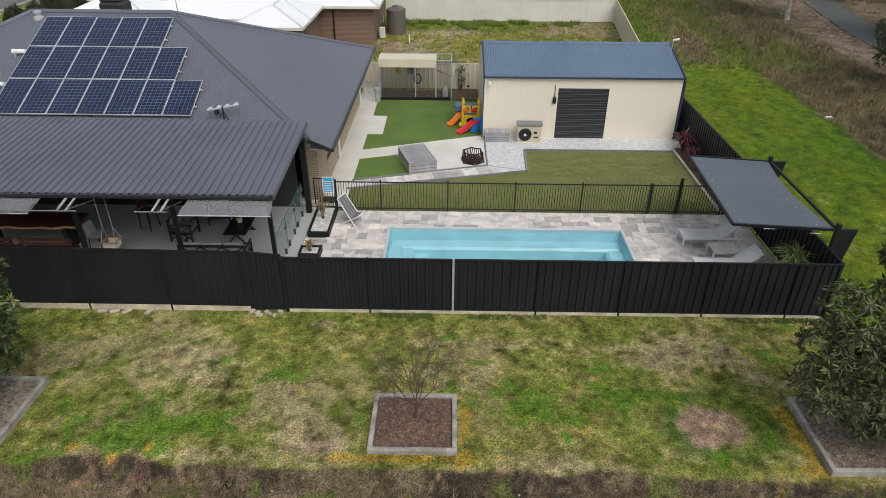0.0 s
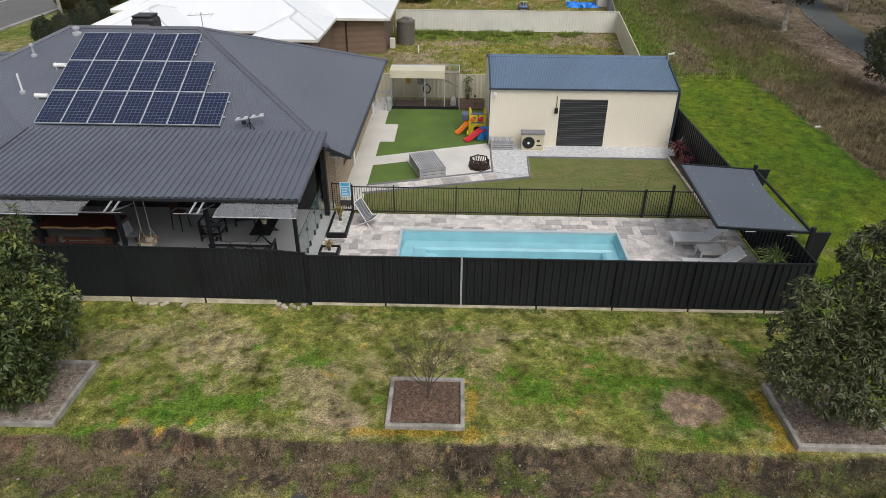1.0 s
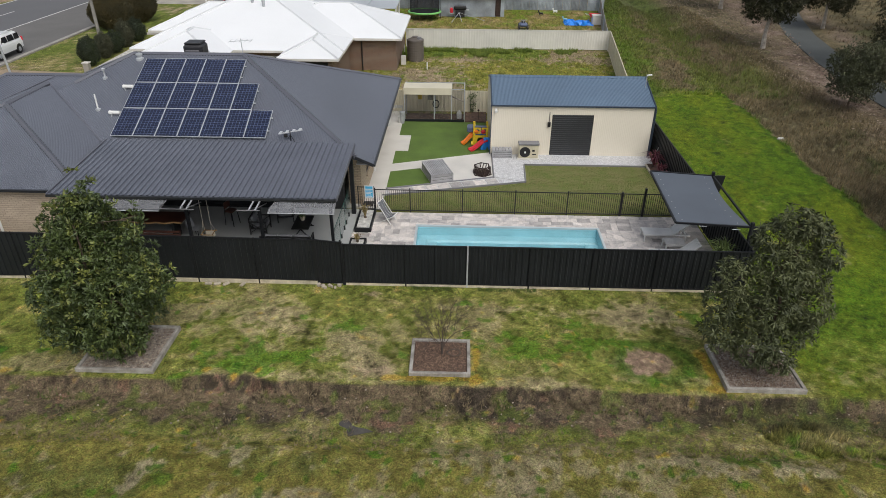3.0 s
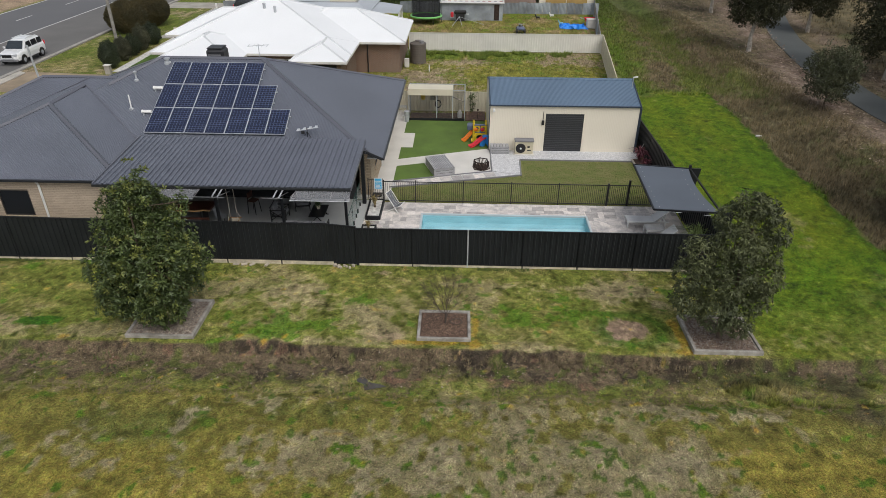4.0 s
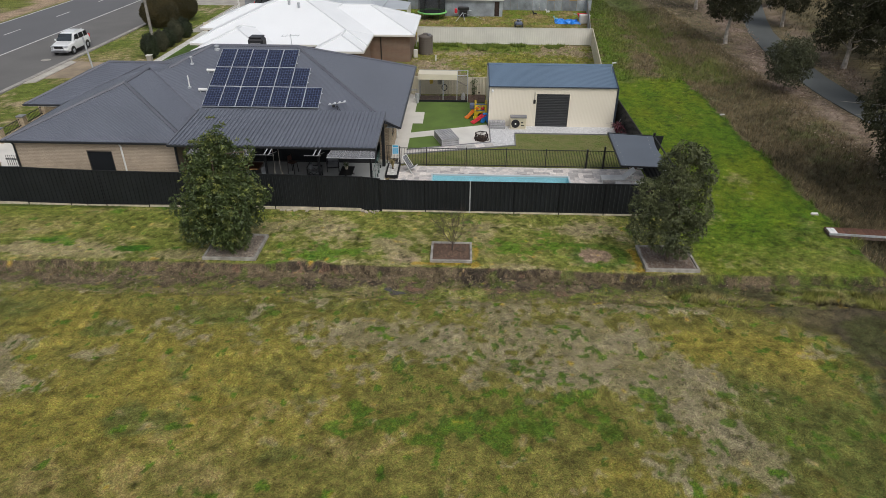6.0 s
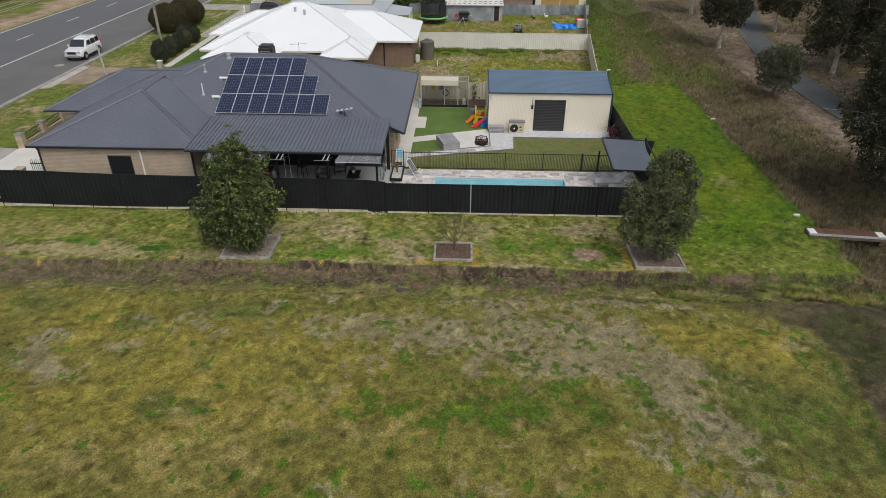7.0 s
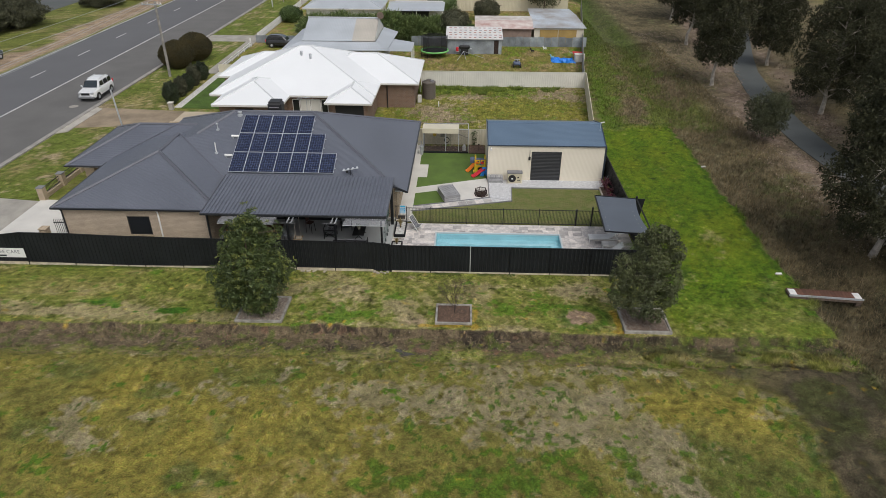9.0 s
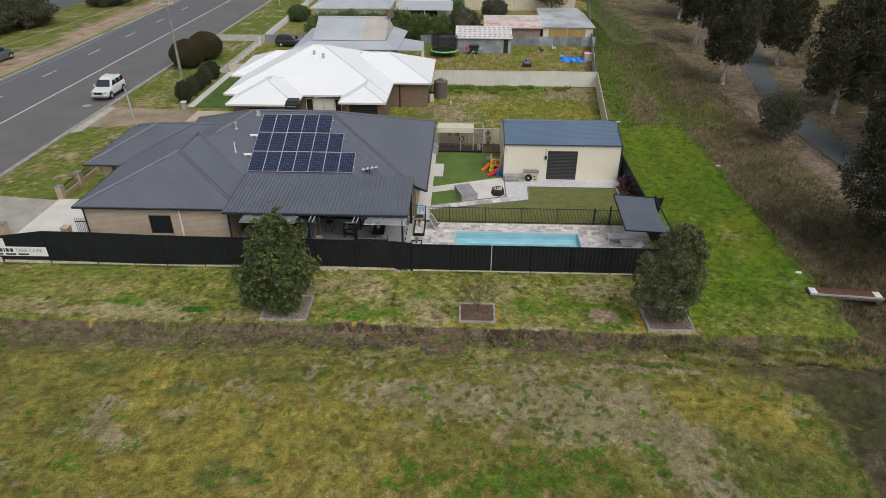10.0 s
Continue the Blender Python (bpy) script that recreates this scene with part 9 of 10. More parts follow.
part("roof", slab([[(8.9, 66.7, 2.95), (15.6, 66.7, 2.95), (15.2, 71.2, 3.0), (8.9, 71.2, 3.0)]]), rustroof, s2)
for x0, x1 in ((9.9, 12.4), (12.5, 15.0)):
    part("door", Geo().box(x0, x1, 60.64, 60.7, 0, 2.0), mat("mustard_door", (0.4, 0.27, 0.09), 0.7, 0, 0.1, 1, 30, 0.05), s2, "mustard garage door")
h3 = thing("house", "pale verandah house with a white roof behind shrubs", "house", "neighbouring houses")
part("roof", slab([[(-12.5, 69.0, 2.9), (-3.8, 69.0, 2.9), (-3.8, 74.0, 3.4), (-12.5, 74.0, 3.4)]]), galv_roof, h3)
part("wall", Geo().box(-12.0, -4.2, 72.0, 78.0, 0, 2.9), board, h3)
# dark sheet on the wall paints the shade beneath the verandah roof
part("opening", Geo().box(-11.5, -6.2, 71.93, 72.0, 0.2, 2.5), M["dark"], h3)
for x in (-12.2, -8.0, -4.1):
    part("post", Geo().box(x - 0.06, x + 0.06, 69.2, 69.32, 0, 2.85), M["white"], h3)
hip_house("house", "low house with a dull galvanised hip roof", [(-26.0, -13.5, 72.0, 82.0, 2.6)], 2.6, 0.4, galv_roof, galv_roof, board, board)
fence_run([(-14 + 2.6 * k, 0.0, 1.9) for k in range(13)], "cream steel fence across the far back yards", y=86.0, sheet=M["cream_fence"], post=M["cream_fence"])
def side_x(y):
    return 12.75 + 0.145 * (y - 39.3)
sd = thing("corrugated_fence", "dark weathered iron fence along the reserve", "fence")
for k in range(24):
    y0 = 39.4 + 2.0 * k
    part("sheet", Geo().add([(side_x(y0), y0, 0), (side_x(y0 + 1.98), y0 + 1.98, 0), (side_x(y0 + 1.98), y0 + 1.98, 1.65), (side_x(y0), y0, 1.65), (side_x(y0) + 0.04, y0, 0), (side_x(y0 + 1.98) + 0.04, y0 + 1.98, 0), (side_x(y0 + 1.98) + 0.04, y0 + 1.98, 1.65), (side_x(y0) + 0.04, y0, 1.65)],
         [(0, 1, 2, 3), (7, 6, 5, 4), (3, 2, 6, 7), (0, 3, 7, 4), (1, 5, 6, 2)]), M["sleeper"] if k % 3 else zinc, sd)
# low white front fences
wf = thing("picket_fence", "white timber picket fence along the footpath", "fence")
for k in range(70):
    part("picket", Geo().box(-30.2, -30.16, 61.0 + 0.4 * k, 61.22 + 0.4 * k, 0.05, 1.1), M["white"], wf)
for z in (0.3, 0.7):
    part("rail", Geo().box(-30.17, -30.12, 61.0, 89.0, z, z + 0.07), M["white"], wf)
lf = thing("low_fence", "low white rail fence along the front garden", "fence")
for k in range(6):
    part("post", Geo().box(-30.24, -30.14, 44.4 + 2.5 * k, 44.5 + 2.5 * k, 0, 0.6), M["white"], lf)
for z in (0.22, 0.48):
    part("rail", Geo().box(-30.21, -30.16, 44.2, 57.5, z, z + 0.1), M["white"], lf)
part("sheet", Geo().box(-30.1, -25.0, 44.1, 44.16, 0, 0.95), M["cream_fence"], lf, "cream sheet")
part("post", Geo().box(-30.25, -30.1, 57.5, 57.65, 0, 1.1), M["white"], lf)
part("sheet", Geo().box(-30.1, -24.5, 59.9, 59.96, 0, 1.0), zinc, lf, "grey corrugated sheet")
for k, (x, y, r, h) in enumerate(((-22, 63.5, 2.6, 2.8), (-18.5, 64, 2.4, 3.0), (-15, 63.4, 2.3, 2.8), (-11.5, 63, 2.3, 3.4), (-8.3, 63.2, 1.9, 2.8), (-5.0, 63.5, 2.2, 2.6), (-2.2, 63.5, 2.5, 4.2), (0.0, 62.5, 1.2, 2.2), (-28.6, 75, 1.8, 2.4), (3.0, 79, 2.2, 3), (-4.5, 82, 2.6, 4))):
    clump("garden_shrub", "dense green garden shrub beside the fence", x, y, r, h, M["leaf_strap"] if k < 6 else (M["leaf_green"] if k % 3 else M["leaf_scrub"]), 1300, 0.75 if k < 6 else 0.2, 70 + k, group="garden shrubs", slim=0.06 if k < 6 else 0.28)
for k, (x, y, r, h) in enumerate(((-69.5, 69, 3.6, 4.6), (-72, 63, 4.2, 4.2), (-66, 88, 3.5, 3.2), (-62, 97, 4.0, 3.5), (-76, 76, 4.0, 4.5))):
    clump("roadside_scrub", "dark olive roadside scrub on the far verge", x, y, r, h, M["leaf_scrub"], 3600, 0.26, 90 + k, group="roadside scrub", wobble=0.3, full=0.7)


# ---- gum trees and scrub of the reserve ----
def gum(x, y, h, r, seed, leafm="leaf_gum", clear=0.15, sprays=5200, bark="palebark", size=0.26):
    """An ovate gum: a full skirt of clumps low down, narrowing to the top, on a short pale trunk."""
    rr = np.random.default_rng(seed)
    blobs = []
    n_ = 24
    for k in range(n_):
        f = (k + 0.5) / n_
        z = h * (clear + 0.1 + (0.84 - clear) * f)
        env = r * (0.62 + 1.5 * f - 1.75 * f * f)
        a = k * 2.4 + rr.uniform(-0.5, 0.5)
        d = env * rr.uniform(0.38, 0.74)
        b = r * rr.uniform(0.26, 0.4)
        blobs.append((d * math.cos(a), d * math.sin(a), z, b, b * rr.uniform(0.85, 1.15)))
    return tree("gum_tree", "tall dark-leaved gum tree with a pale trunk", (x, y, 0.0), h, blobs, M[leafm], M[bark], 0.017 * h, h * clear, sprays, 7, size, size * 0.17, 0.75, (rr.normal() * 0.25, rr.normal() * 0.25), seed, 1, "reserve gum trees")


for k, (x, y, h, r) in enumerate(((27.8, 41.4, 11.5, 3.6), (30.7, 61.5, 12.5, 4.0), (37.5, 50.3, 11.0, 3.6), (34.0, 17.5, 11.0, 4.4), (41.5, 64, 12, 4.6), (33.5, 80, 12, 4.8), (46, 45, 12, 4.8), (41, 34, 10, 4.0), (39, 84, 13, 5), (48, 76, 12, 5), (39, 22, 12, 4.8), (30, -4, 9, 3.8), (45, 98, 13, 5))):
    gum(x, y, h, r, 200 + k)
gum(35.4, 31.4, 12.5, 4.6, 203, clear=0.07)
gum(25.3, 2.9, 11.5, 4.9, 204, clear=0.03, sprays=6500)
gum(26.3, 23.0, 4.3, 2.4, 301, "leaf_small", 0.2, 1900, "bark", 0.2)
for k, (x, y, h, r) in enumerate(((3.5, 90, 8, 4), (13, 84, 7, 3.6), (9, 92, 8, 4.5), (-22, 96, 8, 4.5), (-10, 97, 8, 4.5), (22, 100, 9, 4.5))):
    gum(x, y, h, r, 320 + k, "leaf_small", 0.2, 1200, "bark")

# ---- stone paving round the pool, stone by stone ----
paving = thing("pool_paving", "mixed grey and cream travertine paving stones", "paving", kind="structure")
strip("paving_bed", [(-5.2, 0.05), (X0 - 0.1, 0.05), (X0 - 0.1, 6.24), (-5.2, 6.24)], -0.2, -0.008, M["concrete"], "pale mortar bed under the paving", "paving")
strip("paving_bed", rect(X1 + 0.1, 10.6, 0.05, 6.24), -0.2, -0.008, M["concrete"], "pale mortar bed under the paving", "paving")
strip("paving_bed", rect(X0 - 0.1, X1 + 0.1, Y1 + 0.1, 6.24), -0.2, -0.008, M["concrete"], "pale mortar bed under the paving", "paving")
strip("paving_bed", rect(X0 - 0.1, X1 + 0.1, 0.05, Y0 - 0.1), -0.2, -0.008, M["concrete"], "pale mortar bed under the paving", "paving")


def travertine():
    m = mat("travertine", (0.5, 0.47, 0.44), 0.75, 0, 0.13, 2.2, 25, 0.15)
    n, l = m.node_tree.nodes, m.node_tree.links
    info = n.new("ShaderNodeObjectInfo")
    ramp = n.new("ShaderNodeValToRGB")
    ramp.color_ramp.interpolation = "LINEAR"
    e = ramp.color_ramp.elements
    e[0].position, e[0].color = 0.0, (0.36, 0.34, 0.325, 1)
    e[1].position, e[1].color = 1.0, (0.76, 0.72, 0.68, 1)
    for p, c in ((0.16, (0.42, 0.4, 0.385, 1)), (0.3, (0.6, 0.565, 0.535, 1)), (0.6, (0.68, 0.635, 0.595, 1)), (0.8, (0.53, 0.5, 0.475, 1))):
        x = e.new(p)
        x.color = c
    l.new(info.outputs["Random"], ramp.inputs["Fac"])
    base = [x for x in n if x.type == "MIX"][0]
    veins = n.new("ShaderNodeMix")
    veins.data_type, veins.blend_type = "RGBA", "MULTIPLY"
    veins.inputs["Factor"].default_value = 0.85
    nz = n.new("ShaderNodeTexNoise")
    nz.inputs["Scale"].default_value, nz.inputs["Detail"].default_value, nz.inputs["Distortion"].default_value = 1.7, 6.0, 1.2
    geo = n.new("ShaderNodeNewGeometry")
    l.new(geo.outputs["Position"], nz.inputs["Vector"])
    vr = n.new("ShaderNodeValToRGB")
    vr.color_ramp.elements[0].position, vr.color_ramp.elements[0].color = 0.36, (0.7, 0.7, 0.72, 1)
    vr.color_ramp.elements[1].position, vr.color_ramp.elements[1].color = 0.56, (1.08, 1.06, 1.04, 1)
    l.new(nz.outputs["Fac"], vr.inputs["Fac"])
    l.new(ramp.outputs["Color"], veins.inputs["A"]), l.new(vr.outputs["Color"], veins.inputs["B"])
    l.new(veins.outputs["Result"], base.inputs["A"])
    return m


trav = travertine()
rp = np.random.default_rng(21)
sizes = {}
rest = Geo()
count = 0
y = 6.22
row = 0
while y > 0.2:
    depth = 0.4 if row % 2 else 0.3
    x = -5.2 - rp.uniform(0, 0.4)
    while x < 10.58:
        w = float(rp.choice([0.3, 0.4, 0.6, 0.6]))
        a, b, c, d = max(x, -5.2), min(x + w, 10.58), max(y - depth, 0.06), y
        x += w
        if b - a < 0.05 or (b > X0 + 0.02 and a < X1 - 0.02 and d > Y0 + 0.02 and c < Y1 - 0.02):
            # trim stones that meet the pool
            if b - a < 0.05:
                continue
            if a < X0 - 0.05 < b:
                b = X0 + 0.01
            elif a < X1 + 0.05 < b:
                a = X1 - 0.01
            elif c < Y1 < d and d - Y1 > 0.04:
                c = Y1 - 0.01
            elif c < Y0 < d and Y0 - c > 0.04:
                d = Y0 + 0.01
            else:
                continue
        if (-5.0 < (a + b) / 2 < -4.3) and ((c + d) / 2 > 4.25 or 2.8 < (c + d) / 2 < 3.3):
            continue
        if d < 2.0 or count >= 300:
            rest.box(a + 0.004, b - 0.004, c + 0.004, d - 0.004, -0.02, 0.02)
            continue
        key = (round(b - a, 2), round(d - c, 2))
        if key not in sizes:
            sizes[key] = Geo().box(0.004, key[0] - 0.004, 0.004, key[1] - 0.004, -0.02, 0.02, 0.004).mesh("paving_stone")
        o = part("paving_stone", sizes[key], trav, paving)
        o.location = (a, c, rp.uniform(-0.001, 0.002))
        count += 1
    y -= depth
    row += 1
tagged(part("paving_stone_rest", rest, trav, paving), kind="stuff")
# rows of paving beside the gravel
pv = thing("stepping_pavers", "grey concrete pavers along the turf edge", "paving", kind="structure")
for k in range(9):
    a = Vector((-3.9 + 0.62 * k, 8.45 + 0.17 * k, 0))
    m = Matrix.Translation(a) @ Matrix.Rotation(radians(15.5), 4, "Z")
    part("paver", Geo().box(0, 0.6, -0.28, 0.34, 0.0, 0.045, 0.006, m=m), trav, pv)


# ---- rough grass and weeds ----
def tufts(name, label, pts, height, width, material, per, seed, lift=1.25):
    """Upright blades in small tufts, one mesh; each blade takes the local growth's colour."""
    r = np.random.default_rng(seed)
    c = np.repeat(pts, per, 0)
    n = len(c)
    a = r.uniform(0, 2 * math.pi, n)
    lean = r.uniform(0.15, 1.0, n)
    l = height * r.uniform(0.5, 1.3, n)
    d = np.stack([np.cos(a), np.sin(a), np.zeros(n)], 1)
    s = np.stack([-np.sin(a), np.cos(a), np.zeros(n)], 1)
    b = c + d * (r.uniform(0, 0.09, n) * height * 2)[:, None]
    w = (width * r.uniform(0.6, 1.3, n))[:, None]
    tip = b + d * (lean * l * 0.8)[:, None] + np.array([0, 0, 1.0]) * (l * (1 - 0.45 * lean))[:, None]
    v = np.stack([b - s * w, b + s * w, tip], 1).reshape(-1, 3)
    me = bpy.data.meshes.new(name)
    me.vertices.add(3 * n), me.loops.add(3 * n), me.polygons.add(n)
    me.vertices.foreach_set("co", v.ravel())
    me.loops.foreach_set("vertex_index", np.arange(3 * n))
    me.polygons.foreach_set("loop_start", np.arange(n) * 3)
    me.update(calc_edges=True)
    if material is None:
        col = ground_colour(pts[:, :1], pts[:, 1:2])[:, 0, :] * lift * r.uniform(0.8, 1.25, (len(pts), 1))
        col = np.repeat(np.concatenate([col, np.ones((len(pts), 1))], 1), 3 * per, 0)
        at = me.color_attributes.new("soil_and_grass", "FLOAT_COLOR", "POINT")
        at.data.foreach_set("color", col.ravel())
        material = blade_mat
    return single(name, me, material, label, "grass", "", "stuff")


def blade_material():
    m = bpy.data.materials.new("grass_blade")
    m.use_nodes = True
    n, l = m.node_tree.nodes, m.node_tree.links
    b = n["Principled BSDF"]
    at = n.new("ShaderNodeAttribute")
    at.attribute_name = "soil_and_grass"
    isl = n.new("ShaderNodeNewGeometry").outputs["Random Per Island"]
    ramp = n.new("ShaderNodeValToRGB")
    e = ramp.color_ramp.elements
    e[0].color, e[1].color = (0.45, 0.5, 0.5, 1), (1.6, 1.5, 1.4, 1)
    x = e.new(0.6)
    x.color = (1.0, 1.0, 1.0, 1)
    l.new(isl, ramp.inputs["Fac"])
    mu = n.new("ShaderNodeMix")
    mu.data_type, mu.blend_type = "RGBA", "MULTIPLY"
    mu.inputs["Factor"].default_value = 1.0
    l.new(at.outputs["Color"], mu.inputs["A"]), l.new(ramp.outputs["Color"], mu.inputs["B"])
    l.new(mu.outputs["Result"], b.inputs["Base Color"])
    b.inputs["Roughness"].default_value = 0.85
    b.inputs["Specular IOR Level"].default_value = 0.2
    return m


blade_mat = blade_material()


def scatter(n, x0, x1, y0, y1, seed, keep=None):
    r = np.random.default_rng(seed)
    x, y = r.uniform(x0, x1, n), r.uniform(y0, y1, n)
    if keep is not None:
        k = keep(x, y)
        x, y = x[k], y[k]
    return np.stack([x, y, ground_height(x, y) - 0.01], 1)


clover = leafy("clover_leaf", (0.075, 0.105, 0.02), (0.04, 0.064, 0.012), 0.8)
pale_dry = leafy("pale_dead_grass", (0.27, 0.21, 0.125), (0.11, 0.085, 0.045), 0.9)
fresh = leafy("fresh_grass", (0.09, 0.135, 0.022), (0.055, 0.09, 0.014), 0.8)
tufts("dead_grass", "tall dry brown grass along the drain", scatter(15000, 19.1, 26.5, -24, 62, 1), 0.45, 0.011, None, 7, 1, 1.3)
tufts("dead_grass", "pale bleached grass strands leaning in the reserve", scatter(5200, 19.6, 26, -6, 46, 23, lambda x, y: fbm(x, y, 2.2, 3, 54) > 0.1), 0.42, 0.009, pale_dry, 7, 23)
tufts("dead_grass", "pale dry reeds on the drain bank", scatter(2600, 8.8, 19.5, -8.0, -6.6, 21, lambda x, y: fbm(x, y, 1.2, 3, 50) > -0.2), 0.24, 0.009, None, 11, 21, 1.5)
tufts("dead_grass", "dry brown grass beyond the walking path", scatter(6000, 32.5, 60, -20, 90, 2, lambda x, y: x > np.interp(y, [p[1] for p in path_pts], [p[0] for p in path_pts]) + 4.2), 0.5, 0.02, None, 6, 2, 1.3)
tufts("ditch_grass", "rough dry weeds along the verge drain", scatter(9000, -34, 22, -8.3, -5.75, 3, lambda x, y: fbm(x, y, 1.1, 3, 52) + 0.5 * (y < -7.2) > 0.55), 0.14, 0.007, pale_dry, 7, 3)
tufts("ditch_grass", "dry tussocks on the drain bank", scatter(900, -34, 10, -6.35, -5.8, 22, lambda x, y: fbm(x, y, 0.9, 3, 49) > -0.1), 0.2, 0.008, pale_dry, 14, 22)
tufts("ditch_grass", "green weeds along the verge drain", scatter(4500, -34, 24, -8.2, -5.75, 4, lambda x, y: fbm(x, y, 0.7, 3, 53) > 0.75), 0.14, 0.012, fresh, 7, 4)
tufts("field_grass", "olive and straw tussocks in the field", scatter(60000, -30, 22, -27, -7.7, 5), 0.08, 0.006, None, 5, 5)
tufts("field_grass", "fresh green clover patches in the field", scatter(14000, -30, 14, -27, -7.7, 7, lambda x, y: fbm(x, y, 0.55, 3, 20) > 1.0), 0.06, 0.009, clover, 7, 7)
tufts("verge_grass", "short mixed grass of the mown verge", scatter(70000, -34, 19, -5.7, -0.25, 8), 0.04, 0.006, None, 5, 8)
tufts("fence_foot_grass", "longer green grass along the fence foot", scatter(5000, -30, 10.4, -0.3, -0.06, 31, lambda x, y: fbm(x, 0 * y, 1.6, 3, 48) > -0.15), 0.09, 0.008, fresh, 6, 31)
tufts("front_lawn_grass", "short bright blades of the front lawn", scatter(7000, -29.4, -24.6, 30.3, 44, 33) + np.array([0, 0, 0.05]), 0.06, 0.012, fresh, 4, 33)
tufts("yard_grass", "long grass in the vacant yard", scatter(9000, -8.3, 12.2, 20.5, 39, 10), 0.2, 0.012, None, 6, 10)
tufts("yard_grass", "bright uneven weeds along the yard fence", scatter(7000, -6, 11, 36.2, 39.2, 11, lambda x, y: fbm(x, y, 1.3, 3, 60) + 0.6 * (y - 38.0) - 0.12 * np.maximum(x - 5, 0) > 0.1), 0.34, 0.02, leafy("bright_weed", (0.2, 0.25, 0.04), (0.095, 0.15, 0.02), 0.8), 6, 11, 1.5)
tufts("yard_grass", "mixed grass in the back yards", scatter(6000, -8, 13, 40, 59, 12), 0.16, 0.014, None, 6, 12)
tufts("reserve_grass", "tall mixed grass in the reserve", scatter(9000, 12.9, 19.5, 26, 80, 13, lambda x, y: x > side_x(np.maximum(y, 39.3)) + 0.3), 0.3, 0.016, None, 6, 13, 1.35)
tufts("lawn_grass", "bright green lawn grass beside the fence", scatter(34000, 10.9, 19.2, -6, 26, 14), 0.045, 0.008, None, 4, 14)
def in_lawn(x, y):
    return (y < 8.0 + 0.26 * (x + 4.2)) | (x > 3.3)


lawn_lift = np.array([0, 0, 0.02])
tufts("lawn_blades", "short winter lawn grass inside the pool fence", scatter(16000, -4.1, 9.8, 6.4, 12.15, 16, in_lawn) + lawn_lift, 0.05, 0.008, leafy("winter_lawn_blade", (0.16, 0.19, 0.05), (0.09, 0.14, 0.022), 0.85), 5, 16)
tufts("lawn_blades", "straw-coloured worn streaks in the lawn", scatter(15000, -4.1, 9.8, 6.4, 12.15, 17, lambda x, y: in_lawn(x, y) & (fbm(0.35 * x + 0.5 * y, y - 0.3 * x, 0.7, 4, 62) > 0.1)) + lawn_lift, 0.05, 0.009, leafy("straw_lawn_blade", (0.3, 0.26, 0.12), (0.19, 0.175, 0.07), 0.85), 5, 17)
tufts("lawn_blades", "deep green clumps in the lawn", scatter(14000, -4.1, 9.8, 6.4, 12.15, 18, lambda x, y: in_lawn(x, y) & (fbm(x, y, 0.6, 3, 63) + 0.5 * (y < 7.6) > 0.45)) + lawn_lift, 0.04, 0.009, leafy("deep_lawn_blade", (0.12, 0.175, 0.028), (0.085, 0.13, 0.02), 0.85), 5, 18)
# stones and dead sticks lying in the drain
rst = np.random.default_rng(91)
pebbles = Geo()
for x, y, z in scatter(170, -24, 12, -7.4, -5.8, 92):
    w = rst.uniform(0.012, 0.035)
    pebbles.box(-w, w, -w * 0.8, w * 0.8, -w * 0.5, w * 0.6, w * 0.3, m=Matrix.Translation((x, y, z + 0.02)) @ Matrix.Rotation(rst.uniform(0, 3), 4, "Z"))
tagged(single("pebbles", pebbles, mat("pale_pebble", (0.24, 0.2, 0.16), 0.9, 0, 0.2, 5, 40, 0.2, island=0.5), "small pale stones scattered along the drain", "stones"), kind="stuff")
puddle = Geo()
puddle.add([(-6.9 + 1.1 * math.cos(t) * (1 + 0.25 * math.sin(3 * t)), -7.05 + 0.42 * math.sin(t) * (1 + 0.3 * math.cos(2 * t)), -0.372) for t in np.linspace(0, 2 * math.pi, 24, endpoint=False)], [tuple(range(24))])
puddle_two = Geo().add([(-18.2 + 1.6 * math.cos(t) * (1 + 0.2 * math.sin(3 * t)), -7.05 + 0.42 * math.sin(t) * (1 + 0.3 * math.cos(2 * t)), -0.375) for t in np.linspace(0, 2 * math.pi, 24, endpoint=False)], [tuple(range(24))])
puddle_three = Geo().add([(-3.4 + 1.4 * math.cos(t) * (1 + 0.2 * math.sin(2 * t)), -7.05 + 0.42 * math.sin(t) * (1 + 0.3 * math.cos(3 * t)), -0.375) for t in np.linspace(0, 2 * math.pi, 24, endpoint=False)], [tuple(range(24))])
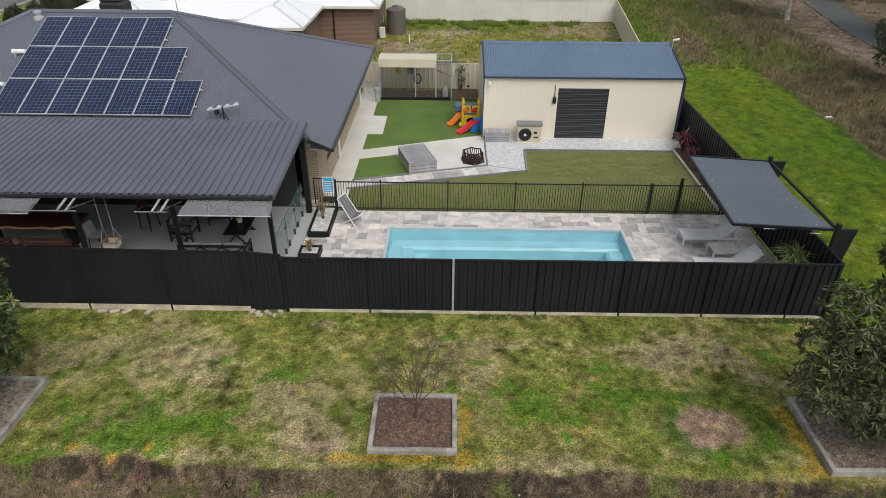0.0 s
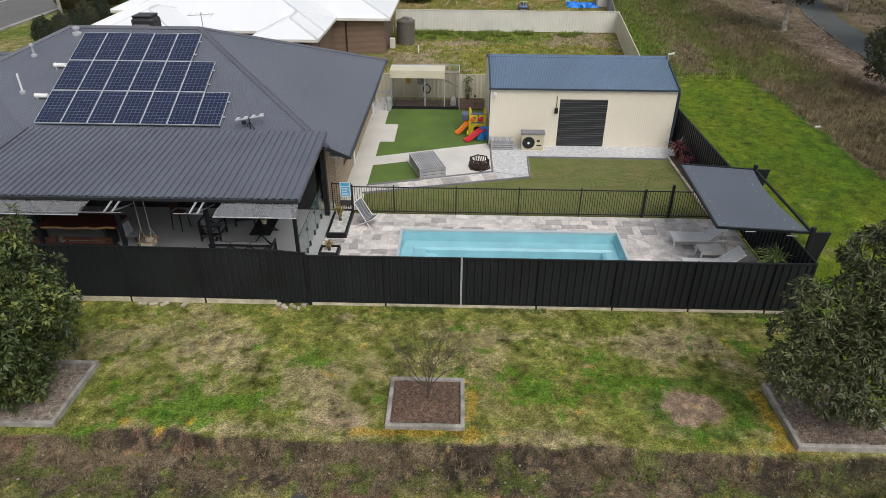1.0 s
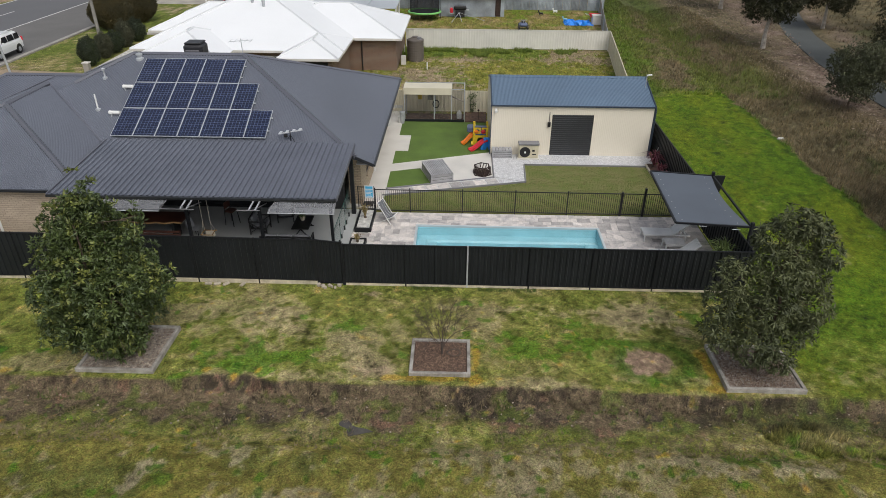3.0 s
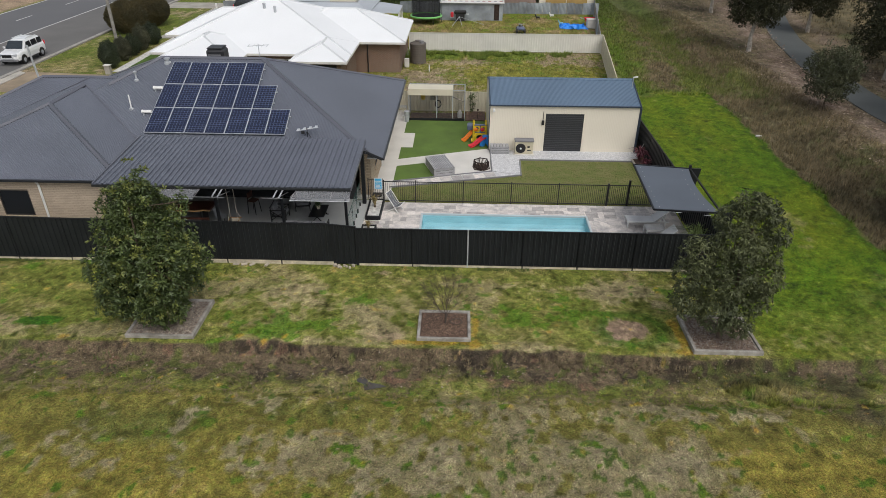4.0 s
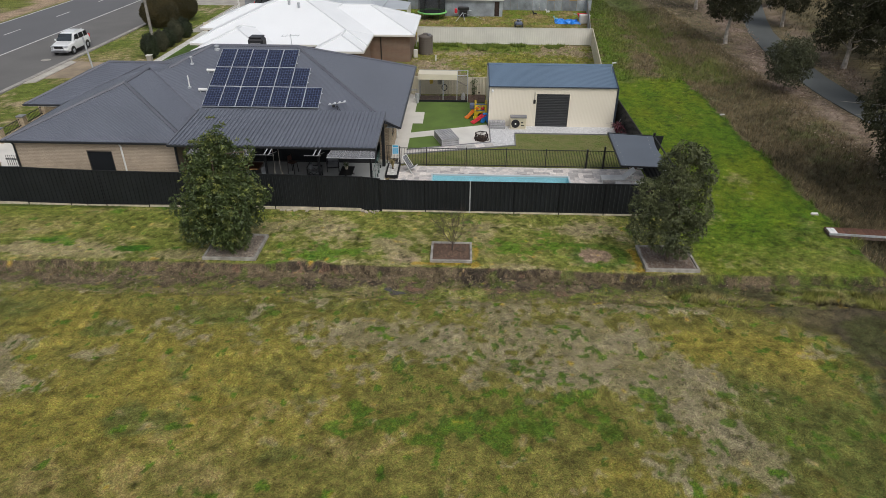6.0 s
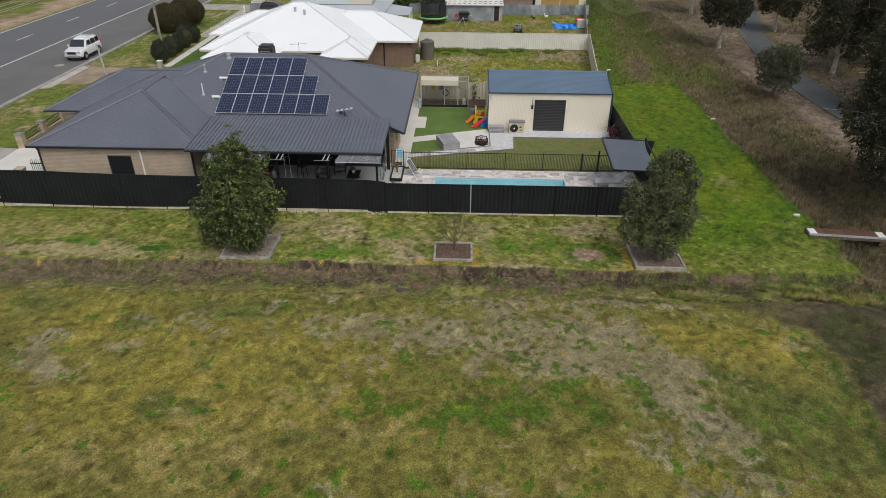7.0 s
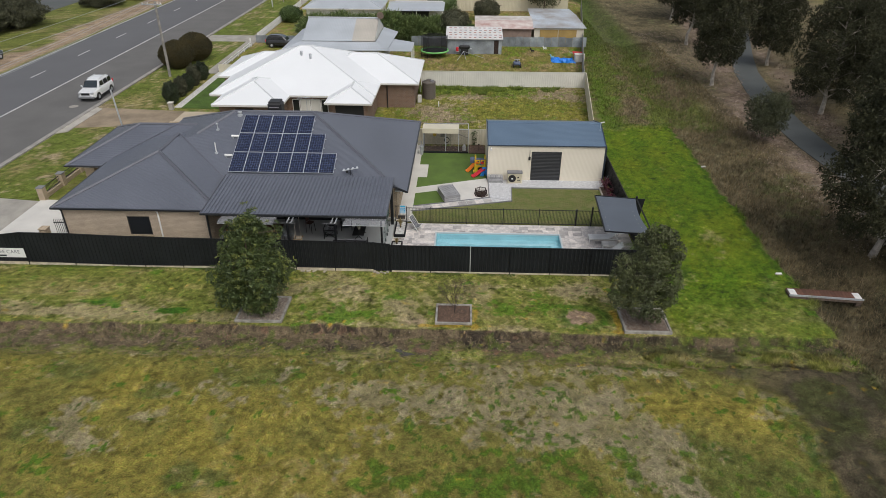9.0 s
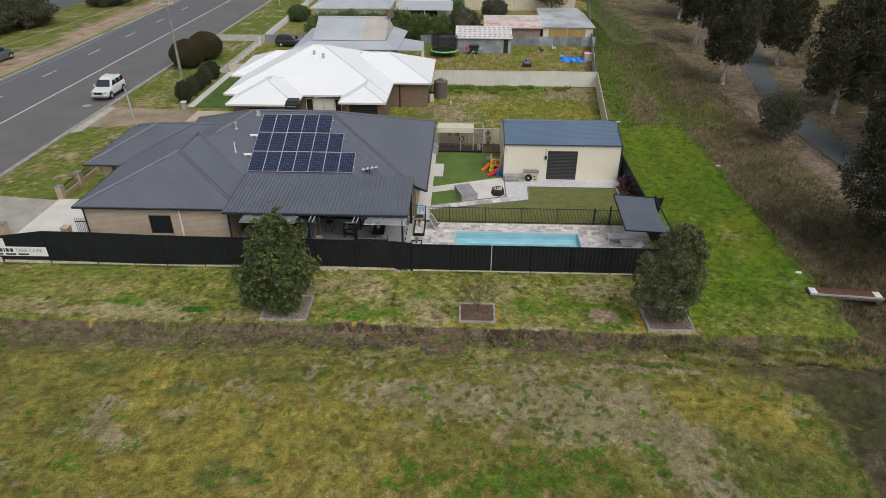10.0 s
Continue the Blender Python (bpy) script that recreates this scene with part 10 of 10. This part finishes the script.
single("puddle", puddle, mat("muddy_water", (0.075, 0.068, 0.06), 0.22, 0, 0.1, 3, 20, 0), "thin muddy puddle in the drain", "puddle", "", "structure")
for pool_ in (puddle_two, puddle_three):
    single("puddle", pool_, bpy.data.materials["muddy_water"], "dark muddy puddle lying along the drain", "puddle", "", "structure")
r_ = np.random.default_rng(77)
lit = scatter(9000, 24.5, 35, 2, 70, 15, lambda x, y: (x < 29.0 + np.maximum(0, y - 28) * 0.2) | (x > 32.3 + np.maximum(0, y - 28) * 0.2))
uu = r_.normal(size=(len(lit), 3)) * np.array([1, 1, 0.15])
tagged(single("leaf_litter", leaves(lit + np.array([0, 0, 0.03]), uu, 1, 0.22, 0.05, 0, 0.1, 77), leafy("fallen_leaf", (0.42, 0.34, 0.27), (0.18, 0.125, 0.09), 0.9), "fallen gum leaves and bark beside the path", "leaf litter"), kind="stuff")


# ---- brickwork of the wing's front wall ----
brick_mat = mat("beige_brick_face", (0.46, 0.375, 0.285), 0.9, 0, 0.07, 1.2, 60, 0.1, per_object=0.06)
brick_rest = mat("beige_brick_face_rest", (0.46, 0.375, 0.285), 0.9, 0, 0.07, 1.2, 60, 0.1, island=0.06)
one = Geo().box(0.005, 0.235, -0.008, 0.02, 0.006, 0.08, 0.003).mesh("brick")
others, made = Geo(), 0
for row in range(31):
    z = 2.74 - 0.086 * (row + 1)
    x = -25.54 - 0.12 * (row % 2)
    while x < -16.5:
        a, b = max(x, -25.54), min(x + 0.24, -16.42)
        x += 0.24
        if z + 0.08 > 0.9 and z < 2.27:
            # bricks are cut at the window's reveals
            if a < -21.46 < b:
                b = -21.46
            elif a < -20.04 < b:
                a = -20.04
            elif a > -21.47 and b < -20.03:
                continue
        if b - a < 0.05:
            continue
        if made < 300 and b - a > 0.235:
            o = part("brick", one, brick_mat, wing_wall)
            o.location = (a, 2.2, z)
            made += 1
        else:
            others.box(a + 0.005, b - 0.005, 2.192, 2.22, z + 0.006, z + 0.08)
tagged(part("brick_rest", others, brick_rest, wing_wall), kind="stuff")
